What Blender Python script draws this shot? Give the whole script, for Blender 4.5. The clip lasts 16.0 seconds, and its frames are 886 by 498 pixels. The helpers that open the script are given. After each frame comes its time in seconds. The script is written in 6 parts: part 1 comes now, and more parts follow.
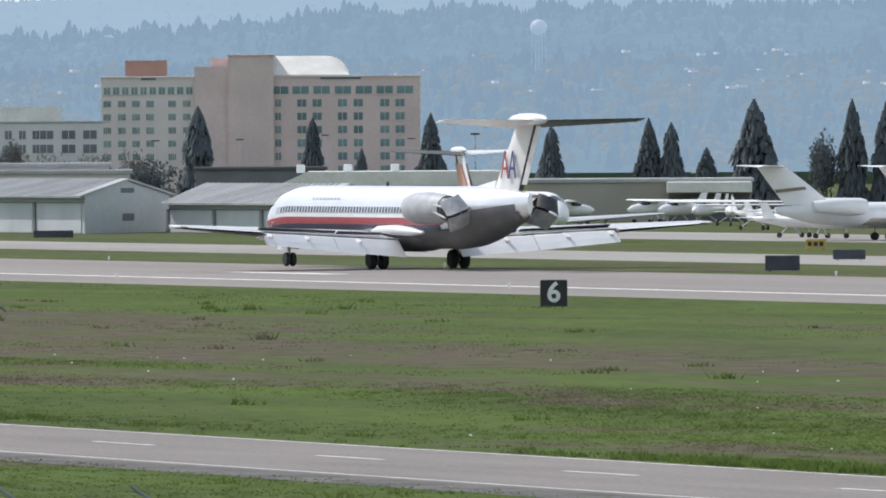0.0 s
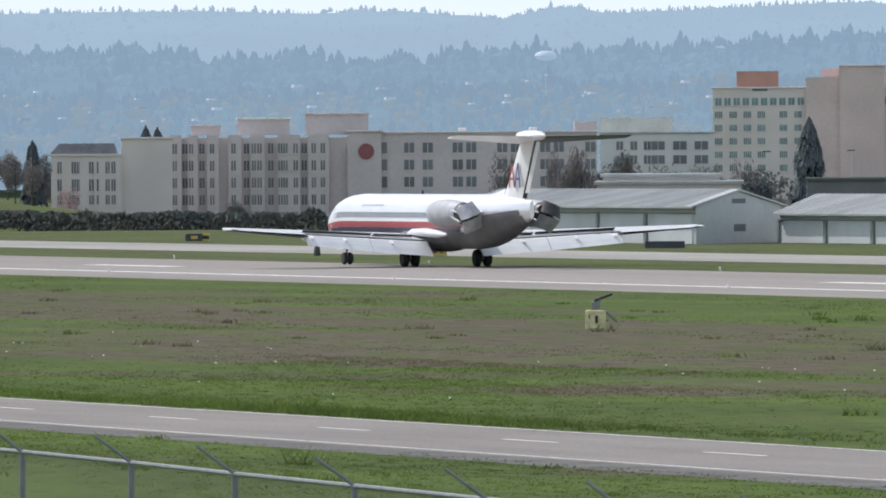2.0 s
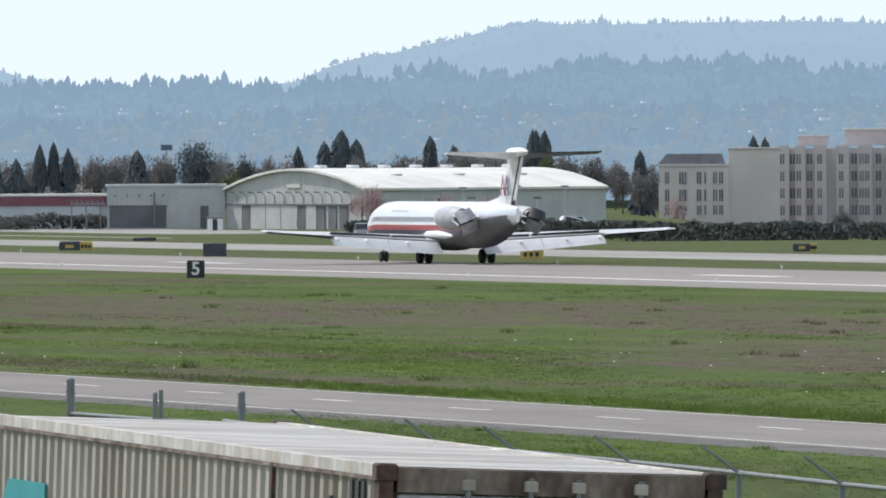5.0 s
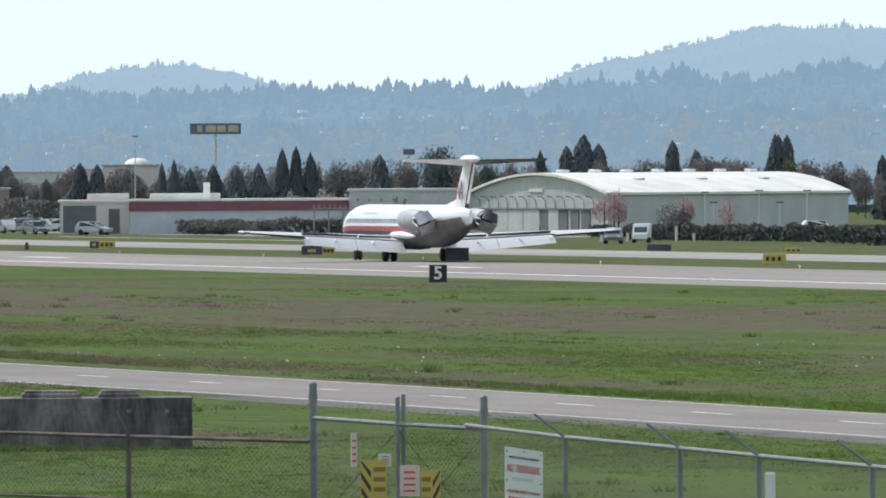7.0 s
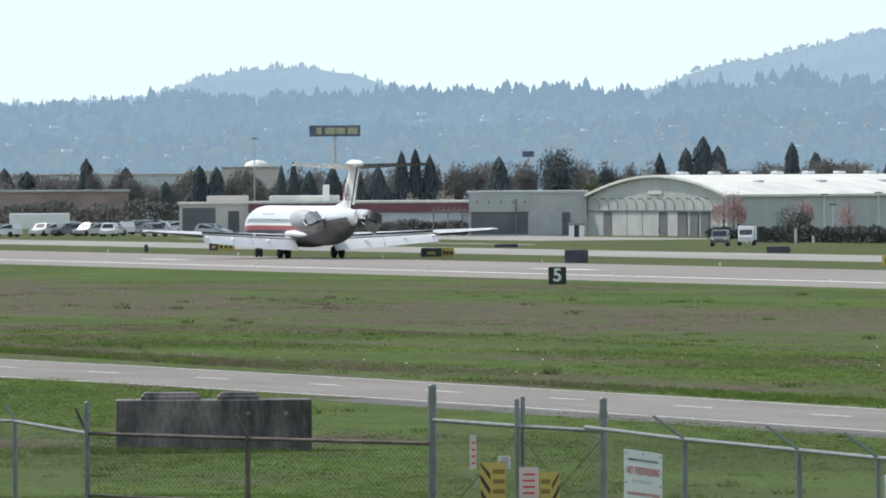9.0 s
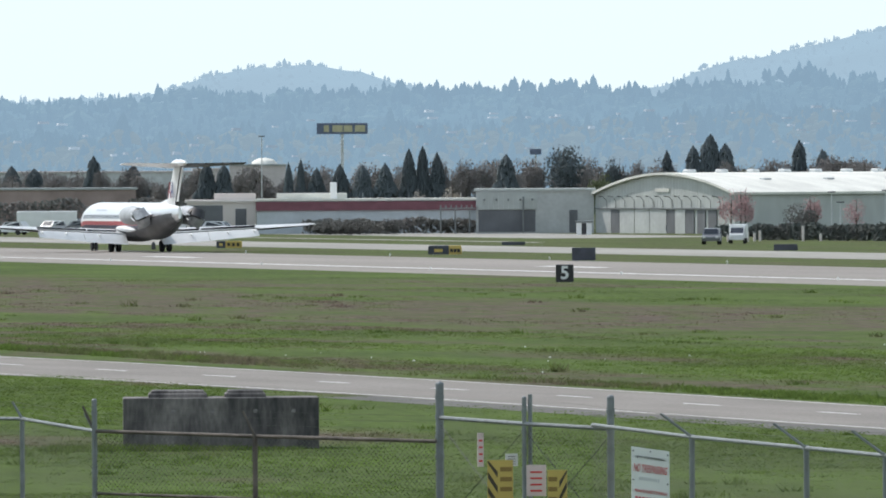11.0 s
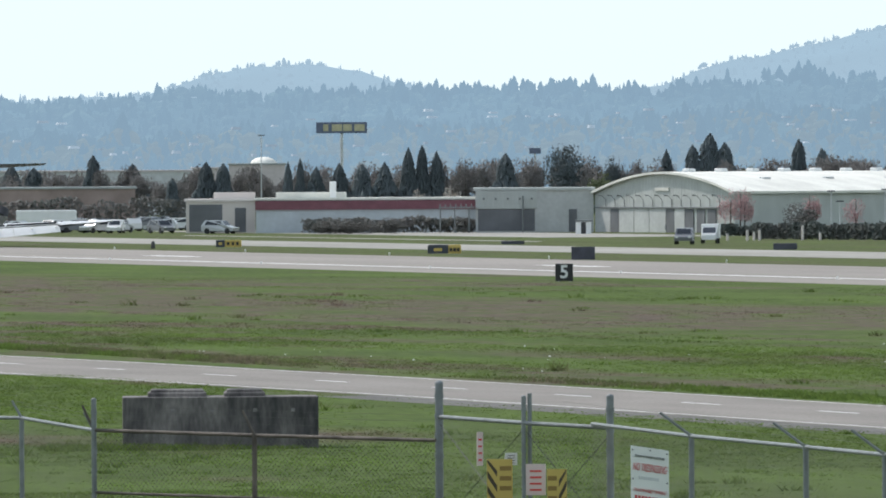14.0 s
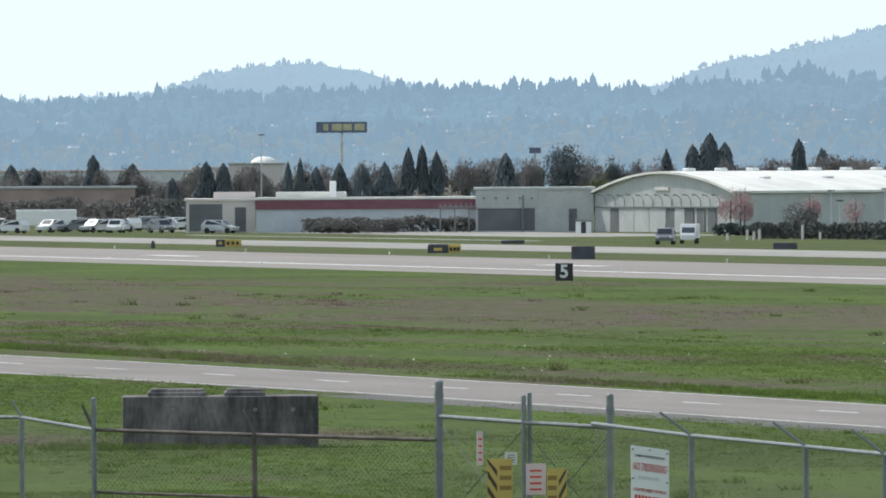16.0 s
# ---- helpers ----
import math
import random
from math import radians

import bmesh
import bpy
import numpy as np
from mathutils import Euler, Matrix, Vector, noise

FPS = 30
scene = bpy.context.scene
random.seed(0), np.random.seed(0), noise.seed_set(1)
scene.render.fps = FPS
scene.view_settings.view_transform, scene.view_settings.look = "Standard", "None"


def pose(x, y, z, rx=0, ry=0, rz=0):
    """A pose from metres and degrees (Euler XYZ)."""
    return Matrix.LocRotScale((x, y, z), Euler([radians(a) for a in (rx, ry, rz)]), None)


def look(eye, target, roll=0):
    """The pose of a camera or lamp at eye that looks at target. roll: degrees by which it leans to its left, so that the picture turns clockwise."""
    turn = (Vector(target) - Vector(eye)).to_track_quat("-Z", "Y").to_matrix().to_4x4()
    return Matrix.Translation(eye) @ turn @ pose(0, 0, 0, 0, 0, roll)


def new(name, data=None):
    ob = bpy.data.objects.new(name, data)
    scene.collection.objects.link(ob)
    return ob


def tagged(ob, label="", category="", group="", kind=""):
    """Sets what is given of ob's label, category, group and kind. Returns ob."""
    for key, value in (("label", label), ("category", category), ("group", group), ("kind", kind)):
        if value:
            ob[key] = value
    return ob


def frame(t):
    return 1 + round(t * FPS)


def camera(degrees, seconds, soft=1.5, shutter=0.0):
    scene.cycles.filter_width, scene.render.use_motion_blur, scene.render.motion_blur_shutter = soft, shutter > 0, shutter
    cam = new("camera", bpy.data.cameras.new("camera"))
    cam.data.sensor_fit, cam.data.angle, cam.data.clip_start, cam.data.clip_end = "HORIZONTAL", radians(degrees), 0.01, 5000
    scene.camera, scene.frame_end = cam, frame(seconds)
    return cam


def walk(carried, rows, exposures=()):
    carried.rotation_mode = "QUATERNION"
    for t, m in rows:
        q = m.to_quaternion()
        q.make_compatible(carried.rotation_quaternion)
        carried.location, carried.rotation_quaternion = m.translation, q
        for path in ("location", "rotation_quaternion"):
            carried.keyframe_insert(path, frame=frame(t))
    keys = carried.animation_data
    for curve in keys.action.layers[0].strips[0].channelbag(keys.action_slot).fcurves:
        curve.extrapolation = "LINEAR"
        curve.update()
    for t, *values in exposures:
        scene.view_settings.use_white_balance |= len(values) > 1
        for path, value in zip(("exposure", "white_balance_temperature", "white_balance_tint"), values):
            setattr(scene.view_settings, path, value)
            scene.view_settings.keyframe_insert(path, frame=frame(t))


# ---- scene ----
# Camera: stands on a bank beside the airfield and pans after a landing jet.
# World: y along the runway (the way the jet rolls), x across it, z up.
EYE, ROLL = 7.6, -0.318
cam = camera(4.0083, 16.0, soft=1.85, shutter=0.0)
PAN = [
    (0.0, 20.5748, -0.4971), (0.5, 19.776, -0.4809), (1.0, 19.0674, -0.4652), (1.5, 18.4174, -0.4498),
    (2.0, 17.8089, -0.4336), (2.5, 17.2284, -0.4227), (3.0, 16.7042, -0.4096), (3.5, 16.2388, -0.3993),
    (4.0, 15.8143, -0.3893), (4.5, 15.4231, -0.3795), (5.0, 15.06, -0.3723), (7.5, 13.7584, -0.3421),
    (8.0, 13.5871, -0.3393), (8.5, 13.4887, -0.3367), (9.0, 13.4235, -0.3338), (11.5, 13.3901, -0.3457),
    (12.5, 13.3901, -0.3467), (13.5, 13.3927, -0.3477), (14.5, 13.3927, -0.3487), (16.0, 13.3927, -0.3503),
]
walk(cam, [(t, pose(0, 0, EYE, 90 + pitch, 0, -yaw) @ pose(0, 0, 0, 0, 0, ROLL)) for t, yaw, pitch in PAN],
     exposures=[(0.0, 0.09, 6290, 17), (5.0, 0.12, 6290, 16), (9.0, 0.15, 6280, 12), (16.0, 0.17, 6280, 12)])

# Light: hazy spring sun, high and ahead to the left, under a bright sky.
SUN_AZ, SUN_EL = -32.0, 48.0    # degrees from +y towards +x, and above the horizon
world = bpy.data.worlds.new("sky")
scene.world = world
world.use_nodes = True
wn = world.node_tree.nodes
sky = wn.new("ShaderNodeTexSky")
sky.sky_type = "NISHITA"
sky.sun_disc = False
sky.sun_elevation, sky.sun_rotation = radians(SUN_EL), radians(SUN_AZ)
sky.air_density, sky.dust_density, sky.ozone_density = 1.0, 0.8, 1.5
# spring haze: the sky whitens towards the horizon
wl = world.node_tree.links
wco, wsep, wr, wmix = wn.new("ShaderNodeTexCoord"), wn.new("ShaderNodeSeparateXYZ"), wn.new("ShaderNodeMapRange"), wn.new("ShaderNodeMix")
wmix.data_type = "RGBA"
wl.new(wco.outputs["Generated"], wsep.inputs[0])
wl.new(wsep.outputs[2], wr.inputs[0])
wr.inputs[1].default_value, wr.inputs[2].default_value, wr.inputs[3].default_value, wr.inputs[4].default_value = 0.0, 0.7, 1.0, 0.35
wl.new(wr.outputs[0], wmix.inputs[0])
wl.new(sky.outputs[0], wmix.inputs[6])
wmix.inputs[7].default_value = (6.1, 7.0, 7.0, 1)
wl.new(wmix.outputs[2], wn["Background"].inputs[0])
wn["Background"].inputs[1].default_value = 0.13
sun = new("sun", bpy.data.lights.new("sun", "SUN"))
sun.data.energy, sun.data.angle, sun.data.color = 3.2, radians(1.0), (1.0, 0.945, 0.86)
sa, se = radians(SUN_AZ), radians(SUN_EL)
sun.matrix_world = look((0, 0, 300), (-math.sin(sa) * math.cos(se), -math.cos(sa) * math.cos(se), 300 - math.sin(se)))


# ---- materials ----
def mat(name, color, rough=0.8, metal=0.0, vary=0.12, scale=1.0, grain=0.0, grain_scale=20.0, bump=0.0, second=None, island=0.0, obj=0.0, stretch=(1, 1, 1), glow=None, spec=0.5, detail=4.0, thin=0.0):
    """Colour that varies at two scales, with optional fine relief, a second colour in patches and a change from piece to piece."""
    m = bpy.data.materials.new(name)
    m.use_nodes = True
    nt = m.node_tree
    nd, ln = nt.nodes, nt.links
    b = nd["Principled BSDF"]
    b.inputs["Roughness"].default_value = rough
    b.inputs["Metallic"].default_value = metal
    b.inputs["Specular IOR Level"].default_value = spec
    co = nd.new("ShaderNodeTexCoord")
    mp = nd.new("ShaderNodeMapping")
    mp.inputs["Scale"].default_value = stretch
    ln.new(co.outputs["Object"], mp.inputs[0])
    n1 = nd.new("ShaderNodeTexNoise")
    n1.inputs["Scale"].default_value, n1.inputs["Detail"].default_value = scale, detail
    n2 = nd.new("ShaderNodeTexNoise")
    n2.inputs["Scale"].default_value, n2.inputs["Detail"].default_value = grain_scale, 3.0
    ln.new(mp.outputs[0], n1.inputs[0])
    ln.new(mp.outputs[0], n2.inputs[0])
    mix = nd.new("ShaderNodeMix")
    mix.data_type = "RGBA"
    c2 = second if second else tuple(c * (1 - vary) for c in color)
    c1 = color if second else tuple(min(1, c * (1 + vary)) for c in color)
    mix.inputs[6].default_value, mix.inputs[7].default_value = (*c1, 1), (*c2, 1)
    ramp = nd.new("ShaderNodeMapRange")
    ramp.inputs[1].default_value, ramp.inputs[2].default_value = 0.36, 0.64
    ln.new(n1.outputs[0], ramp.inputs[0])
    ln.new(ramp.outputs[0], mix.inputs[0])
    out = mix.outputs[2]
    val = None
    for on, kind in ((grain, "grain"), (island, "island"), (obj, "obj")):
        if not on:
            continue
        if kind == "grain":
            src = n2.outputs[0]
        elif kind == "island":
            src = nd.new("ShaderNodeNewGeometry").outputs["Random Per Island"]
        else:
            src = nd.new("ShaderNodeObjectInfo").outputs["Random"]
        mr = nd.new("ShaderNodeMapRange")
        lo, hi = (0.3, 0.7) if kind == "grain" else (0.0, 1.0)
        mr.inputs[1].default_value, mr.inputs[2].default_value = lo, hi
        mr.inputs[3].default_value, mr.inputs[4].default_value = 1 - on, 1 + on
        ln.new(src, mr.inputs[0])
        mul = nd.new("ShaderNodeVectorMath")
        mul.operation = "SCALE"
        ln.new(out, mul.inputs[0])
        ln.new(mr.outputs[0], mul.inputs[3])
        out = mul.outputs[0]
    ln.new(out, b.inputs["Base Color"])
    if bump:
        bp = nd.new("ShaderNodeBump")
        bp.inputs["Strength"].default_value, bp.inputs["Distance"].default_value = bump, 0.02
        ln.new(n2.outputs[0], bp.inputs["Height"])
        ln.new(bp.outputs[0], b.inputs["Normal"])
    if thin:    # light that comes through leaves
        tr, ms = nd.new("ShaderNodeBsdfTranslucent"), nd.new("ShaderNodeMixShader")
        ms.inputs[0].default_value = thin
        ln.new(out, tr.inputs[0])
        # normals lean skyward so the leaves' dark side shades brighter
        up, un = nd.new("ShaderNodeVectorMath"), nd.new("ShaderNodeVectorMath")
        un.operation = "NORMALIZE"
        ln.new(nd.new("ShaderNodeNewGeometry").outputs["Normal"], up.inputs[0])
        up.inputs[1].default_value = (-0.3, 0.1, 1.0)
        ln.new(up.outputs[0], un.inputs[0])
        ln.new(un.outputs[0], b.inputs["Normal"])
        ln.new(b.outputs[0], ms.inputs[1])
        ln.new(tr.outputs[0], ms.inputs[2])
        ln.new(ms.outputs[0], nd["Material Output"].inputs[0])
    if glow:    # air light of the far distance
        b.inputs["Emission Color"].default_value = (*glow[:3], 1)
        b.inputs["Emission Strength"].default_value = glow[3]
    return m


M = {
    "asphalt": mat("runway_asphalt", (0.262, 0.238, 0.214), 0.85, scale=0.03, vary=0.1, grain=0.15, grain_scale=2.0, stretch=(3, 0.2, 1), spec=0.2),
    "concrete": mat("taxiway_concrete", (0.31, 0.297, 0.268), 0.9, scale=0.05, vary=0.1, grain=0.12, grain_scale=1.0, stretch=(1, 0.3, 1), spec=0.2),
    "road": mat("road_asphalt", (0.225, 0.205, 0.185), 0.9, scale=0.2, vary=0.1, grain=0.2, grain_scale=8.0, stretch=(2, 0.3, 1), spec=0.2),
    "paint": mat("road_paint_white", (0.78, 0.77, 0.74), 0.7, scale=0.5, vary=0.1, grain=0.2, grain_scale=6.0),
    "gravel": mat("dark_gravel", (0.1, 0.095, 0.085), 0.95, scale=0.4, vary=0.3, grain=0.4, grain_scale=6.0),
    "alu": mat("polished_aluminium", (0.84, 0.84, 0.85), 0.3, 0.75, scale=0.4, vary=0.04),
    "white": mat("white_paint", (0.8, 0.8, 0.79), 0.35, scale=0.8, vary=0.04),
    "greywing": mat("grey_wing_paint", (0.55, 0.56, 0.57), 0.4, scale=0.8, vary=0.08),
    "dark": mat("dark_grey", (0.045, 0.045, 0.05), 0.6, scale=1.0, vary=0.2),
    "rubber": mat("tyre_rubber", (0.025, 0.025, 0.027), 0.8, scale=3.0, vary=0.2),
    "red": mat("stripe_red", (0.36, 0.05, 0.06), 0.4, vary=0.06),
    "blue": mat("stripe_blue", (0.03, 0.06, 0.22), 0.4, vary=0.06),
    "glassdark": mat("dark_window_glass", (0.03, 0.035, 0.045), 0.15, vary=0.2),
}


# ---- mesh helpers ----
def mesh_from(name, verts, faces, material=None, smooth=False):
    me = bpy.data.meshes.new(name)
    me.from_pydata([tuple(v) for v in verts], [], faces)
    me.update()
    if smooth:
        me.polygons.foreach_set("use_smooth", [True] * len(me.polygons))
    if material:
        me.materials.append(material)
    return me


class Geo:
    """Collects plain vertices and faces for one mesh."""

    def __init__(self):
        self.v, self.f = [], []

    def add(self, verts, faces):
        n = len(self.v)
        self.v += [tuple(v) for v in verts]
        self.f += [tuple(i + n for i in f) for f in faces]
        return self

    def box(self, x0, y0, z0, x1, y1, z1, c=0.0):
        """A block; c chamfers its upright edges and its top rim."""
        if c:
            def ring(x0, y0, x1, y1, z, c):
                return [(x0 + c, y0, z), (x1 - c, y0, z), (x1, y0 + c, z), (x1, y1 - c, z), (x1 - c, y1, z), (x0 + c, y1, z), (x0, y1 - c, z), (x0, y0 + c, z)]
            return self.loft([ring(x0, y0, x1, y1, z0, c), ring(x0, y0, x1, y1, z1 - c, c), ring(x0 + c, y0 + c, x1 - c, y1 - c, z1, c)])
        v = [(x, y, z) for z in (z0, z1) for y in (y0, y1) for x in (x0, x1)]
        return self.add(v, [(0, 2, 3, 1), (4, 5, 7, 6), (0, 1, 5, 4), (2, 6, 7, 3), (0, 4, 6, 2), (1, 3, 7, 5)])

    def loft(self, rings, caps=True, closed=True):
        n = len(rings[0])
        v = [q for r in rings for q in r]
        f = []
        for i in range(len(rings) - 1):
            for j in range(n if closed else n - 1):
                k = (j + 1) % n
                f.append((i * n + j, i * n + k, (i + 1) * n + k, (i + 1) * n + j))
        if caps and closed:
            f.append(tuple(range(n))[::-1])
            f.append(tuple((len(rings) - 1) * n + j for j in range(n)))
        return self.add(v, f)

    def tube(self, a, b, r0, r1=None, n=8):
        a, b = Vector(a), Vector(b)
        r1 = r0 if r1 is None else r1
        d = (b - a).normalized()
        u = d.orthogonal().normalized()
        w = d.cross(u)
        ring = lambda c, r: [tuple(c + u * (r * math.cos(2 * math.pi * i / n)) + w * (r * math.sin(2 * math.pi * i / n))) for i in range(n)]
        return self.loft([ring(a, r0), ring(b, r1)])

    def dome(self, c, rx, ry, rz, nu=10, nv=5, full=False):
        rings = []
        lo = -0.99 if full else 0.0
        for i in range(nv + 1):
            a = math.pi / 2 * (lo + (0.99 - lo) * i / nv)
            rings.append([(c[0] + rx * math.cos(a) * math.cos(2 * math.pi * j / nu), c[1] + ry * math.cos(a) * math.sin(2 * math.pi * j / nu), c[2] + rz * math.sin(a)) for j in range(nu)])
        return self.loft(rings)

    def prism(self, poly, axis, a, b):
        """A flat outline (two coordinates) drawn out along an axis from a to b."""
        put = {"x": lambda p, h: (h, p[0], p[1]), "y": lambda p, h: (p[0], h, p[1]), "z": lambda p, h: (p[0], p[1], h)}[axis]
        return self.loft([[put(p, a) for p in poly], [put(p, b) for p in poly]])

    def mesh(self, name, material=None, smooth=False):
        me = mesh_from(name, self.v, self.f, material, False)
        bm = bmesh.new()
        bm.from_mesh(me)
        bmesh.ops.recalc_face_normals(bm, faces=bm.faces)
        bm.to_mesh(me)
        bm.free()
        if smooth:
            me.polygons.foreach_set("use_smooth", [True] * len(me.polygons))
            me.set_sharp_from_angle(angle=radians(38))
        return me


def part(name, geo, material, parent=None, label="", smooth=False, m=None):
    me = geo.mesh(name, material, smooth) if isinstance(geo, Geo) else geo
    ob = new(name, me)
    if parent:
        ob.parent = parent
    if m is not None:
        ob.matrix_basis = m
    return tagged(ob, label)


def thing(name, m, label, category, group="", kind=""):
    ob = new(name)
    ob.matrix_basis = m
    ob.empty_display_size = 0.5
    return tagged(ob, label, category, group, kind)


def solid(name, geo, material, m, label, category, group="", kind="", smooth=False):
    """A thing that is one mesh."""
    ob = new(name, geo.mesh(name, material, smooth) if isinstance(geo, Geo) else geo)
    ob.matrix_basis = m
    return tagged(ob, label, category, group, kind)


def bearing(x, y):
    return math.degrees(math.atan2(x, y))



# ---- ground, runway, taxiways, road ----
def sheet(name, outline, z, material, label, category, kind="structure"):
    me = mesh_from(name, [(x, y, z) for x, y in outline], [tuple(range(len(outline)))], material)
    return tagged(new(name, me), label, category, "", kind)


def grass_ground(name="airfield_grass", blade=False):
    """Rough spring grass: green growth and dry brown bands that run along the runway."""
    m = bpy.data.materials.new(name)
    m.use_nodes = True
    nd, ln = m.node_tree.nodes, m.node_tree.links
    b = nd["Principled BSDF"]
    b.inputs["Roughness"].default_value, b.inputs["Specular IOR Level"].default_value = 0.95, 0.05
    co = nd.new("ShaderNodeTexCoord")

    def noise_at(scale, stretch, detail=4.0):
        mp = nd.new("ShaderNodeMapping")
        mp.inputs["Scale"].default_value = stretch
        ln.new(co.outputs["Object"], mp.inputs[0])
        n = nd.new("ShaderNodeTexNoise")
        n.inputs["Scale"].default_value, n.inputs["Detail"].default_value = scale, detail
        ln.new(mp.outputs[0], n.inputs[0])
        return n.outputs[0]

    def ranged(src, a, c, lo=0.0, hi=1.0):
        r = nd.new("ShaderNodeMapRange")
        r.inputs[1].default_value, r.inputs[2].default_value = a, c
        r.inputs[3].default_value, r.inputs[4].default_value = lo, hi
        ln.new(src, r.inputs[0])
        return r.outputs[0]

    def mixed(fac, c1, c2):
        x = nd.new("ShaderNodeMix")
        x.data_type = "RGBA"
        for i, c in ((6, c1), (7, c2)):
            if isinstance(c, tuple):
                x.inputs[i].default_value = (*c, 1)
            else:
                ln.new(c, x.inputs[i])
        ln.new(fac, x.inputs[0])
        return x.outputs[2]

    def added(a, c, op="ADD"):
        x = nd.new("ShaderNodeMath")
        x.operation = op
        for i, s in enumerate((a, c)):
            if isinstance(s, float):
                x.inputs[i].default_value = s
            else:
                ln.new(s, x.inputs[i])
        return x.outputs[0]

    fine = noise_at(1.2, (1.0, 0.5, 1.0), 5.0)
    green = mixed(ranged(fine, 0.3, 0.7), (0.04, 0.066, 0.016), (0.088, 0.118, 0.034))
    lush = mixed(ranged(noise_at(0.12, (1, 0.35, 1)), 0.4, 0.65), green, (0.085, 0.125, 0.03))
    brown = mixed(ranged(noise_at(0.9, (1, 0.4, 1), 5.0), 0.3, 0.7), (0.078, 0.06, 0.047), (0.135, 0.108, 0.084))
    # dry bands: where x lies between the runway's verge and the lush strip beside the road
    sep = nd.new("ShaderNodeSeparateXYZ")
    ln.new(co.outputs["Object"], sep.inputs[0])
    wander = added(ranged(noise_at(0.02, (1, 0.5, 1), 6.0), 0.25, 0.75, -34.0, 34.0), ranged(noise_at(0.12, (1, 0.3, 1), 4.0), 0.25, 0.75, -16.0, 16.0))
    across = added(sep.outputs[0], wander)
    band1 = added(ranged(across, 138.0, 150.0), ranged(across, 196.0, 180.0), "MULTIPLY")
    band2 = added(ranged(across, 112.0, 116.0), ranged(across, 128.0, 121.0), "MULTIPLY")
    dry = added(added(band1, added(band2, 0.8, "MULTIPLY"), "MAXIMUM"), ranged(noise_at(0.45, (1, 0.25, 1), 5.0), 0.33, 0.57), "MULTIPLY")
    dry2 = added(dry, ranged(noise_at(0.09, (1, 0.3, 1), 5.0), 0.58, 0.72), "MAXIMUM")
    # mown, dry infield beyond the runway
    infield = added(ranged(sep.outputs[0], 255.0, 262.0), ranged(noise_at(0.2, (1, 0.2, 1), 5.0), 0.3, 0.7, 0.0, 0.55), "MULTIPLY")
    dry2 = added(dry2, infield, "MAXIMUM")
    streak = ranged(noise_at(1.0, (5.0, 0.35, 1), 4.0), 0.3, 0.7, 0.72, 1.28)
    tone = nd.new("ShaderNodeVectorMath")
    tone.operation = "SCALE"
    ln.new(mixed(added(dry2, 1.0, "MULTIPLY"), lush, brown), tone.inputs[0])
    if blade:
        piece = nd.new("ShaderNodeNewGeometry").outputs["Random Per Island"]
        streak = added(streak, ranged(piece, 0.0, 1.0, 1.25, 1.85), "MULTIPLY")
        tr, ms = nd.new("ShaderNodeBsdfTranslucent"), nd.new("ShaderNodeMixShader")
        ms.inputs[0].default_value = 0.45
        ln.new(tone.outputs[0], tr.inputs[0])
        ln.new(b.outputs[0], ms.inputs[1])
        ln.new(tr.outputs[0], ms.inputs[2])
        ln.new(ms.outputs[0], nd["Material Output"].inputs[0])
    ln.new(streak, tone.inputs[3])
    ln.new(tone.outputs[0], b.inputs["Base Color"])
    return m


M["ground"] = grass_ground()
M["blades"] = grass_ground("grass_blades", True)
# one sheet to the horizon


def rise(x, y):
    """Height of the ground: flat airfield, a low terrace on the near side, the bank on which the camera stands, and lower land behind the far hedge."""
    ease = lambda k: (lambda c: c * c * (3 - 2 * c))(min(1, max(0, k)))
    dip = ease((bearing(x, y) - 15.85) / 0.3) * ease((math.hypot(x, y) - 1275) / 60)
    return 1.4 * ease((66 - x) / 13) * ease((262 - y) / 22) + 4.5 * ease((9.5 - math.hypot(x, y)) / 5) - (4.2 * dip if y > 900 else 0.0)


gx = [-900, -400, -150, -60, -30] + [-18 + 2 * k for k in range(19)] + [24, 30, 40, 50, 53, 55, 57, 59, 61, 63, 65, 67, 80, 110, 160, 230, 320] + [345 + 15 * k for k in range(16)] + [600, 700, 900, 1900]
gy = [-200, -60, -30] + [-18 + 2 * k for k in range(19)] + [30, 60, 100, 150, 200, 236, 240, 244, 248, 252, 256, 260, 264, 300, 400, 600, 900, 1000] + [1080 + 20 * k for k in range(28)] + [1700, 1900, 2000, 3200, 4990]
nx = len(gx)
ground = solid("ground", Geo().add([(x, y, rise(x, y)) for y in gy for x in gx], [(j * nx + i, j * nx + i + 1, (j + 1) * nx + i + 1, (j + 1) * nx + i) for j in range(len(gy) - 1) for i in range(nx - 1)]), M["ground"], Matrix(), "airfield grass with green and dry brown bands", "ground", kind="structure")

RUNWAY_X = 258.9
sheet("runway", [(220.3, 100), (262.3, 100), (262.3, 2400), (220.3, 2400)], 0.012, M["asphalt"], "grey asphalt runway with worn paved shoulders", "runway")


def strip(name, x0, x1, y0, y1, z, label, category="marking"):
    return sheet(name, [(x0, y0), (x1, y0), (x1, y1), (x0, y1)], z, M["paint"], label, category)


strip("runway_edge_line", 231.6, 232.7, 100, 2400, 0.02, "white painted runway edge line")
for k in range(-2, 9):
    y0 = 670 + 152.4 * k
    for x in (244.3,):
        strip("touchdown_mark", x, x + 1.7, y0, y0 + 20, 0.021, "white painted touchdown zone bar")

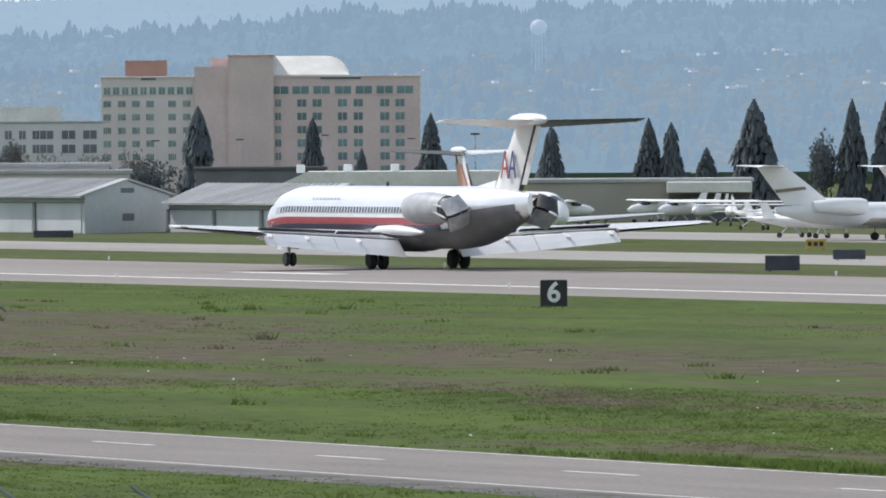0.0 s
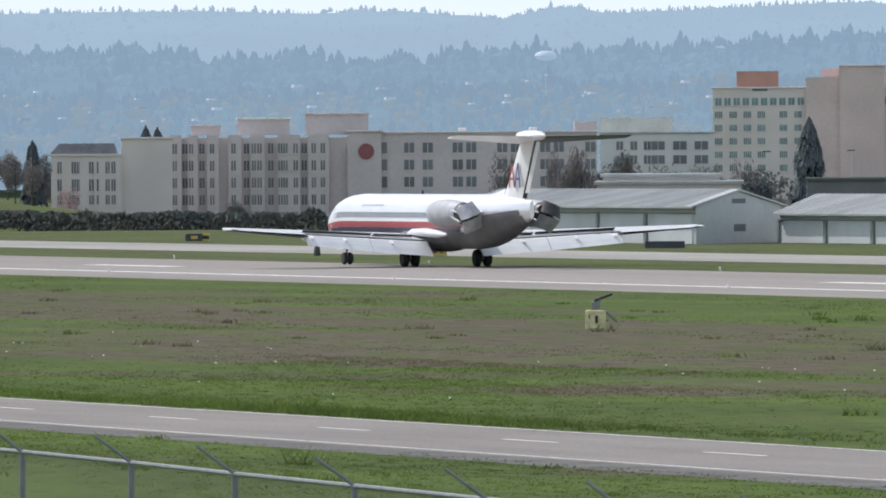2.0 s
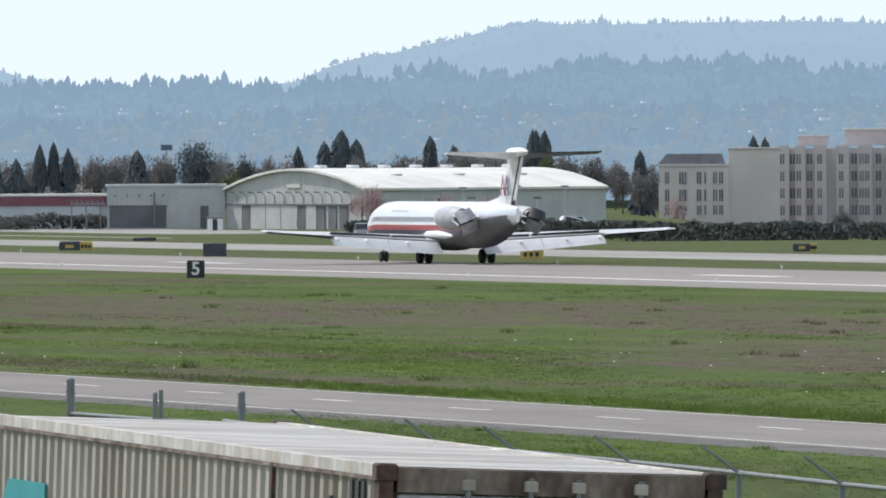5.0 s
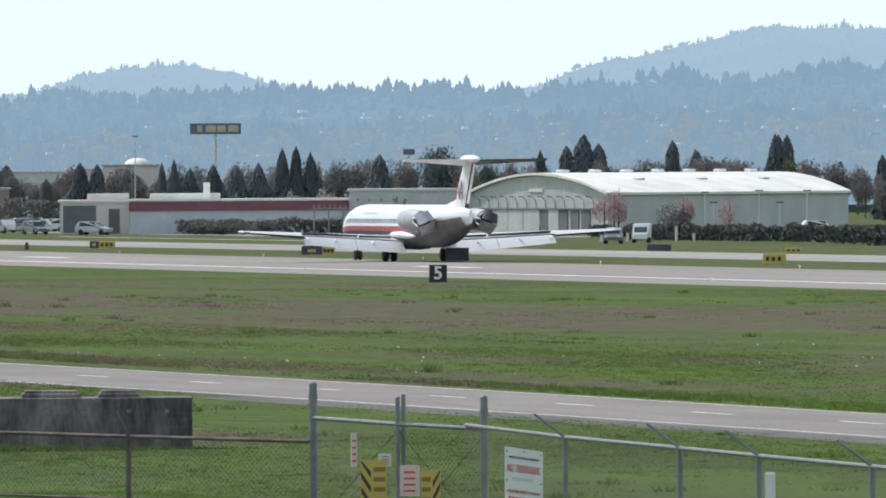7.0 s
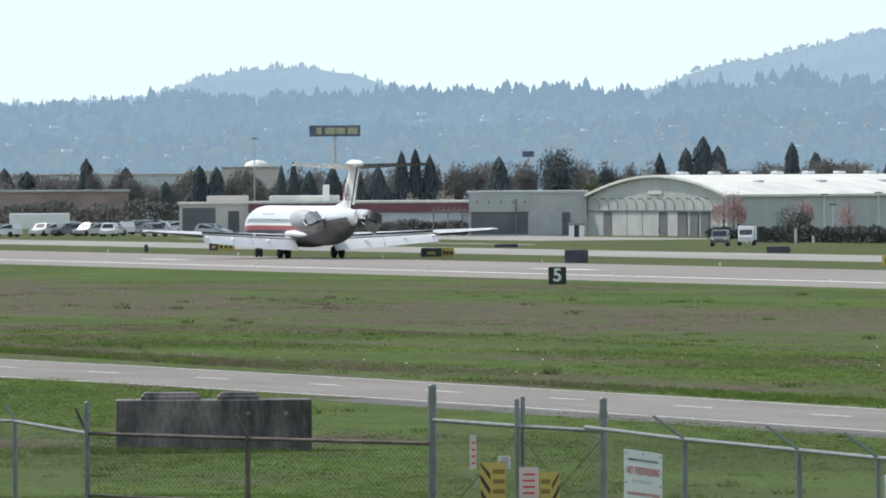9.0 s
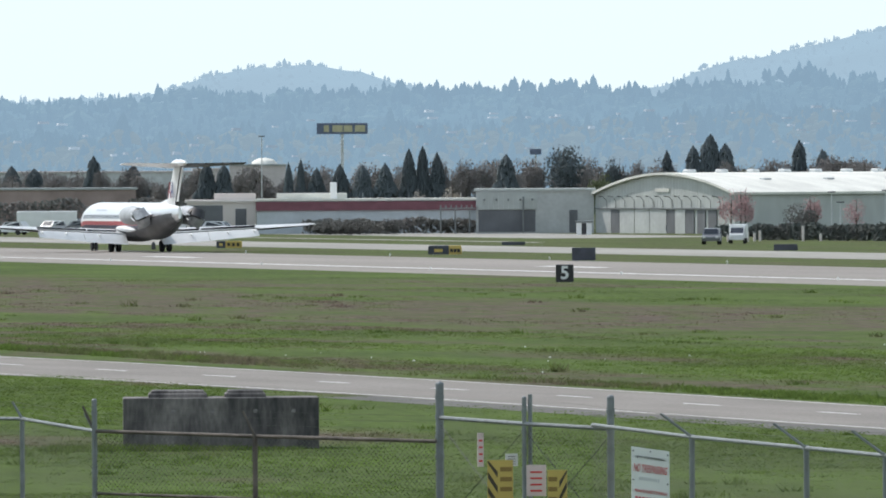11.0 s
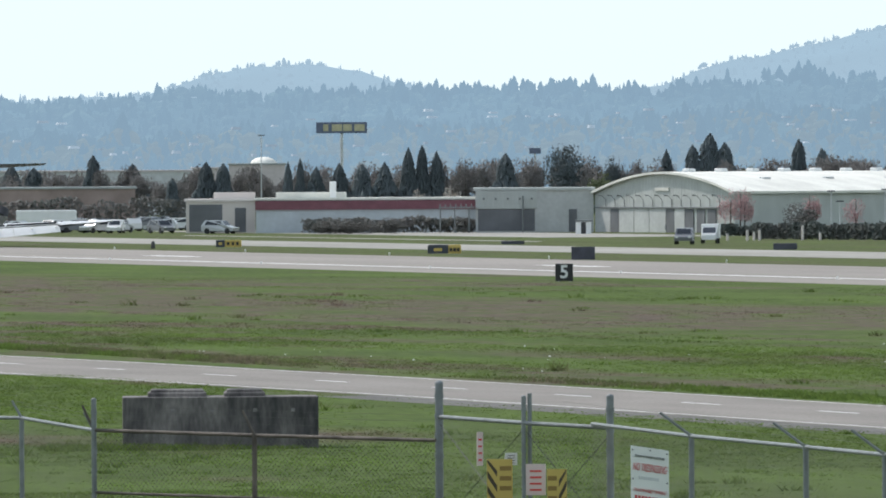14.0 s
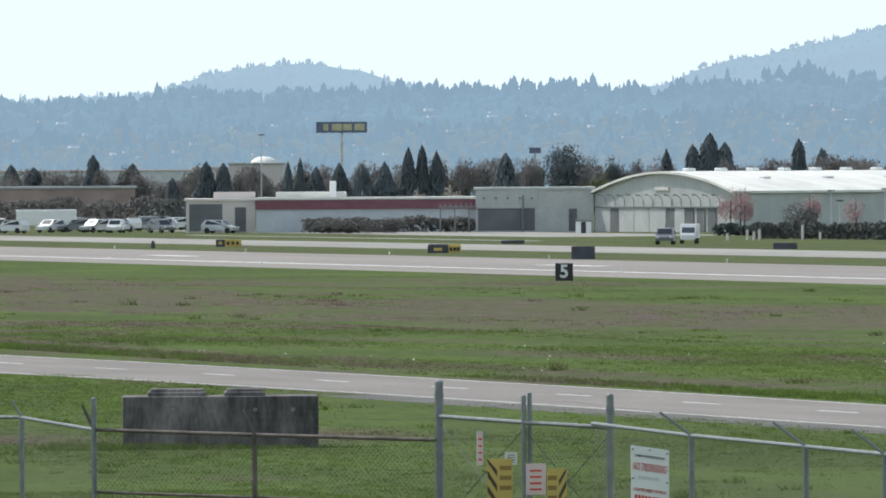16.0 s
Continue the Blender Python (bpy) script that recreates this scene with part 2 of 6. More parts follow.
# taxiways beyond the runway
TAXI = M["concrete"]
sheet("taxiway", [(286, 300), (309, 300), (309, 2300), (286, 2300)], 0.011, TAXI, "pale concrete parallel taxiway", "taxiway")
for y0, y1 in ((300, 1010), (1411, 1640)):
    sheet("apron", [(348, y0), (376, y0 + 12), (376, y1), (348, y1)], 0.011, TAXI, "pale concrete apron edge", "apron")
sheet("taxiway_patch", [(327, 1330), (330, 1338), (330, 1520), (327, 1512)], 0.0115, TAXI, "thin strip of pale concrete in the grass", "taxiway")

# service road on the near side
road_pts = [(60, 98.2, 108.6), (250, 98.2, 108.6), (350, 98.4, 108.6), (420, 97.6, 108.0), (455, 96.2, 107.4), (500, 93.5, 106.2), (560, 88, 103.0), (640, 78, 96.0), (760, 58, 79)]
solid("road", Geo().add([q for y, a, b in road_pts for q in ((a, y, 0.012), (b, y, 0.012))], [(2 * i, 2 * i + 1, 2 * i + 3, 2 * i + 2) for i in range(len(road_pts) - 1)]), M["road"], Matrix(), "narrow grey asphalt perimeter road", "road", kind="structure")


def along(y):
    for (y0, a0, b0), (y1, a1, b1) in zip(road_pts, road_pts[1:]):
        if y0 <= y <= y1:
            k = (y - y0) / (y1 - y0)
            return a0 + k * (a1 - a0), b0 + k * (b1 - b0)
    return road_pts[-1][1:]


def road_line(name, y0, y1, f, width, label):
    ys = [y0 + (y1 - y0) * i / 6 for i in range(7)] if y1 - y0 > 20 else [y0, y1]
    v = []
    for y in ys:
        a, b = along(y)
        x = a + (b - a) * f
        v += [(x - width / 2, y, 0.02), (x + width / 2, y, 0.02)]
    return solid(name, Geo().add(v, [(2 * i, 2 * i + 1, 2 * i + 3, 2 * i + 2) for i in range(len(ys) - 1)]), M["paint"], Matrix(), label, "marking", kind="structure")


for k in range(12):
    road_line("road_edge_line", 100 + 50 * k, 150 + 50 * k, 0.05, 0.14, "thin white road edge line")
    road_line("road_edge_line", 100 + 50 * k, 150 + 50 * k, 0.965, 0.14, "thin white road edge line")
for k in range(34):
    road_line("road_dash", 116.3 + 16.5 * k, 120.9 + 16.5 * k, 0.56, 0.2, "white dashed road centre line")
# dark gravel verge on the near side of the road
solid("gravel_verge", Geo().add([q for y, a, b in road_pts[:4] for q in ((a - 2.2, y, 0.008), (a, y, 0.008))], [(2 * i, 2 * i + 1, 2 * i + 3, 2 * i + 2) for i in range(3)]), M["gravel"], Matrix(), "dark gravel verge beside the road", "verge", kind="structure")


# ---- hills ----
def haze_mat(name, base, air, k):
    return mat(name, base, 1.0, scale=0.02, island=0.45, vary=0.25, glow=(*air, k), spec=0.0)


# hill haze is put into the emission: a blue glow, stronger farther off
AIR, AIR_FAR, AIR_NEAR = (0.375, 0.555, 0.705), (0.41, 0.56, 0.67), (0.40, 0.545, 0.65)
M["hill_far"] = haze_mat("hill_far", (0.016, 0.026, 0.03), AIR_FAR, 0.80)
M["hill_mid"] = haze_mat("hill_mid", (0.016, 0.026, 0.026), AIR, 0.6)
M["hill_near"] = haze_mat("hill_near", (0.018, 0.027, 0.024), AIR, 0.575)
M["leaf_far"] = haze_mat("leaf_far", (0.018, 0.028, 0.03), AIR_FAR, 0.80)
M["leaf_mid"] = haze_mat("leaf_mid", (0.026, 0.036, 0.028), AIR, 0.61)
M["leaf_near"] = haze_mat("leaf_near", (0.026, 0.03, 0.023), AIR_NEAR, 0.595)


def ridge(name, pts, depth, material, label, trees, tall, seed, leaf_mat, foot=0.0):
    """A wooded hill: a slope that rises to the given ridge line, and a fleece of small conifers on it."""
    rng = random.Random(seed)
    bs = [bearing(x, y) for x, y, z in pts]
    order = sorted(range(len(pts)), key=lambda i: bs[i])
    bs, zs = [bs[i] for i in order], [pts[i][2] for i in order]
    D = math.hypot(pts[0][0], pts[0][1])
    top = lambda b: float(np.interp(b, bs, zs)) + 0.4 * tall * (noise.noise((b * 9, seed, 0)) + 0.5 * noise.noise((b * 31, seed, 4)))
    b0, b1 = bs[0], bs[-1]
    n = 160
    v, f = [], []
    levels = [(0.0, foot), (0.25, 0.2), (0.55, 0.52), (0.8, 0.83), (1.0, 1.0), (1.06, 0.5)]
    for i in range(n + 1):
        b = b0 + (b1 - b0) * i / n
        zt = top(b) - tall * 0.4
        for s, h in levels:
            d = D - depth * (1 - s)
            v.append((d * math.sin(radians(b)), d * math.cos(radians(b)), max(zt * h, -1)))
    L = len(levels)
    for i in range(n):
        for j in range(L - 1):
            f.append((i * L + j, (i + 1) * L + j, (i + 1) * L + j + 1, i * L + j + 1))
    hv, hf = np.array(v), f
    tv, tf, lv, lf = [], [], [], []
    for k in range(trees):
        b = rng.uniform(b0, b1)
        s = 1.0 if k < trees * 0.22 else rng.random() ** 0.8
        zt = top(b) - tall * 0.4
        h = float(np.interp(s, [q[0] for q in levels[:5]], [q[1] for q in levels[:5]]))
        d = D - depth * (1 - s)
        x, y, z = d * math.sin(radians(b)), d * math.cos(radians(b)), zt * h
        grove = 0.72 + 0.5 * noise.noise((b * 7, s * 3, seed + 9)) + 0.25 * noise.noise((b * 22, s * 9, seed))
        size = tall * grove * rng.uniform(0.5, 1.0) * (1.5 if rng.random() < 0.05 else 1)
        leafy = rng.random() < (0.25 if s > 0.9 else 0.5 + 0.5 * noise.noise((b * 5, s * 4, seed + 2)))
        w = size * (rng.uniform(0.38, 0.6) if leafy else rng.uniform(0.16, 0.34))
        prof = [(0.0, 0.7), (0.35, 1.0), (0.7, 0.85), (1.0, 0.25)] if leafy else [(0.0, 0.95), (0.25, 1.0), (0.5, 0.8), (0.72, 0.58), (0.88, 0.34), (1.0, 0.06)]
        if leafy:
            size *= 0.62
        bv, bf = (lv, lf) if leafy else (tv, tf)
        c = len(bv)
        m = 5
        tw = rng.uniform(0, 1.2)
        for q, (hh, ww) in enumerate(prof):
            for j in range(m):
                a = 2 * math.pi * j / m + tw + q * 0.5
                r = w * ww * rng.uniform(0.7, 1.25)
                bv.append((x + r * math.cos(a), y + r * math.sin(a), z - 0.25 + size * hh * rng.uniform(0.96, 1.02)))
        for q in range(len(prof) - 1):
            for j in range(m):
                bf.append((c + q * m + j, c + q * m + (j + 1) % m, c + (q + 1) * m + (j + 1) % m, c + (q + 1) * m + j))
        bf.append(tuple(c + (len(prof) - 1) * m + j for j in range(m)))
    tagged(new(name, mesh_from(name, hv, hf, material, True)), label, "hill", "", "structure")
    tagged(new(name + "_trees", mesh_from(name + "_trees", tv, tf, material)), "dense conifer forest on the " + label.split(" ", 1)[1], "forest", "", "stuff")
    tagged(new(name + "_leafy_trees", mesh_from(name + "_leafy_trees", lv, lf, leaf_mat)), "pale spring trees on the " + label.split(" ", 1)[1], "forest", "", "stuff")


FAR = [(885.2, 4717.7, 38.76), (948.1, 4705.4, 35.64), (1006.8, 4693.2, 39.17), (1021.5, 4690.0, 45.09), (1042.5, 4685.4, 49.26), (1061.3, 4681.2, 50.01), (1082.1, 4676.4, 47.32), (1096.7, 4673.0, 42.31), (1115.5, 4668.6, 37.49), (1177.9, 4653.2, 38.20), (1194.5, 4649.0, 41.96), (1209.0, 4645.2, 48.30), (1233.9, 4638.7, 52.86), (1250.5, 4634.3, 57.05), (1274.8, 4627.6, 62.89), (1249.1, 4634.6, 58.01), (1271.8, 4628.4, 61.74), (1325.5, 4613.4, 62.72), (1370.7, 4600.1, 63.31), (1438.3, 4579.4, 63.34), (1489.2, 4563.1, 59.17), (1424.4, 4583.8, 61.92), (1459.2, 4572.8, 62.15), (1487.7, 4563.6, 59.42), (1508.0, 4556.9, 64.01), (1482.6, 4565.3, 60.62), (1513.2, 4555.2, 64.31), (1529.2, 4549.9, 61.33), (1610.1, 4521.9, 65.16), (1908.8, 4404.1, 63.31)]
MID = [(792.9, 4226.3, 30.72), (849.4, 4215.3, 31.95), (894.4, 4205.9, 33.05), (905.7, 4203.5, 35.86), (939.4, 4196.1, 34.91), (980.6, 4186.7, 36.21), (1017.9, 4177.8, 37.15), (1036.6, 4173.2, 37.81), (1064.5, 4166.2, 35.73), (1101.6, 4156.5, 37.43), (1102.0, 4156.4, 41.73), (1139.1, 4146.4, 38.83), (1157.6, 4141.3, 42.56), (1218.4, 4123.8, 43.74), (1262.1, 4110.6, 43.47), (1224.2, 4122.1, 43.71), (1260.9, 4111.0, 40.81), (1315.8, 4093.7, 41.44), (1220.9, 4123.0, 41.99), (1233.8, 4119.2, 40.00), (1288.8, 4102.3, 39.30), (1341.8, 4085.3, 43.22), (1380.0, 4072.5, 43.38), (1416.3, 4060.1, 45.85), (1452.5, 4047.3, 47.55), (1446.2, 4049.5, 47.13), (1500.3, 4029.8, 51.41), (1478.5, 4037.8, 51.66), (1523.4, 4021.1, 52.55), (1577.1, 4000.3, 53.38), (1710.0, 3945.4, 53.68)]
NEARHILL = [(682.2, 3636.6, 17.60), (730.8, 3627.1, 18.16), (779.2, 3617.0, 18.71), (843.7, 3602.5, 20.82), (891.9, 3590.9, 22.20), (971.8, 3570.1, 25.86), (1021.6, 3556.2, 24.99), (1100.7, 3532.5, 27.00), (1077.3, 3539.7, 25.48), (1156.1, 3514.8, 27.51), (1234.2, 3488.1, 29.52), (1272.1, 3474.4, 30.33), (1364.7, 3439.1, 31.42), (1471.3, 3394.9, 34.06)]
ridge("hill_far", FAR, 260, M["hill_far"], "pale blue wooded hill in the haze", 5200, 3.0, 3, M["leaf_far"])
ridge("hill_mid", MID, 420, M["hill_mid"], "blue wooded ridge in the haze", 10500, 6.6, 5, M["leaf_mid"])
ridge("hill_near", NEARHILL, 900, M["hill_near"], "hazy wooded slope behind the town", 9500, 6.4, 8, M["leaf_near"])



# ---- jet airliner ----
JET_ROWS = [(0.0, 693.9), (0.5, 722.6), (1.0, 750.7), (1.5, 778.3), (2.0, 805.3), (2.5, 831.9), (3.0, 858.1), (3.5, 884.0), (4.0, 909.4), (4.5, 934.3), (5.0, 958.4), (5.6, 986.5), (6.3, 1018.5), (7.0, 1049.9), (7.5, 1072.0), (8.0, 1094.2), (8.5, 1115.9), (9.0, 1137.2), (9.8, 1170.0), (10.6, 1201.0), (11.5, 1233.8), (12.0, 1250.8), (12.5, 1266.9), (13.0, 1282.2), (13.5, 1297.2), (14.0, 1312.0), (14.5, 1326.5), (15.0, 1340.8), (16.0, 1369.0)]
BODY = [(24.4, 2.55, 0.10, 0.10), (24.2, 2.56, 0.42, 0.44), (23.6, 2.62, 0.82, 0.88), (22.7, 2.72, 1.18, 1.28), (21.4, 2.86, 1.47, 1.62), (19.6, 2.98, 1.64, 1.78), (18.0, 3.05, 1.67, 1.8), (10.0, 3.05, 1.67, 1.8), (0.0, 3.05, 1.67, 1.8), (-7.5, 3.05, 1.67, 1.8), (-10.0, 3.12, 1.62, 1.74), (-12.0, 3.25, 1.48, 1.58), (-14.0, 3.42, 1.22, 1.33), (-16.0, 3.62, 0.85, 1.02), (-17.7, 3.78, 0.42, 0.74), (-18.4, 3.84, 0.16, 0.6)]


def body_at(y):
    ys = [s[0] for s in BODY][::-1]
    return [float(np.interp(y, ys, [s[k] for s in BODY][::-1])) for k in (1, 2, 3)]


def body_point(y, a, off=0.0):
    """A point of the hull: a in degrees, 0 at the left side (-x), 90 on top."""
    z, rx, rz = body_at(y)
    return (-(rx + off) * math.cos(radians(a)), y, z + (rz + off) * math.sin(radians(a)))


def hull_band(y0, y1, a0, a1, off, side=1, n=30, na=3):
    rings = []
    for i in range(n + 1):
        y = y0 + (y1 - y0) * i / n
        rings.append([(side * p[0], p[1], p[2]) for p in (body_point(y, a0 + (a1 - a0) * j / na, off) for j in range(na + 1))])
    return Geo().loft(rings, caps=False, closed=False)


def foil(root, tip, thick_r, thick_t, n=1):
    """A wing panel between two chords ((x, y_lead, y_trail, z)); an oval section with a sharp tail."""
    rings = []
    for (x, yl, yt, z), th in ((root, thick_r), (tip, thick_t)):
        prof = [(0, 0), (0.06, 0.62), (0.3, 1.0), (0.65, 0.6), (1, 0.06), (1, -0.06), (0.65, -0.35), (0.3, -0.55), (0.06, -0.4)]
        rings.append([(x, yl + (yt - yl) * u, z + th * w * 0.5) for u, w in prof])
    return Geo().loft(rings)


def upright_foil(low, high, t0, t1):
    """A fin between two chords ((y_lead, y_trail, z))."""
    prof = [(0, 0), (0.08, 0.6), (0.35, 1.0), (0.7, 0.65), (1, 0.08), (1, -0.08), (0.7, -0.65), (0.35, -1.0), (0.08, -0.6)]
    return Geo().loft([[(th * 0.5 * w, yl + (yt - yl) * u, z) for u, w in prof] for (yl, yt, z), th in ((low, t0), (high, t1))])


def tilted(geo):
    """The tailplane trimmed nose down, about its rear hinge line."""
    a = radians(6)
    geo.v = [(x, y, z + (-20.1 - y) * math.sin(a) * 1.0) for x, y, z in geo.v]
    return geo


def wheel(parent, name, x, y, r, w):
    g = Geo()
    n = 20
    prof = [(-w / 2, r * 0.55), (-w / 2, r * 0.86), (-w * 0.3, r), (w * 0.3, r), (w / 2, r * 0.86), (w / 2, r * 0.55)]
    g.loft([[(px, pr * math.cos(2 * math.pi * j / n), pr * math.sin(2 * math.pi * j / n)) for j in range(n)] for px, pr in prof])
    ob = part(name, g, M["rubber"], parent, m=pose(x, y, r))
    part("hub", Geo().tube((-w * 0.42, 0, 0), (w * 0.42, 0, 0), r * 0.5, n=14), M["greywing"], ob, "grey metal wheel hub")


def airliner(name, m, label, group, hull, fin_mat, stripes, landing):
    jet = thing(name, m, label, "airplane", group)
    n = 28
    part("fuselage", Geo().loft([[(rx * math.cos(2 * math.pi * j / n), y, z + rz * math.sin(2 * math.pi * j / n)) for j in range(n)] for y, z, rx, rz in BODY]), hull, jet, smooth=True)
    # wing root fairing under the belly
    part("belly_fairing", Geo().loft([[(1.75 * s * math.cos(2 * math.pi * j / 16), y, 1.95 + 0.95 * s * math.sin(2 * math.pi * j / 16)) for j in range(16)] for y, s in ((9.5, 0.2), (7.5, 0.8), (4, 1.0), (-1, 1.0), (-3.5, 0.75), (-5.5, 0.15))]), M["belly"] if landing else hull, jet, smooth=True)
    for side in (1, -1):
        wing = part("wing", foil((side * 1.4, 7.6, -1.3, 1.75), (side * 16.4, -3.2, -4.7, 2.62), 0.95, 0.22), M["greywing"], jet, smooth=True)
        part("wing_edge", foil((side * 1.6, 7.75, 6.9, 1.76), (side * 16.42, -3.05, -3.4, 2.62), 0.34, 0.12), M["alu"], wing, "bare metal leading edge", smooth=True)
        part("wingtip", Geo().tube((side * 16.4, -3.0, 2.62), (side * 16.46, -5.1, 2.62), 0.1, 0.06), M["white"], wing, "white wingtip light fairing")
        # flaps
        drop = 33 if landing else 3
        for x0, x1, y0, y1, z0, z1, c0, c1 in ((1.75, 6.2, -1.2, -2.35, 1.72, 1.93, 1.75, 1.5), (6.25, 11.0, -2.37, -3.45, 1.94, 2.2, 1.5, 1.15)):
            a = radians(drop)
            g = Geo()
            rings = []
            for x, y, z, c in ((x0, y0, z0, c0), (x1, y1, z1, c1)):
                prof = [(0, 0.06), (0.15, 0.13), (0.6, 0.08), (1, 0.0), (0.6, -0.06), (0.15, -0.1)]
                rings.append([(side * x, y - 0.12 - c * u * math.cos(a) + w * math.sin(a) * 0, z - 0.06 - c * u * math.sin(a) + w) for u, w in prof])
            part("flap", g.loft(rings), M["white"], jet, "white trailing-edge flap, fully lowered" if landing else "white trailing-edge flap")
        for x, y, z in ((4.6, -1.9, 1.75), (8.1, -2.7, 1.95), (10.6, -3.3, 2.1)):
            part("flap_fairing", Geo().loft([[(side * x + s * 0.14 * math.cos(2 * math.pi * j / 10), yy, z - 0.12 + s * 0.2 * math.sin(2 * math.pi * j / 10)) for j in range(10)] for yy, s in ((y + 1.6, 0.2), (y + 0.9, 1), (y - 0.4, 1), (y - 1.1, 0.25))]), M["white"], jet, smooth=True)
        part("aileron", foil((side * 11.1, -3.5, -4.25, 2.25), (side * 15.9, -4.35, -4.95, 2.56), 0.12, 0.08), M["white"], jet)
        if landing:
            for x0, x1, ya, yb, za, zb in ((2.6, 5.6, -0.55, -1.25, 2.02, 2.14), (5.75, 10.9, -1.35, -2.6, 2.16, 2.42)):
                part("spoiler", Geo().loft([[(side * x, y, z), (side * x, y - 0.42, z + 0.14), (side * x, y - 0.46, z + 0.09), (side * x, y - 0.06, z - 0.04)] for x, y, z in ((x0, ya, za), (x1, yb, zb))]), M["dark"] if side == 1 else M["tailgrey"], jet, "raised wing spoiler panel")
        # engine with pylon
        eng = part("engine", Geo().loft([[(side * 2.72 + r * math.cos(2 * math.pi * j / 20), y, 3.6 + r * math.sin(2 * math.pi * j / 20)) for j in range(20)] for y, r in ((-6.40, 0.66), (-6.55, 0.78), (-7.40, 0.9), (-9.40, 0.94), (-11.20, 0.86), (-12.40, 0.74))], caps=False), M["nacelle"] if landing else hull, jet, smooth=True)
        part("inlet", Geo().tube((side * 2.72, -7.1, 3.6), (side * 2.72, -7.2, 3.6), 0.78, n=20), M["dark"], eng, "dark engine inlet")
        part("exhaust", Geo().loft([[(side * 2.72 + r * math.cos(2 * math.pi * j / 20), y, 3.6 + r * math.sin(2 * math.pi * j / 20)) for j in range(20)] for y, r in ((-12.20, 0.73), (-12.90, 0.6), (-12.80, 0.55), (-11.80, 0.5))]), M["metaldark"], eng, "sooty exhaust nozzle", smooth=True)
        part("pylon", foil((side * 1.2, -8.2, -12.4, 3.75), (side * 2.1, -8.5, -12.1, 3.6), 0.4, 0.35), hull, eng)
        if landing:
            # two clamshell doors swung behind the nozzle, canted outwards
            for up in (1, -1):
                rings = []
                for s in (0.0, 0.35, 0.7, 1.0):
                    ring = []
                    for off in (0.0, 0.07):
                        row = []
                        for j in range(11):
                            a = radians(-80 + 16 * j)
                            r = 0.74 * (1 - 0.12 * s) - off
                            row.append((r * math.sin(a), -0.95 + 0.75 * s - (0.55 - off) * math.cos(a), up * (0.08 + 0.85 * s)))
                        ring += row if off == 0.0 else row[::-1]
                    rings.append(ring)
                part("reverser_door", Geo().loft(rings), M["darkdoor"] if side * up == 1 and side == 1 else M["reverser"], eng, "open thrust reverser clamshell door", smooth=True, m=pose(side * 2.72, -12.95, 3.35, 0, 22 * side, 0))
                for dx in (-0.7, 0.7):
                    part("door_strut", Geo().tube((side * 2.72 + dx, -11.8, 3.6 + 0.2 * up), (side * 2.72 + dx * 1.03, -13.7, 3.35 + 0.3 * up), 0.07), M["greywing"], eng)
    # fin, rudder, tailplane
    fin = part("fin", upright_foil((-12.6, -16.9, 4.5), (-16.5, -19.4, 8.55), 0.5, 0.4), fin_mat, jet, smooth=True)
    part("rudder", upright_foil((-17.0, -17.9, 4.95), (-19.45, -20.2, 8.3), 0.16, 0.12), fin_mat, fin)
    part("rudder_gap", upright_foil((-16.82, -17.05, 4.6), (-19.32, -19.5, 8.4), 0.3, 0.24), M["dark"], fin, "dark rudder hinge gap")
    part("dorsal_fillet", Geo().loft([[(-0.12, -10.2, 4.6), (0.12, -10.2, 4.6), (0.05, -10.2, 4.88), (-0.05, -10.2, 4.88)], [(-0.24, -13.2, 4.5), (0.24, -13.2, 4.5), (0.1, -13.2, 5.2), (-0.1, -13.2, 5.2)]]), fin_mat, fin)
    part("tail_fairing", Geo().loft([[(0.42 * s * math.cos(2 * math.pi * j / 14), y, 8.68 + 0.36 * s * math.sin(2 * math.pi * j / 14)) for j in range(14)] for y, s in ((-15.2, 0.15), (-16.0, 0.7), (-17.2, 1), (-19.0, 1), (-20.4, 0.75), (-21.1, 0.1))]), M["white"], fin, "white bullet fairing", smooth=True)
    for side in (1, -1):
        # right half and elevator coloured dark for their shade, left stays sunlit white
        stab = part("tailplane", tilted(foil((side * 0.2, -16.2, -19.4, 8.62), (side * 6.1, -19.4, -20.8, 8.6), 0.42, 0.14)), M["tailshade"] if side == 1 else M["white"], jet, smooth=True)
        part("elevator", tilted(foil((side * 0.5, -19.5, -20.4, 8.62), (side * 6.0, -20.82, -21.3, 8.6), 0.1, 0.06)), M["dark"] if side == 1 else M["white"], stab)
    # livery
    if landing:
        for side in (1, -1):
            # dark band painted for shade and dark reflection on the rear flank
            part("tail_belly_paint", hull_band(-9.3, -17.3, -24, 7, 0.045, side, 24, 4), M["belly"], jet, "rear skin darkened for shade and ground reflection", smooth=True)
            part("wing_fillet", Geo().loft([[(side * (cx + rx * math.cos(2 * math.pi * j / 14)), y, cz + rz * math.sin(2 * math.pi * j / 14)) for j in range(14)] for y, cx, cz, rx, rz in ((3.2, 1.65, 2.2, 0.1, 0.08), (1.5, 1.8, 2.32, 0.3, 0.22), (-1.5, 1.85, 2.3, 0.45, 0.3), (-3.8, 1.8, 2.2, 0.4, 0.26), (-5.2, 1.6, 2.15, 0.1, 0.08))]), M["white"], jet, "pale wing root fillet", smooth=True)
            # added dark strip stands for shade below the outer wing
            part("wing_underside", foil((side * 10.9, -2.2, -4.2, 2.1), (side * 16.3, -3.3, -4.8, 2.52), 0.36, 0.12), M["dark"], jet, "dark strip for the shade under the outer wing")
            for k in range(8):
                part("title_bar", hull_band(14.2 - 0.62 * k, 13.8 - 0.62 * k, 33, 38, 0.014, side, 1, 1), M["grey_blue"], jet)
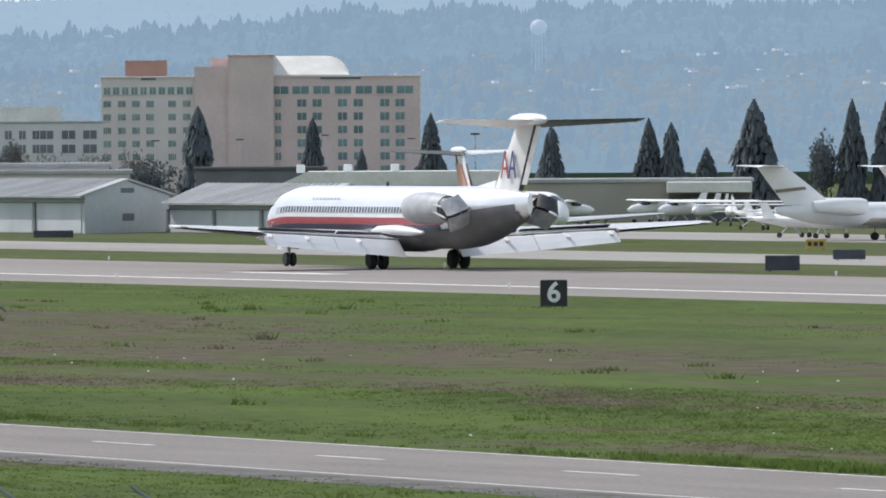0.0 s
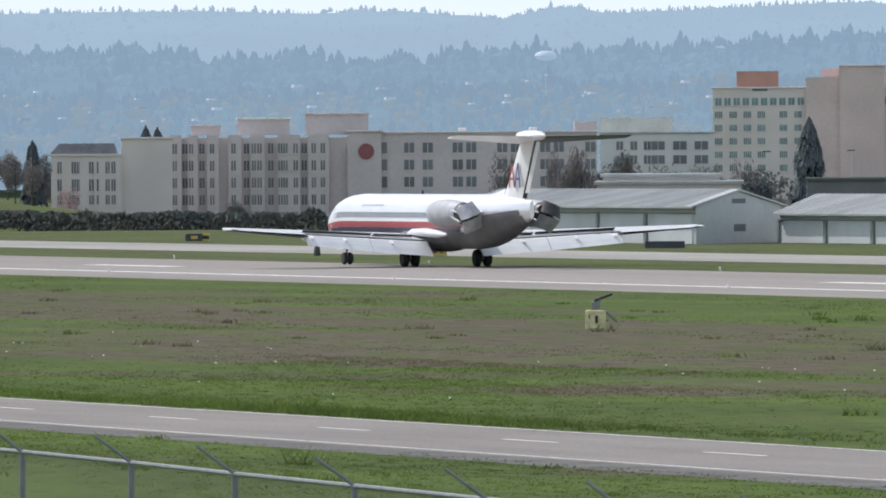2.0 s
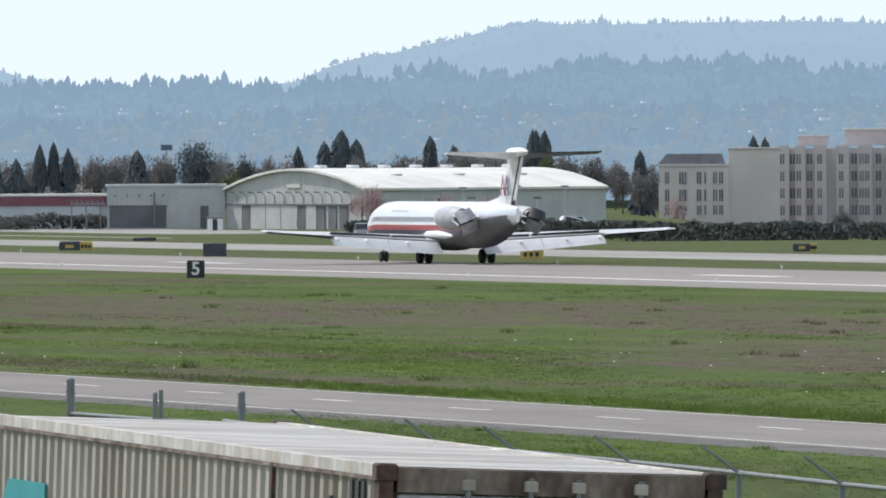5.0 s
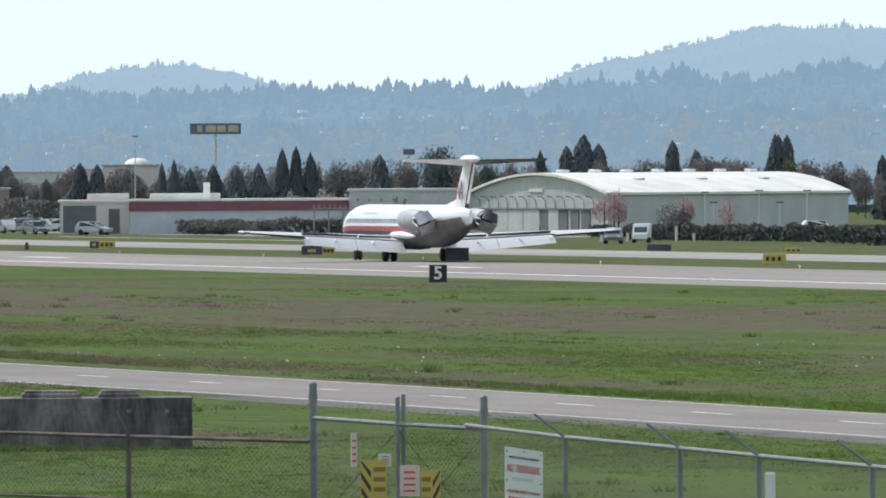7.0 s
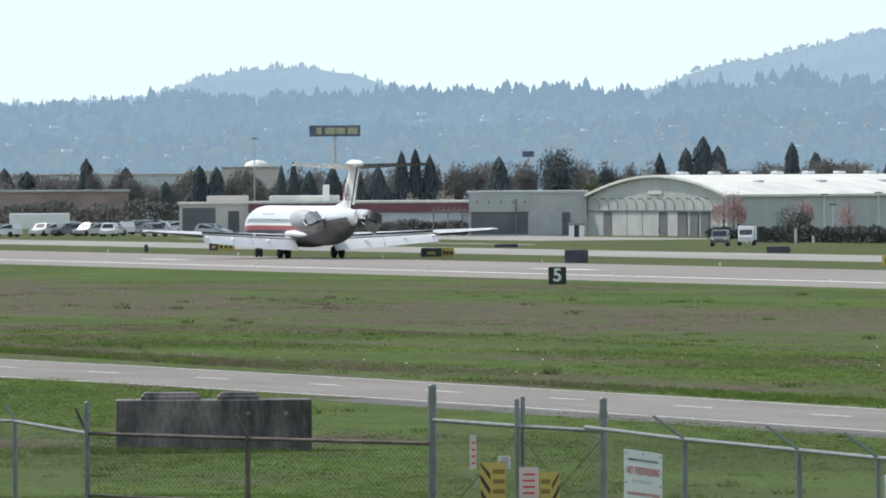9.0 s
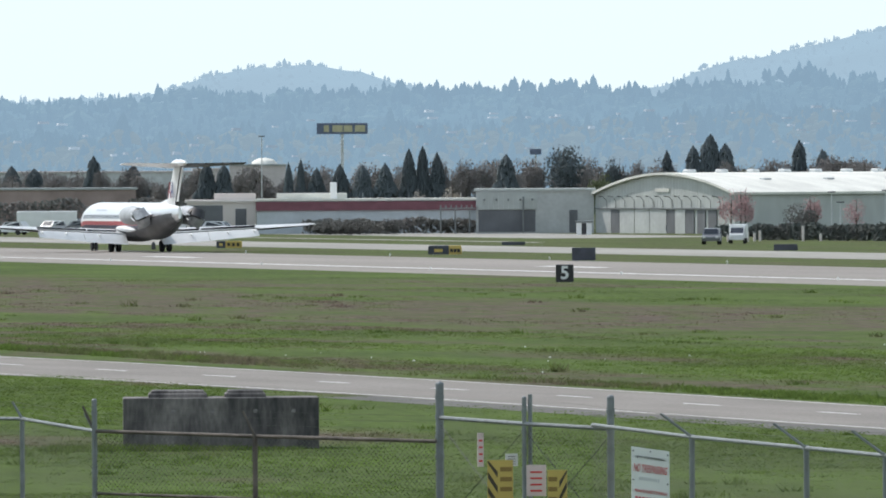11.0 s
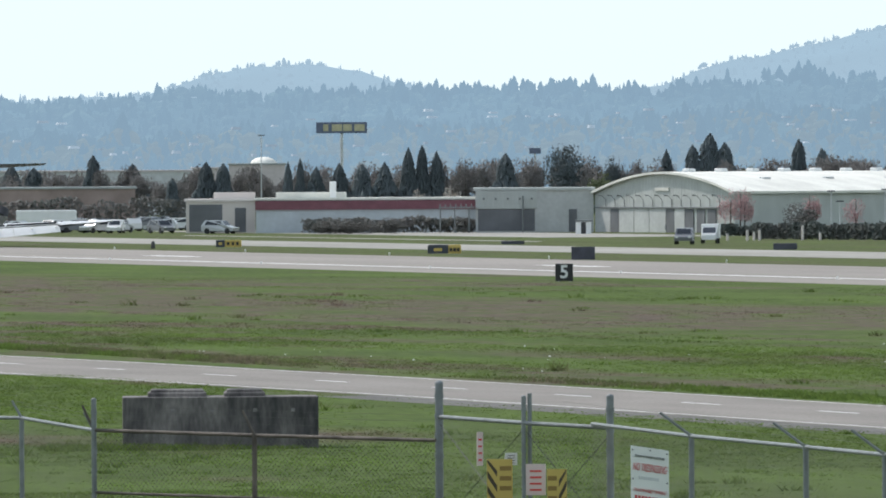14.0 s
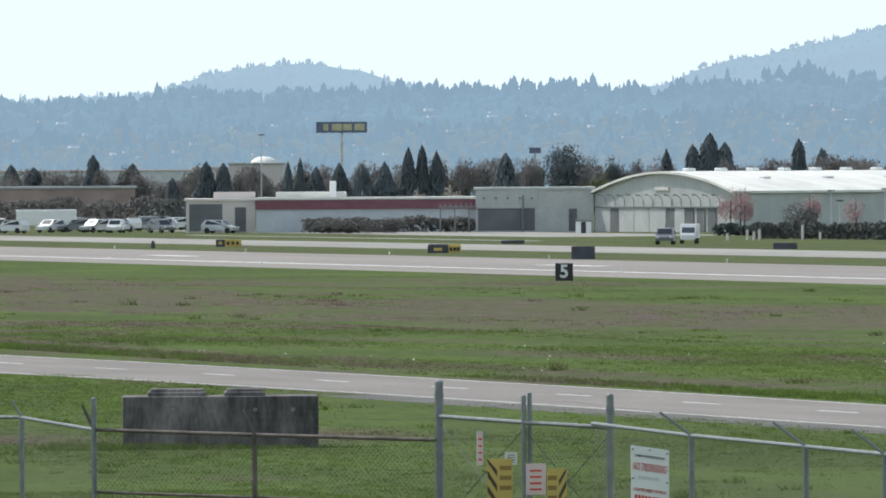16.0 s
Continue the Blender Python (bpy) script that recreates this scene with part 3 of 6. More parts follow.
        for side in (1, -1):
            # grey belly paint, its underside shade put into the colour
            part("belly_paint", hull_band(22.4, -17.6, -89.5, -24, 0.05, side, 60, 8), M["belly"], jet, "grey belly skin darkened for underside shade", smooth=True)
    for side in (1, -1):
        for mat_, a0, a1, y0, y1, lab in stripes:
            part("stripe", hull_band(y0, y1, a0, a1, 0.015, side), mat_, jet, lab, smooth=True)
    wm = Geo().box(-0.012, -0.12, -0.17, 0.012, 0.12, 0.17).mesh("cabin_window", M["glassdark"])
    for side in (1, -1):
        y = 19.0
        while y > -4.3:
            p = body_point(y, 13, 0.012)
            part("cabin_window", wm, None, jet, m=pose(side * p[0], p[1], p[2], 0, side * 12, 0))
            y -= 0.49
        for y in (20.6,):
            part("cabin_door", hull_band(y - 0.4, y + 0.4, -22, 32, 0.012, side, 3, 4), hull, jet)
    part("windscreen", hull_band(21.3, 22.5, 30, 150, 0.015, 1, 3, 10), M["glassdark"], jet, "dark cockpit windows")
    part("tail_light", Geo().dome((0, 5.0, 4.84), 0.1, 0.1, 0.3, 8, 3), M["dark"], jet, "small dark blade aerial")
    # landing gear
    for side in (1, -1):
        leg = part("main_gear_leg", Geo().tube((side * 2.54, 0.1, 0.5), (side * 2.45, 0.2, 2.0), 0.11, 0.15).tube((side * 2.54 - 0.42, 0, 0.51), (side * 2.54 + 0.42, 0, 0.51), 0.08).tube((side * 2.54, 0.1, 0.9), (side * 1.5, 0.2, 1.9), 0.06), M["greywing"], jet, "grey oleo strut")
        part("gear_door", Geo().box(side * 2.7 - 0.03, -0.5, 0.95, side * 2.7 + 0.03, 0.7, 1.75), M["white"], leg)
        for dx in (-0.36, 0.36):
            wheel(jet, "main_wheel", side * 2.54 + dx, 0, 0.56, 0.42)
    nleg = part("nose_gear_leg", Geo().tube((0, 22.07, 0.35), (0, 22.3, 1.8), 0.08, 0.11).tube((-0.3, 22.07, 0.34), (0.3, 22.07, 0.34), 0.06).tube((0, 22.15, 0.8), (0, 23.0, 1.7), 0.05), M["greywing"], jet, "grey nose gear strut")
    for sx in (-0.35, 0.35):
        part("gear_door", Geo().box(sx - 0.02, 21.4, 1.0, sx + 0.02, 23.2, 1.6), M["white"], nleg)
    for dx in (-0.2, 0.2):
        wheel(jet, "nose_wheel", dx, 22.07, 0.41, 0.27)
    return jet, fin


M["metaldark"] = mat("sooty_metal", (0.13, 0.125, 0.12), 0.5, 0.8, scale=1.5, vary=0.4)
M["reverser"] = mat("reverser_metal", (0.4, 0.41, 0.42), 0.45, 0.25, scale=1.2, vary=0.2, grain=0.15, grain_scale=5.0)
# near-black version of the door material, for the right upper door
M["darkdoor"] = mat("dark_reverser_door", (0.05, 0.05, 0.055), 0.7, 0.1, scale=1.2, vary=0.3)
M["nacelle"] = mat("nacelle_paint", (0.42, 0.43, 0.44), 0.4, 0.15, scale=0.9, vary=0.12, grain=0.06, grain_scale=4.0)
# shaded copy of the white tailplane paint
M["tailshade"] = mat("tailplane_shaded", (0.085, 0.088, 0.092), 0.5, scale=0.8, vary=0.15)
# belly grey made dark enough to include the underside shade
M["belly"] = mat("shaded_grey_belly", (0.15, 0.15, 0.155), 0.5, 0.3, scale=0.7, vary=0.15)
M["tailgrey"] = mat("tailplane_grey", (0.17, 0.175, 0.18), 0.45, scale=0.8, vary=0.1)
M["navy"] = mat("stripe_navy", (0.015, 0.02, 0.06), 0.4, vary=0.06)
M["grey_blue"] = mat("blue_grey_band", (0.46, 0.49, 0.54), 0.4, vary=0.06)
LIVERY = [(M["grey_blue"], 6, 19, -4.6, 20.0, "blue-grey window band"), (M["white"], -1, 4, -8.0, 22.0, "white stripe"), (M["red"], -14, -1.4, -8.5, 22.6, "red stripe"), (M["navy"], -24, -14.3, -8.0, 22.0, "dark blue stripe")]
jet, jet_fin = airliner("jet_airliner", pose(RUNWAY_X, 693.9, 0.02), "polished metal twinjet airliner with red stripe, flaps down, reversers open", "", M["alu"], M["white"], LIVERY, True)
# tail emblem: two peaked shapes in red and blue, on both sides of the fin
for side in (-1, 1):
    for mat_, y0 in ((M["red"], -15.0), (M["blue"], -16.2)):
        g = Geo()
        sx = side * 0.3
        for (a, b) in (((y0 + 0.45, 5.3), (y0 - 0.2, 6.9)), ((y0 - 0.65, 5.3), (y0 - 0.2, 6.9))):
            g.loft([[(sx - 0.015, a[0] - 0.09, a[1]), (sx - 0.015, a[0] + 0.09, a[1]), (sx + 0.015, a[0] + 0.09, a[1]), (sx + 0.015, a[0] - 0.09, a[1])], [(sx - 0.015, b[0] - 0.07, b[1]), (sx - 0.015, b[0] + 0.07, b[1]), (sx + 0.015, b[0] + 0.07, b[1]), (sx + 0.015, b[0] - 0.07, b[1])]])
        g.box(sx - 0.014, y0 - 0.5, 5.8, sx + 0.014, y0 + 0.25, 5.95)
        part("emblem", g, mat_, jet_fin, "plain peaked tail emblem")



# ---- buildings beyond the runway ----
M["siding"] = mat("painted_metal_siding", (0.46, 0.49, 0.485), 0.7, scale=0.15, vary=0.06, grain=0.05, grain_scale=2.0)
M["roofmetal"] = mat("pale_metal_roof", (0.36, 0.375, 0.37), 0.7, scale=0.25, vary=0.14, grain=0.08, grain_scale=3.0, stretch=(1, 0.3, 1))
M["roofwhite"] = mat("white_roof", (0.7, 0.69, 0.63), 0.75, scale=0.2, vary=0.09, grain=0.06, grain_scale=2.5)
M["stucco"] = mat("warm_grey_stucco", (0.57, 0.51, 0.505), 0.9, scale=0.1, vary=0.06, grain=0.05, grain_scale=1.5)
M["pinkstucco"] = mat("pinkish_stucco", (0.66, 0.53, 0.5), 0.9, scale=0.1, vary=0.06, grain=0.05, grain_scale=1.5)
M["cream"] = mat("cream_stucco", (0.66, 0.6, 0.565), 0.9, scale=0.1, vary=0.06)
M["tealglass"] = mat("teal_window_glass", (0.13, 0.22, 0.23), 0.3, scale=0.2, vary=0.2, obj=0.3)
M["maroon"] = mat("maroon_fascia", (0.19, 0.075, 0.095), 0.7, vary=0.1)
M["dirtyred"] = mat("dull_red_disc", (0.27, 0.095, 0.1), 0.7, vary=0.1)
M["doorpanel"] = mat("pale_door_panel", (0.52, 0.55, 0.56), 0.7, scale=0.3, vary=0.07)
M["tanwall"] = mat("tan_siding", (0.36, 0.34, 0.29), 0.8, scale=0.2, vary=0.08)
M["redbox"] = mat("rust_red_stucco", (0.42, 0.24, 0.19), 0.9, scale=0.2, vary=0.08)
M["officewhite"] = mat("office_white", (0.62, 0.62, 0.62), 0.8, scale=0.2, vary=0.05)
M["hangarwall"] = mat("hangar_siding", (0.46, 0.48, 0.46), 0.8, scale=0.25, vary=0.07)
M["hangarrib"] = mat("hangar_seam", (0.52, 0.54, 0.52), 0.8, scale=0.5, vary=0.1)
M["hangardoor"] = mat("hangar_door_paint", (0.5, 0.51, 0.5), 0.75, scale=0.4, vary=0.08, grain=0.06, grain_scale=2.0)
M["lampgrey"] = mat("lamp_arm_grey", (0.2, 0.21, 0.21), 0.6, vary=0.1)
M["shopwall"] = mat("blue_grey_shop_wall", (0.47, 0.51, 0.54), 0.8, scale=0.3, vary=0.07, grain=0.05, grain_scale=1.5)
M["slate"] = mat("grey_slate", (0.2, 0.19, 0.2), 0.8, scale=0.6, vary=0.15, grain=0.1, grain_scale=3.0)
M["brickred"] = mat("dull_red_brick", (0.33, 0.25, 0.23), 0.9, scale=0.3, vary=0.15)
M["paleyellow"] = mat("pale_yellow_paint", (0.62, 0.58, 0.32), 0.8, scale=3.0, vary=0.15)
M["tan"] = mat("tan_stripe", (0.2, 0.17, 0.11), 0.5, vary=0.1)
# window glass colour lifted for distance haze
M["hazeglass"] = mat("hazed_window_glass", (0.15, 0.16, 0.18), 0.35, scale=0.2, vary=0.15, obj=0.25)
# dark tone painted for shade in openings, lifted for distance haze
M["hazedark"] = mat("hazed_shaded_opening", (0.15, 0.155, 0.165), 0.8, scale=0.3, vary=0.15)
# far sign blue and yellow are dulled to carry distance haze
M["farblue"] = mat("hazed_blue_board", (0.12, 0.145, 0.22), 0.6, vary=0.1)
M["faryellow"] = mat("hazed_yellow_bar", (0.5, 0.46, 0.3), 0.6, vary=0.1)
# hedge, conifer and leafy base colours are lifted to carry distance haze
M["hedge"] = mat("hazed_hedge_leaves", (0.16, 0.19, 0.175), 0.9, scale=0.3, island=0.12, second=(0.18, 0.185, 0.17), spec=0.1, thin=0.5)
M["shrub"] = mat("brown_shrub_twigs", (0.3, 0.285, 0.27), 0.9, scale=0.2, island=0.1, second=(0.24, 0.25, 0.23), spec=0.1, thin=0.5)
M["conifer"] = mat("hazed_conifer_needles", (0.2, 0.23, 0.235), 0.9, scale=0.3, island=0.12, obj=0.15, spec=0.1, thin=0.5)
M["leafy"] = mat("hazed_spring_leaves", (0.36, 0.345, 0.32), 0.9, scale=0.3, island=0.1, obj=0.2, second=(0.33, 0.3, 0.3), spec=0.1, thin=0.5)
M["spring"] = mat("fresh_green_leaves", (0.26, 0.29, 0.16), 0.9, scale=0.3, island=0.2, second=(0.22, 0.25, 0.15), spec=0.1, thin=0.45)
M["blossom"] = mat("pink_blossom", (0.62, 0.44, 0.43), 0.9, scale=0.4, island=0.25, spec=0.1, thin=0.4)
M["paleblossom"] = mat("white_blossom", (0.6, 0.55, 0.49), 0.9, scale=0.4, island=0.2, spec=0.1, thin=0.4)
M["bark"] = mat("bark", (0.09, 0.07, 0.055), 0.95, scale=2.0, vary=0.3)
M["steel"] = mat("galvanised_steel", (0.2, 0.215, 0.22), 0.55, 0.4, scale=4.0, vary=0.15)
# sign yellow is dulled for the haze over the far field signs
M["yellow"] = mat("sign_yellow", (0.52, 0.38, 0.1), 0.6, vary=0.1)
M["black"] = mat("sign_black", (0.02, 0.02, 0.022), 0.6, vary=0.2)
# lighter and bluer than sign_black
M["signback"] = mat("navy_sign_back", (0.045, 0.05, 0.065), 0.6, scale=1.5, vary=0.2)
M["signwhite"] = mat("sign_white", (0.75, 0.75, 0.73), 0.6, vary=0.05)
M["redink"] = mat("sign_red_ink", (0.55, 0.05, 0.05), 0.6, vary=0.05)
M["orange"] = mat("tail_orange", (0.6, 0.28, 0.18), 0.4, vary=0.08)


class Front:
    """A building with its main front between two points, its depth going away from the viewer."""

    def __init__(self, name, pl, pr, label, category="building", group=""):
        dx, dy = pr[0] - pl[0], pr[1] - pl[1]
        self.w = math.hypot(dx, dy)
        self.ob = thing(name, pose(pl[0], pl[1], 0, 0, 0, math.degrees(math.atan2(dy, dx))), label, category, group)
        self.base = rise(pl[0], pl[1])
        self.meshes = {}

    def block(self, x0, x1, z1, y0, y1, material, name="wall", z0=None, roof=None, cap=0.35, label=""):
        w = part(name, Geo().box(x0, y0, self.base if z0 is None else z0, x1, y1, z1), material, self.ob, label)
        if roof:
            part("roof", Geo().box(x0 - 0.25, y0 - 0.25, z1 + 0.003, x1 + 0.25, y1 + 0.25, z1 + cap, 0.08), roof, self.ob)
        return w

    def window(self, x, z, w, h, glass, y=0.0, frame_mat=None):
        key = (round(w, 2), round(h, 2), glass.name)
        if key not in self.meshes:
            self.meshes[key] = (Geo().box(-w / 2, -0.05, -h / 2, w / 2, 0.02, h / 2).mesh("window", glass), Geo().box(-w / 2 - 0.15, -0.16, -h / 2 - 0.16, w / 2 + 0.15, 0.0, -h / 2 - 0.003).box(-0.05, -0.1, -h / 2, 0.05, -0.052, h / 2).mesh("window_frame", frame_mat or M["cream"]))
        a, b = self.meshes[key]
        ob = part("window", a, None, self.ob, m=pose(x, y, z))
        part("window_frame", b, None, ob)


# -- low storage sheds by the apron
def shed(pa, pb, pc, eave, ridge_z, label, bays):
    """Long side pa-pb towards the viewer, gable end pb-pc."""
    f = Front("storage_shed", pa, pb, label, "shed", "sheds by the apron")
    ux, uy = (pb[0] - pa[0]) / f.w, (pb[1] - pa[1]) / f.w
    dx, dy = pc[0] - pb[0], pc[1] - pb[1]
    gx_, gy_ = dx * ux + dy * uy, -dx * uy + dy * ux
    L = f.w
    put = lambda u, k, z: (u + gx_ * k, gy_ * k, z)
    g = Geo()
    g.loft([[put(u, 0, 0), put(u, 1, 0), put(u, 1, eave), put(u, 0.5, ridge_z), put(u, 0, eave)] for u in (0, L)])
    part("wall", g, M["siding"], f.ob)
    for k0, k1 in ((-0.07, 0.5), (0.5, 1.07)):
        z0 = eave - (ridge_z - eave) * 0.14 if k0 < 0 else ridge_z
        z1 = ridge_z if k0 < 0 else eave - (ridge_z - eave) * 0.14
        part("roof", Geo().loft([[put(u, k0, z0 + 0.03), put(u, k1, z1 + 0.03), put(u, k1, z1 + 0.2), put(u, k0, z0 + 0.2)] for u in (-0.4, L + 0.3)]), M["roofmetal"], f.ob)
    for i in range(bays):
        u0, u1 = L * (i + 0.06) / bays, L * (i + 0.94) / bays
        part("sliding_door", Geo().box(u0, -0.08, 0.05, u1, -0.005, eave - 0.62), M["doorpanel"], f.ob)
        part("post", Geo().box(L * i / bays - 0.14, -0.16, 0, L * i / bays + 0.14, 0.0, eave - 0.6), M["lampgrey"], f.ob)
    part("door_track", Geo().box(0, -0.2, eave - 0.6, L, -0.005, eave - 0.5), M["lampgrey"], f.ob)
    for i in range(int(L / 1.1)):
        part("roof_seam", Geo().loft([[put(0.3 + 1.1 * i + d, k, z + 0.2) for d, k, z in ((0, -0.07, eave - (ridge_z - eave) * 0.14), (0.07, -0.07, eave - (ridge_z - eave) * 0.14))] + [put(0.3 + 1.1 * i + d, -0.07, eave - (ridge_z - eave) * 0.14 + 0.27) for d in (0.07, 0)], [put(0.3 + 1.1 * i + d, 0.5, ridge_z + 0.2) for d in (0, 0.07)] + [put(0.3 + 1.1 * i + d, 0.5, ridge_z + 0.27) for d in (0.07, 0)]]), M["roofmetal"], f.ob)
    part("gable_vent", Geo().add([put(L + 0.03, 0.42, ridge_z - 1.0), put(L + 0.03, 0.58, ridge_z - 1.0), put(L + 0.03, 0.58, ridge_z - 0.6), put(L + 0.03, 0.42, ridge_z - 0.6)], [(0, 1, 2, 3)]), M["hazedark"], f.ob)
    part("gable_window", Geo().add([put(L + 0.03, 0.44, 1.0), put(L + 0.03, 0.58, 1.0), put(L + 0.03, 0.58, 1.6), put(L + 0.03, 0.44, 1.6)], [(0, 1, 2, 3)]), M["hazedark"], f.ob)



shed((334.8, 1037.3, 0.90), (337.8, 983.6, -0.05), (349.7, 996.4, -0.12), 3.10, 4.31, "long pale green metal shed with sliding doors", 5)
shed((346.3, 987.0, -0.19), (348.5, 958.6, -0.24), (359.1, 969.6, -0.20), 2.49, 3.86, "pale green metal shed with grey gabled roof", 3)


def plain_building(name, pl, pr, ztop, depth, wall, roof, label, category="building"):
    f = Front(name, pl, pr, label, category)
    f.block(0, f.w, ztop, 0, depth, wall, roof=roof)
    return f


b = plain_building("warehouse", (374.6, 1119.0, 4.07), (387.3, 1114.6, 3.99), 4.56, 25, M["stucco"], M["roofmetal"], "low flat-roofed warehouse behind the sheds")
b.block(0.5, b.w - 2, 5.24, 4, 20, M["cream"], "upper_wall", z0=4.56 + 0.4, roof=M["roofmetal"])
b = plain_building("warehouse", (449.7, 1272.9, 2.95), (462.7, 1268.2, 2.87), 4.42, 20, M["hazedark"], M["hedge"], "dark low flat-roofed warehouse")
# white-roofed warehouse with roof vents
wr_ = Front("warehouse", (400.5, 1110.0, 3.23), (420.7, 1102.5, 2.38), "white-roofed warehouse with square roof vents")
wr_.block(0, wr_.w, 3.36, 0, 30, M["stucco"])
part("roof", Geo().prism([(-0.4, 3.30), (wr_.w + 0.4, 3.30), (wr_.w - 1, 4.62), (2.5, 4.62)], "y", -0.5, 30), M["roofwhite"], wr_.ob)
for k in range(3):
    part("roof_vent", Geo().box(1.5 + 4.4 * k, 2, 4.51, 2.3 + 4.4 * k, 2.8, 5.30, 0.08), M["white"], wr_.ob)
b = plain_building("hangar_block", (411.4, 1073.9, -0.32), (430.3, 1066.5, -0.43), 3.59, 18, M["tanwall"], M["roofmetal"], "grey-beige hangar with pale roof edge")
part("canopy", Geo().box(b.w * 0.62, -5, 2.66, b.w, -0.02, 3.64, 0.1), M["roofwhite"], b.ob, "white canopy fascia")
# flat dark panel painted for the shade inside the bay
part("open_bay", Geo().box(b.w * 0.63, -0.06, 0, b.w * 0.99, -0.005, 2.46), M["hazedark"], b.ob, "dark open hangar bay")


# -- grey airport hotel with a red disc
h1 = Front("hotel", (627.1, 2108.7, -3.77), (698.4, 2086.2, -4.19), "grey stucco airport hotel with red disc on its wall", "hotel")
S1 = h1.w / 762.0


def hx(px):
    return (px - 58) * S1


def hz(py):
    return 7.80 + (265 - py) * S1


h1.block(hx(438), hx(820), hz(232), 0, 16, M["stucco"], roof=M["stucco"])
h1.block(hx(378), hx(438), hz(229), -1.5, 14, M["stucco"], roof=M["stucco"])
h1.block(hx(58), hx(378), hz(238), 0.4, 16, M["stucco"])
for a, b_ in ((62, 84), (95, 113), (129, 150), (167, 190), (206, 231), (254, 294), (308, 345)):
    h1.block(hx(a), hx(b_), hz(233), -0.8, 0.39, M["stucco"], "bay")
for a, b_, z in ((100, 152, 218), (183, 275, 206), (303, 415, 198)):
    h1.block(hx(a), hx(b_), hz(z), 3, 13, M["stucco"], "penthouse", z0=hz(233), roof=M["roofwhite"] if a == 183 else M["stucco"])
part("red_disc", Geo().tube((hx(411), -1.75, hz(263)), (hx(411), -1.502, hz(263)), 14 * S1, n=24), M["dirtyred"], h1.ob, "round dull red wall emblem")
for r in range(5):
    z = hz(257 + 30.3 * r)
    for px in (487, 520, 573, 597, 652, 676, 728, 752, 808):
        h1.window(hx(px), z, 1.75, 1.75, M["hazeglass"], 0.0)
    for px in (72, 101, 138, 176, 212, 222, 259, 268, 286, 318, 334):
        h1.window(hx(px), z, 0.75, 1.75, M["hazeglass"], -0.8)
    for px in (90, 120, 199, 242, 301):
        h1.window(hx(px), z, 0.9, 1.75, M["hazeglass"], 0.4)
    # flat dark panels stand for the shaded recess
    part("recess", Geo().box(hx(438.5), -0.1, z - 0.95, hx(448), -0.004, z + 0.95), M["hazeglass"], h1.ob)
for px in (575, 700):
    part("roof_box", Geo().box(hx(px), 4, hz(232), hx(px + 14), 7, hz(222), 0.1), M["white"], h1.ob)
h1.block(hx(780), hx(820), hz(212), 3, 9, M["stucco"], "penthouse", z0=hz(233))
# cream annexe
an = Front("hotel_annexe", (599.5, 2085.5, -1.48), (619.4, 2079.7, -1.59), "cream three-storey annexe with parapet roof", "building")
sa_ = an.w / 214.0
an.block(0, 124 * sa_, 7.79, 0, 12, M["cream"])
part("mansard_roof", Geo().loft([[(x0, 0.1 + k, 7.8 + 1.9 * k), (x1, 0.1 + k, 7.8 + 1.9 * k), (x1, 11.5 - k, 7.8 + 1.9 * k), (x0, 11.5 - k, 7.8 + 1.9 * k)] for k, x0, x1 in ((0.0, -0.2, 118 * sa_), (0.95, 1.4, 112 * sa_))]), M["slate"], an.ob, "grey slate mansard roof")
part("cornice", Geo().box(-0.3, -0.3, 7.45, 124 * sa_, -0.004, 7.75), M["cream"], an.ob)
for q in (20, 52, 78, 105):
    part("pilaster", Geo().box(q * sa_ - 0.15, -0.14, an.base, q * sa_ + 0.15, -0.004, 7.44), M["cream"], an.ob)
an.block(124 * sa_, an.w, 10.30, 1, 14, M["cream"], roof=M["stucco"])
for r, (py, hh) in enumerate(((300, 2.0), (331, 2.0), (357, 1.6))):
    for px in (333, 358, 367, 389, 398, 418, 428):
        an.window((px - 318) * sa_, 7.79 - (py - 276) * sa_, 0.75, hh, M["hazeglass"], 0.0)

# -- large pinkish hotel with a curved white roof
h2 = Front("hotel", (864.2, 2505.1, -2.45), (927.0, 2482.6, -2.83), "large pinkish hotel with teal windows and curved white roof", "hotel")
S2 = h2.w / 565.0


def kx(px):
    return (px - 180) * S2


def kz(py):
    return 13.32 + (200 - py) * S2


h2.block(kx(180), kx(345), kz(137), 0, 18, M["cream"], roof=M["cream"])
h2.block(kx(345), kx(405), kz(118), -1, 18, M["pinkstucco"])
h2.block(kx(405), kx(485), kz(99), -2, 18, M["pinkstucco"], "tower", roof=M["pinkstucco"])
h2.block(kx(372), kx(404.8), kz(102), 3, 14, M["pinkstucco"], "tower", z0=kz(118))
h2.block(kx(485), kx(745), kz(137), 0, 20, M["pinkstucco"], roof=M["cream"])
h2.block(kx(222), kx(296), kz(106), 4, 14, M["redbox"], "penthouse", z0=kz(137))
arc = [(kx(486), kz(136))] + [(kx(580 + 40 * math.sin(radians(a))), kz(136) + 37 * S2 * math.cos(radians(a))) for a in range(90, -1, -9)] + [(kx(486), kz(99))]
part("curved_roof", Geo().loft([[(x, 0.8, kz(136) + 0.3 + 0.02 * (z - kz(136))) for x, z in arc], [(x, 10, z) for x, z in arc], [(x, 16, z) for x, z in arc]]), M["roofwhite"], h2.ob, "white curved barrel roof")
part("sign_bars", Geo().box(kx(568), -0.15, kz(141), kx(640), -0.01, kz(136)).box(kx(250), -0.15, kz(141), kx(277), -0.01, kz(137)), M["hazedark"], h2.ob, "unreadable dark sign bars")
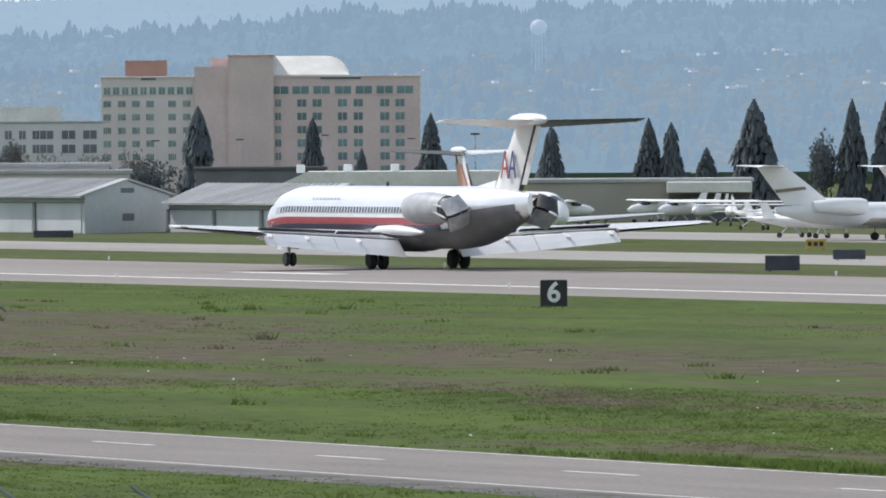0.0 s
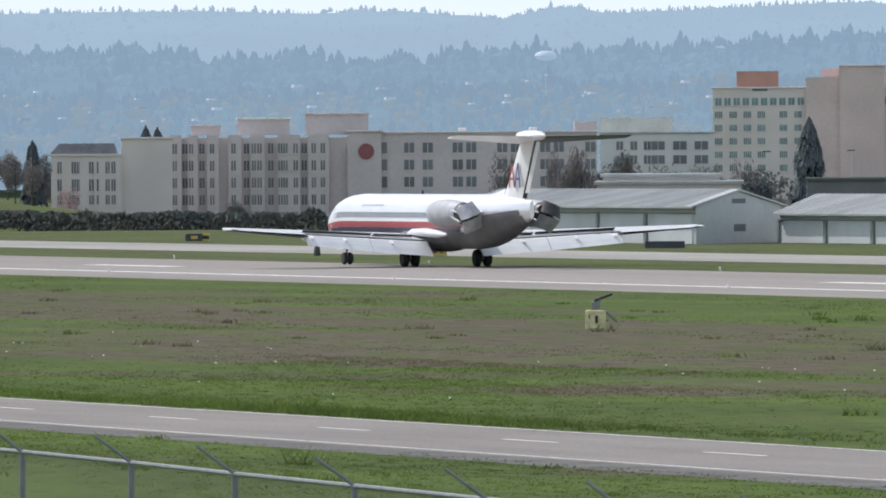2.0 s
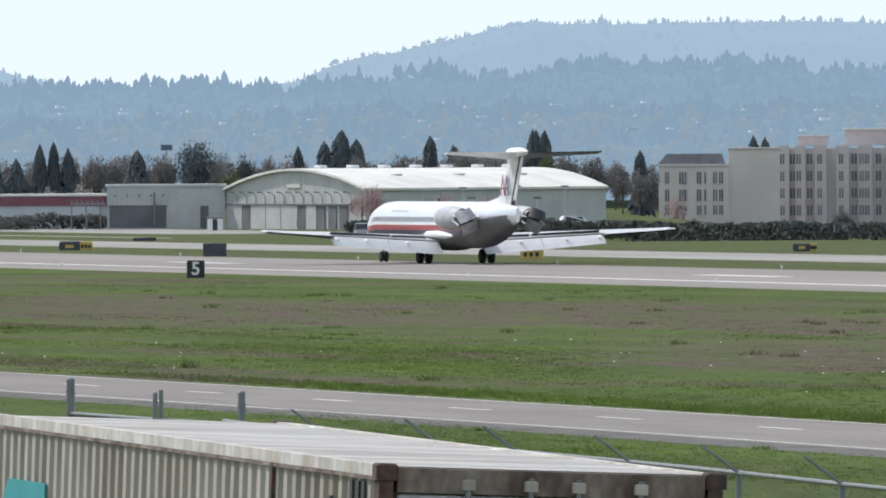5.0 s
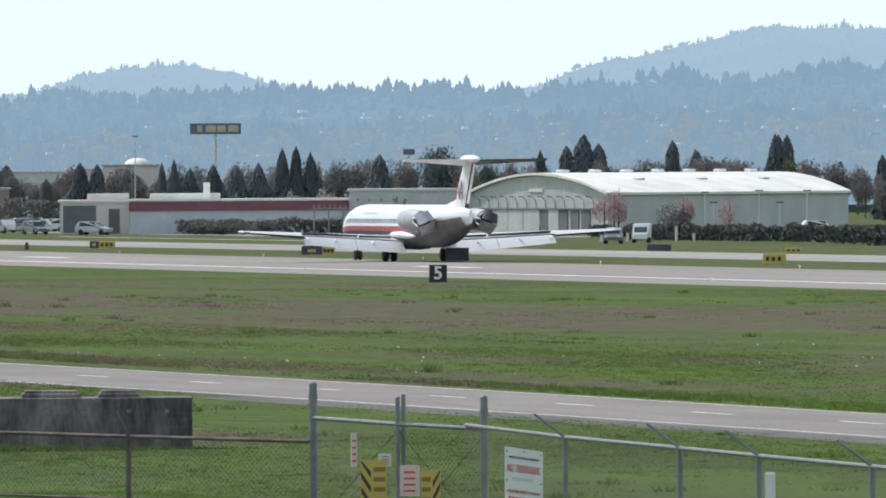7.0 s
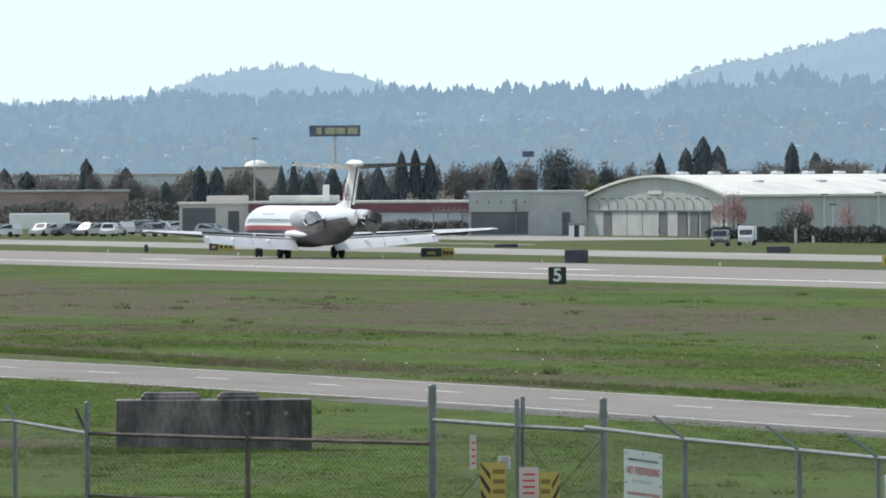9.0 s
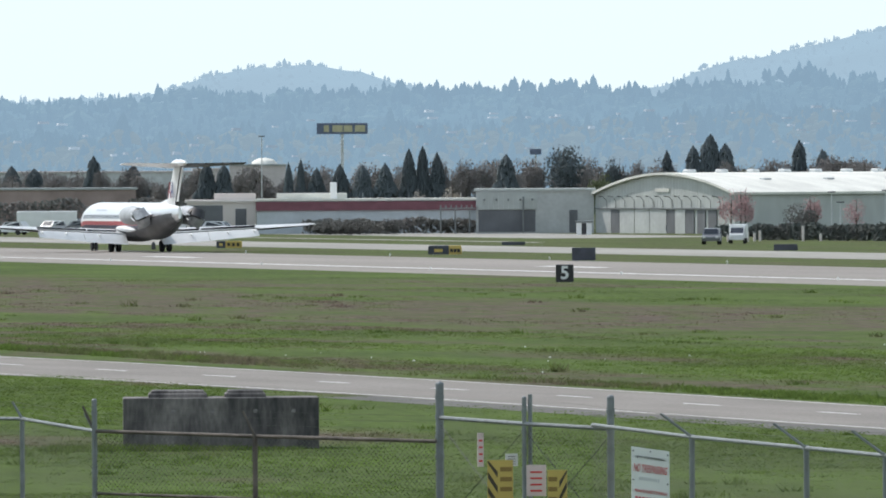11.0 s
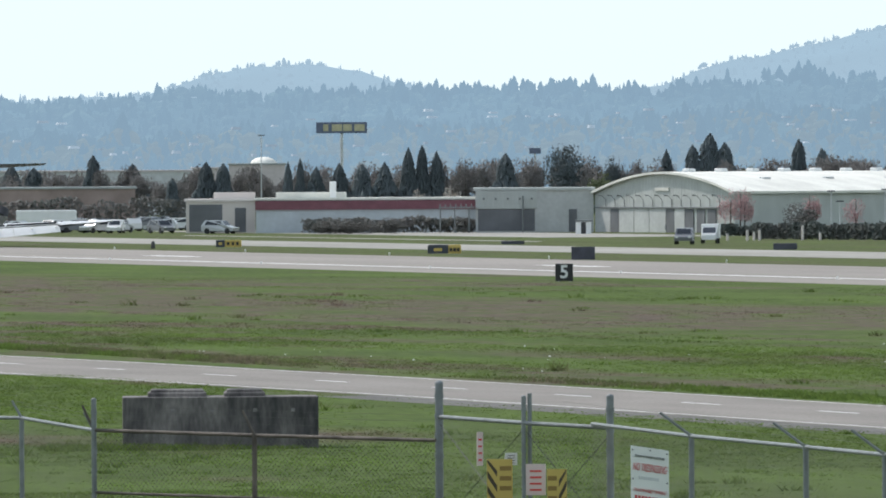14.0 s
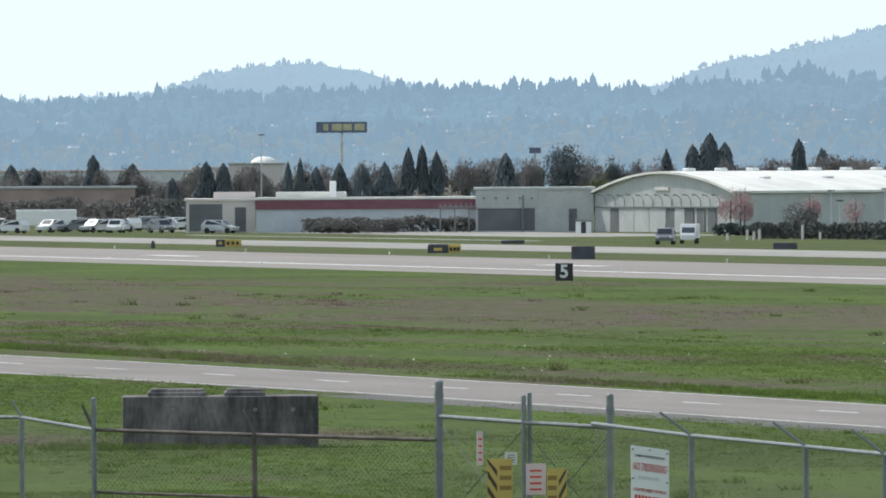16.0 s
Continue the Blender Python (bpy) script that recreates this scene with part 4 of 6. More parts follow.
for px in (497, 533, 570, 608, 645, 682, 718):
    h2.window(kx(px), kz(160), 3.4, 1.6, M["tealglass"])
for r in range(6):
    z = kz(183 + 23.6 * r)
    for px in (493, 535, 562, 607, 635, 682, 709):
        h2.window(kx(px), z, 1.2 if px == 493 else 1.9, 1.55, M["tealglass"])
    for px in (190, 216, 241, 266, 305, 331):
        for d in (-3.5, 3.5):
            h2.window(kx(px + d), z, 0.7, 1.3, M["tealglass"])
for k in range(10):
    h2.window(kx(190 + 16.2 * k), kz(160), 1.3, 1.5, M["tealglass"])
# white office block beside it
wo = Front("office_block", (778.3, 2323.1, -1.03), (799.1, 2316.0, -1.15), "white office block with dark window bands", "building")
so = wo.w / 202.0
wo.block(0, wo.w, 11.15, 0, 14, M["officewhite"], roof=M["roofmetal"])
wo.block(0, 130 * so, 14.21, 3, 12, M["roofwhite"], "penthouse", z0=11.15)
for r in range(2):
    for px in (15, 40, 64, 83, 122, 160):
        wo.window((px + 20) * so, 8.86 - 25 * so * r, 24 * so if px > 70 else 12 * so, 15 * so, M["hazeglass"])

# -- arched hangar
C, E_, F_ = (391.1, 1489.5, 0.50), (435.6, 1539.5, 0.01), (384.4, 1532.5, 0.20)
hg = Front("arched_hangar", C, E_, "arched hangar with pale ribbed front and white roof", "hangar")
ux, uy = (E_[0] - C[0]) / hg.w, (E_[1] - C[1]) / hg.w
fx, fy = (F_[0] - C[0]) * ux + (F_[1] - C[1]) * uy, -(F_[0] - C[0]) * uy + (F_[1] - C[1]) * ux
EAVE, CROWN = 4.70, 7.14
archp = lambda u, k, lift=0.0: (u + fx * k, fy * k, EAVE + lift + (CROWN - EAVE) * max(0.0, math.sin(math.pi * k)) ** 0.85)
NA = 16
part("wall", Geo().loft([[(u + 0.0, 0, 0), (u + fx, fy, 0)] + [archp(u, 1 - i / NA) for i in range(NA + 1)] for u in (0, hg.w)]), M["hangarwall"], hg.ob)
part("roof", Geo().loft([[archp(u, -0.012 + 1.024 * i / NA, 0.05) for i in range(NA + 1)] + [archp(u, 1.012 - 1.024 * i / NA, 0.35) for i in range(NA + 1)] for u in (-0.8, hg.w + 0.3)]), M["roofwhite"], hg.ob, "white arched metal roof")
LINT = 3.0
front = lambda k, out, z: (fx * k - out, fy * k, z)
for i in range(44):    # standing seams of the front siding
    k = 0.02 + 0.022 * i
    top_z = archp(0, k)[2] - 0.1
    part("rib", Geo().loft([[front(k, 0.03, z), front(k, 0.0, z), front(k + 0.003, 0.0, z), front(k + 0.003, 0.03, z)] for z in (LINT + 0.16, top_z)]), M["hangarrib"], hg.ob)
for i in range(13):    # gooseneck lamps over the doors
    k = 0.1 + 0.068 * i
    z0, z1 = LINT + 0.15, EAVE * 0.86
    part("gooseneck_lamp", Geo().tube(front(k, 0.15, z0), front(k, 0.15, z1), 0.05, n=6).tube(front(k, 0.15, z1), front(k + 0.012, 0.7, z1 + 0.5), 0.04, n=6).tube(front(k + 0.012, 0.7, z1 + 0.5), front(k + 0.025, 1.3, z1 + 0.55), 0.05, 0.09, 6), M["lampgrey"], hg.ob)
for k0, k1 in ((0.125, 0.185), (0.205, 0.262), (0.285, 0.345), (0.42, 0.48), (0.82, 0.88)):
    # dark panel painted for the shade between two doors
    part("door_gap", Geo().loft([[front(k, 0.16, z), front(k, 0.02, z), front(k, 0.02, z + LINT - 0.1), front(k, 0.16, z + LINT - 0.1)] for k, z in ((k0, 0.0), (k1, 0.0))]), M["hazedark"], hg.ob, "dark gap between hangar doors")
for k0, k1 in ((0.345, 0.42), (0.48, 0.6), (0.6, 0.71), (0.71, 0.82), (0.88, 0.99)):
    part("hangar_door", Geo().loft([[front(k, 0.2, 0), front(k, 0.02, 0), front(k, 0.02, LINT - 0.05), front(k, 0.2, LINT - 0.05)] for k in (k0 + 0.002, k1 - 0.002)]), M["hangardoor"], hg.ob, "pale sliding hangar door")
part("lintel", Geo().loft([[front(k, 0.4, LINT), front(k, 0, LINT), front(k, 0, LINT + 0.14), front(k, 0.4, LINT + 0.14)] for k in (0.1, 0.995)]), M["lampgrey"], hg.ob)
part("name_board", Geo().loft([[front(k, 0.2, CROWN - 2.0), front(k, 0.02, CROWN - 2.0), front(k, 0.02, CROWN - 1.6), front(k, 0.2, CROWN - 1.6)] for k in (0.46, 0.56)]), M["roofwhite"], hg.ob, "plain pale name board")
for i in range(7):
    u = hg.w * (0.08 + 0.13 * i)
    q = archp(u, 0.46, 0.3)
    part("roof_vent", Geo().box(q[0] - 0.9, q[1] - 0.5, q[2], q[0] + 0.9, q[1] + 0.5, q[2] + 0.45, 0.1), M["white"], hg.ob)
    if i % 2:
        q = archp(u + 2, 0.2, 0.32)
        part("skylight", Geo().box(q[0] - 0.9, q[1] - 0.4, q[2], q[0] + 0.9, q[1] + 0.4, q[2] + 0.2, 0.05), M["greywing"], hg.ob)

# -- low block, maroon-fascia building, left annexe
lb = Front("low_block", (369.9, 1535.9, 0.38), (384.2, 1532.4, 0.16), "grey concrete low block with dark bay", "building")
lb.block(0, lb.w, 5.28, 0, 20, M["hangardoor"], roof=M["hangarwall"])
part("upper_siding", Geo().box(0.2, -0.22, 3.0, lb.w * 0.52, -0.005, 5.2), M["hangarwall"], lb.ob, "ribbed clerestory siding")
for k in range(12):
    part("rib", Geo().box(0.3 + 0.62 * k, -0.3, 3.0, 0.36 + 0.62 * k, -0.222, 5.15), M["hangarrib"], lb.ob)
for k in range(5):
    part("wall_lamp", Geo().box(0.9 + 1.5 * k, -0.4, 4.1, 1.15 + 1.5 * k, -0.225, 4.35, 0.03), M["lampgrey"], lb.ob)
part("roof_post", Geo().tube((5.9, -0.6, 0), (5.9, -0.6, 4.6), 0.1, n=8), M["lampgrey"], lb.ob)
canopy_g = Geo().box(-4.6, -1.5, 3.1, -0.1, 3.0, 3.25)
for k in range(7):
    canopy_g.box(-4.5 + 0.65 * k, -1.5, 3.26, -4.35 + 0.65 * k, 3.0, 3.6)
part("glass_canopy", canopy_g, M["lampgrey"], lb.ob, "slatted grey entrance canopy")
for k in range(3):
    part("canopy_post", Geo().tube((-4.4 + 1.8 * k, -1.3, 0), (-4.4 + 1.8 * k, -1.3, 3.1), 0.09, n=8), M["lampgrey"], lb.ob)
# flat dark panel stands for shade inside the loading bay
part("open_bay", Geo().box(0.3, -0.06, 0.2, 7.4, -0.004, 2.95), M["hazedark"], lb.ob, "dark open loading bay")
part("side_door", Geo().box(lb.w * 0.79, -0.06, 0.1, lb.w * 0.86, -0.004, 2.9), M["hazedark"], lb.ob, "dark doorway")
mb = Front("terminal_shop", (347.6, 1561.8, 0.56), (374.9, 1555.5, 0.41), "white low building with a maroon fascia band", "building")
mb.block(0, mb.w, 4.29, 0, 25, M["shopwall"])
part("fascia", Geo().box(-0.1, -0.25, 2.93, mb.w + 0.1, -0.01, 4.07), M["maroon"], mb.ob, "maroon fascia band")
part("roof_edge", Geo().box(-0.2, -0.35, 4.15, mb.w + 0.1, 25, 4.43), M["roofwhite"], mb.ob)
part("roof_tank", Geo().box(130 * mb.w / 392, 5, 4.36, 142 * mb.w / 392, 6, 6.50, 0.05), M["white"], mb.ob)
part("roof_unit", Geo().box(35 * mb.w / 392, 6, 4.36, 160 * mb.w / 392, 12, 5.14, 0.1), M["roofwhite"], mb.ob)
la = Front("gate_annexe", (341.1, 1573.5, 0.57), (349.7, 1571.6, 0.52), "beige annexe with dark entrance bay", "building")
la.block(0, la.w, 3.99, 0, 20, M["cream"], roof=M["cream"])
la.block(3.5, la.w, 5.14, 2, 16, M["cream"], "upper_wall", z0=3.99 + 0.36)
# flat dark panel painted for shade inside the entrance bay
part("dark_bay", Geo().box(0.4, -0.07, 0.2, 4.6, -0.004, 3.63), M["hazedark"], la.ob)
part("entrance", Geo().box(6.2, -0.07, 0.1, 7.6, -0.004, 3.20), M["hazedark"], la.ob)
fb = plain_building("brick_building", (371.9, 1863.2, -0.10), (395.1, 1858.5, -0.23), 5.35, 20, M["brickred"], M["roofmetal"], "dull red-brown building behind the car park")
vb = plain_building("overpass", (448.2, 2255.9, 5.48), (488.4, 2247.6, 5.25), 7.95, 8, M["greywing"], M["stucco"], "long grey elevated road far behind", "bridge")
hall = plain_building("distant_hall", (537.9, 2441.4, 5.00), (548.8, 2439.0, 4.94), 9.21, 15, M["stucco"], M["roofmetal"], "pale distant hall with domed roof")
part("dome", Geo().dome((hall.w * 0.62, 6, 9.21 + 0.3), 2.6, 4, 1.3, 14, 4), M["roofwhite"], hall.ob, smooth=True)
plain_building("distant_office", (584.1, 2687.2, 4.79), (590.9, 2685.8, 4.75), 8.6, 15, M["stucco"], M["stucco"], "hazy distant office building")


# ---- trees ----
def conifer_geo(h, w, seed, clumps=1300):
    rng = random.Random(seed)
    g = Geo()
    for k in range(clumps):
        t = rng.random() ** 0.85
        z = h * (0.06 + 0.94 * t)
        r = w * (1 - t) ** 0.62 * rng.uniform(0.35, 1.0) * (0.85 + 0.3 * noise.noise((t * 6, seed, 1.5))) + 0.01
        a = rng.uniform(0, 2 * math.pi)
        s = (0.06 + 0.075 * (1 - t)) * w * rng.uniform(0.7, 1.3)
        cx, cy = r * math.cos(a), r * math.sin(a)
        out, side_ = Vector((math.cos(a), math.sin(a), -0.35)), Vector((-math.sin(a), math.cos(a), 0))
        c = Vector((cx, cy, z))
        g.add([c - out * s * 1.2 + Vector((0, 0, s * 0.5)), c + side_ * s * 0.8 - Vector((0, 0, s * 0.2)), c + out * s * 0.9 - Vector((0, 0, s * 0.5)), c - side_ * s * 0.8 - Vector((0, 0, s * 0.2)), c + Vector((0, 0, s * 0.75))], [(0, 1, 4), (1, 2, 4), (2, 3, 4), (3, 0, 4), (0, 3, 2, 1)])
    g.add([(0.12 * w, 0, h * 0.85), (-0.06 * w, 0.1 * w, h * 0.85), (-0.06 * w, -0.1 * w, h * 0.85), (0, 0, h * 1.03)], [(0, 1, 3), (1, 2, 3), (2, 0, 3)])
    return g


def leafy_geo(h, w, seed, clumps=220, low=0.15, lift=0.45):
    rng = random.Random(seed)
    g = Geo()
    lobes = [(rng.uniform(-0.5, 0.5) * w, rng.uniform(-0.5, 0.5) * w, h * rng.uniform(lift, lift + 0.3), rng.uniform(0.35, 0.6)) for _ in range(7)]
    for k in range(clumps):
        lx, ly, lz, lr = rng.choice(lobes)
        d = Vector((rng.gauss(0, 1), rng.gauss(0, 1), rng.gauss(0, 0.8))).normalized() * rng.uniform(0.5, 1.0)
        c = Vector((lx + d.x * lr * w, ly + d.y * lr * w, max(h * low, lz + d.z * lr * h * 0.55)))
        s = rng.uniform(0.035, 0.07) * max(w, h * 0.5)
        ax = [Vector((rng.gauss(0, 1), rng.gauss(0, 1), rng.gauss(0, 1))).normalized() * s for _ in range(4)]
        g.add([c + q for q in ax] , [(0, 1, 2), (0, 2, 3), (0, 3, 1), (1, 3, 2)])
    return g


TREES = {}


def tree(kind, spot, h, w, label, category, group):
    """A tree of one of the kinds; alike ones share their meshes."""
    rng = random.Random(int(spot[0] * 7 + spot[1]))
    v = rng.randrange(4)
    key = (kind, v)
    if key not in TREES:
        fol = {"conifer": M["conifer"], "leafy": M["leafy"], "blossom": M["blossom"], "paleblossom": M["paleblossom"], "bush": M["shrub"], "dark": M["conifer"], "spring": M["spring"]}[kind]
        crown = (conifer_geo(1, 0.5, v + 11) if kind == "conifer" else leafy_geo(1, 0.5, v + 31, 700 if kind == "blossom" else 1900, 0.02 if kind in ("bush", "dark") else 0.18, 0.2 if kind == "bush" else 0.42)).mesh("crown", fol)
        trunk = Geo().tube((0, 0, 0), (0.01, 0, 0.5), 0.03, 0.018, 7).tube((0.01, 0, 0.5), (0.02, 0.01, 0.92), 0.018, 0.004, 6)
        for q in range(4):
            trunk.tube((0.005, 0, 0.25 + 0.12 * q), (0.18 * math.cos(q * 2.1), 0.18 * math.sin(q * 2.1), 0.42 + 0.12 * q), 0.01, 0.004, 5)
        TREES[key] = (crown, trunk.mesh("trunk", M["bark"]))
    crown, trunk = TREES[key]
    ob = thing(kind if kind in ("bush",) else "tree", pose(spot[0], spot[1], rise(spot[0], spot[1]), 0, 0, rng.uniform(0, 360)), label, category, group)
    sc = Matrix.Diagonal((w * 2, w * 2, h - rise(spot[0], spot[1]), 1))
    part("crown", crown, None, ob, m=sc)
    if kind != "bush":
        part("trunk", trunk, None, ob, m=sc)
    return ob


CON = "dark green conifer behind the airfield buildings"
for spot, w in (((766.6, 2168.5, 13.35), 3.0), ((786.2, 2161.5, 11.18), 2.3), ((760.0, 2064.6, 5.87), 1.4), ((806.3, 2154.0, 11.88), 2.6), ((683.0, 1773.0, 9.09), 2.2), ((623.3, 1581.6, 9.84), 2.0), ((626.1, 1580.5, 9.30), 2.0), ((599.0, 1483.6, 11.99), 3.0), ((610.5, 1479.0, 11.92), 2.0), ((614.7, 1477.2, 12.18), 2.4), ((630.5, 1578.8, 6.01), 2.0),
                ((501.6, 1936.1, 11.40), 2.2), ((504.0, 1935.5, 12.81), 2.6), ((506.6, 1934.8, 11.19), 2.4), ((530.7, 1980.1, 12.13), 1.9), ((534.7, 1979.0, 10.55), 1.7), ((560.1, 2023.9, 13.36), 2.0), ((562.0, 2023.4, 13.17), 2.0), ((577.2, 2019.1, 9.80), 1.8), ((614.0, 2216.5, 13.70), 2.2), ((615.5, 2216.1, 13.28), 2.2), ((680.3, 2301.6, 12.67), 2.4), ((682.4, 2300.9, 12.34), 2.4),
                ((435.1, 1849.5, 10.99), 1.7), ((437.1, 1849.0, 11.31), 1.5), ((439.2, 1848.5, 10.46), 1.7), ((417.5, 1853.6, 9.05), 1.1), ((419.3, 1853.2, 9.55), 1.0), ((421.6, 1852.6, 8.27), 1.7), ((425.0, 1851.9, 8.76), 2.0), ((428.3, 1851.1, 8.57), 2.2), ((431.6, 1850.3, 8.89), 2.0), ((405.5, 1856.2, 9.04), 2.0), ((408.0, 1855.7, 8.85), 2.0), ((409.4, 1957.7, 10.28), 2.0), ((415.5, 1956.4, 8.91), 2.2), ((400.5, 1857.3, 6.69), 1.5), ((449.3, 1846.1, 10.06), 2.4), ((497.6, 1937.1, 10.67), 1.7), ((396.7, 1960.2, 8.84), 2.5), ((400.2, 1959.5, 8.37), 2.5), ((504.3, 1935.4, 13.12), 2.4), ((506.5, 1934.8, 11.68), 2.4), ((517.8, 1931.8, 12.15), 2.1), ((521.3, 1930.9, 10.70), 2.0)):
    tree("conifer", spot, spot[2], w * 1.5, CON, "tree", "conifers behind the field")
for spot, w in (((469.6, 1892.6, 12.25), 4.2), ((607.0, 1480.4, 8.80), 3.2), ((494.0, 1416.3, 6.15), 3.0), ((478.0, 1890.5, 10.63), 2.6), ((592.7, 1699.6, 5.55), 3.4), ((606.8, 1800.5, 8.10), 3.5)):
    tree("dark", spot, spot[2], w, "broad dark evergreen tree with an uneven crown", "tree", "evergreens behind the field")
# brownish deciduous belt behind the buildings
rng = random.Random(4)
belt = [(387.6, 1941.7, 8.41), (419.6, 1935.0, 8.23), (463.5, 1925.0, 9.30), (482.4, 1920.3, 10.08), (502.9, 1915.1, 9.08), (525.8, 1908.9, 8.51), (533.4, 1979.4, 9.64), (557.2, 1972.8, 8.59), (567.7, 1969.8, 7.16)]
for (x0, y0, z0), (x1, y1, z1) in zip(belt, belt[1:]):
    n = max(3, int(math.hypot(x1 - x0, y1 - y0) / 1.7))
    for i in range(n):
        k = (i + rng.random()) / n
        d = rng.uniform(0.97, 1.08)
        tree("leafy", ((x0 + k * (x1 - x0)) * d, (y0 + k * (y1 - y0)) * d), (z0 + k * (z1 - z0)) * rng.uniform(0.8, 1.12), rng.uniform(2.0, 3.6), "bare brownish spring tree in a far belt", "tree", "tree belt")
for spot, w in (((380.5, 1450.9, 3.80), 1.3), ((382.1, 1450.5, 4.12), 1.2), ((389.6, 1448.5, 3.74), 1.4), ((394.8, 1447.1, 3.38), 1.3), ((381.6, 1450.6, 4.37), 1.3), ((390.0, 1448.4, 3.51), 1.2), ((583.1, 2017.4, 2.27), 1.8)):
    tree("blossom", spot, spot[2] * 1.35, w * 1.3, "small pink-blossomed tree by the hangar wall", "tree", "blossom trees")
for spot, w in (((390.6, 1654.5, 5.69), 1.4), ((395.0, 1653.5, 6.05), 2.0)):
    tree("paleblossom", spot, spot[2], w, "pale white-blossomed tree behind the shop", "tree", "blossom trees")
for spot, w in (((382.2, 1425.8, 5.2), 2.6), ((348.9, 1520.5, 2.84), 4.2), ((355.7, 1518.9, 2.94), 2.0), ((351.6, 1519.9, 2.41), 3.5), ((580.1, 1914.0, 2.11), 2.6)):
    tree("bush", spot, spot[2], w, "dark rounded bush beside the wall", "bush", "bushes")
for spot, h_, w_ in (((500.5, 1800.0), 10.2, 2.6), ((470.0, 1780.0), 8.6, 2.4), ((452.0, 1800.0), 8.0, 2.6)):
    tree("spring", spot, h_, w_, "tree in fresh yellow-green spring leaf", "tree", "tree belt")
for k in range(14):
    s = (543.3, 1610.8, 4.91)
    tree("leafy", (s[0] + rng.uniform(-6, 22), s[1] + rng.uniform(-10, 60)), rng.uniform(5, 9.5), rng.uniform(1.6, 3), "bare brownish spring tree near the hotel", "tree", "trees near the hotel")


def hedge(name, pa, pb, h, depth, seed, label, leaf="hedge"):
    rng = random.Random(seed)
    g = Geo()
    L = math.hypot(pb[0] - pa[0], pb[1] - pa[1])
    for k in range(int(L * 90)):
        t, d, z = rng.random(), rng.random(), rng.random() ** 0.6
        top = h * (0.75 + 0.35 * noise.noise((t * L * 0.25, seed, 0)))
        c = Vector((pa[0] + (pb[0] - pa[0]) * t, pa[1] + (pb[1] - pa[1]) * t + d * depth, 0))
        floor_z = rise(c.x, c.y)
        c.z = floor_z + z * (top - floor_z)
        s = rng.uniform(0.18, 0.42)
        ax = [Vector((rng.gauss(0, 1), rng.gauss(0, 1), rng.gauss(0, 1))).normalized() * s for _ in range(4)]
        g.add([c + q for q in ax], [(0, 1, 2), (0, 2, 3), (0, 3, 1), (1, 3, 2)])
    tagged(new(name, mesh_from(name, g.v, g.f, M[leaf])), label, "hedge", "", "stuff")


hedge("hedge", (358.0, 1353.0), (375.0, 1190.0), 2.1, 2.5, 3, "dark clipped hedge along the field fence")
hedge("hedge", (371.4, 1422.3, 0.64), (375.4, 1416.1, -0.26), 1.4, 2.0, 5, "dark low hedge below the hangar wall")
hedge("hedge", (375.3, 1189.0), (402.0, 1148.0), 2.05, 3.0, 7, "dark green hedge behind the runway")
hedge("hedge", (541.5, 1611.5, 3.88), (565.1, 1603.3, 3.74), 5.5, 6.0, 9, "brown-green shrub belt before the hotel", "shrub")

hedge("shrubbery", (350.3, 1545.8, 0.81), (371.3, 1540.9, 0.69), 2.3, 2.5, 11, "brown-green shrubs before the shop wall", "shrub")
hedge("hedge", (361.3, 1814.4, 4.65), (392.8, 1807.8, 4.47), 5.0, 5.0, 13, "dull shrub belt behind the car park", "shrub")

# distant houses on the slopes: pale roofs among the trees
g = Geo()
rng = random.Random(12)
for k in range(150):
    b_ = rng.uniform(10.5, 23.0)
    d = rng.uniform(2900, 3150)
    fallback = (b_ - 10.5) / 12.5
    z = 14 + 10 * fallback + rng.uniform(-4.5, 5.5)
    w, hh = rng.uniform(0.35, 1.3), rng.uniform(0.35, 0.7)
    x, y = d * math.sin(radians(b_)), d * math.cos(radians(b_))
    g.loft([[(x - w, y, z), (x + w, y, z), (x + w * 0.9, y, z + hh), (x - w * 0.9, y, z + hh)], [(x - w, y + 2, z), (x + w, y + 2, z), (x + w * 0.9, y + 2, z + hh), (x - w * 0.9, y + 2, z + hh)]])
# the houses glow blue to stand for haze before them
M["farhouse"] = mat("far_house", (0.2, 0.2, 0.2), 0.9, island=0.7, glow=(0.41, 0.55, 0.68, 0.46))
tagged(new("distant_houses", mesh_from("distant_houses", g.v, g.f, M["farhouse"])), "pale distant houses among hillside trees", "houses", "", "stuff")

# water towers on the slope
# tower paint with distance haze added as blue emission
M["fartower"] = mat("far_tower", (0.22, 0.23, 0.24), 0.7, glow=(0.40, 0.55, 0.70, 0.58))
for spot, s in (((1290.9, 3360.6, 40.0), 2.4), ((1129.1, 3418.4, 36.1), 3.2)):
    wt = thing("water_tower", pose(spot[0], spot[1], 0), "pale round water tower on the wooded slope", "water tower", "water towers")
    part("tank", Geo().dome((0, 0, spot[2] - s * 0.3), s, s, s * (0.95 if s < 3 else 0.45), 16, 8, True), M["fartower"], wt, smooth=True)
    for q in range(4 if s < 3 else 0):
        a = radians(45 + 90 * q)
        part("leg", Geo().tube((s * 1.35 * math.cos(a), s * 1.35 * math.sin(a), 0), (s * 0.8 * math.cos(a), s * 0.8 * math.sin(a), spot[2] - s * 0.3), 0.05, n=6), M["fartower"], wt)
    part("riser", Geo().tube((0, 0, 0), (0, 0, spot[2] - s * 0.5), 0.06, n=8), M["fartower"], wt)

# tall shop sign on a pole: a blue board with yellow bars
p0, p1 = (554.8, 2437.7, 15.39), (564.6, 2435.4, 17.57)
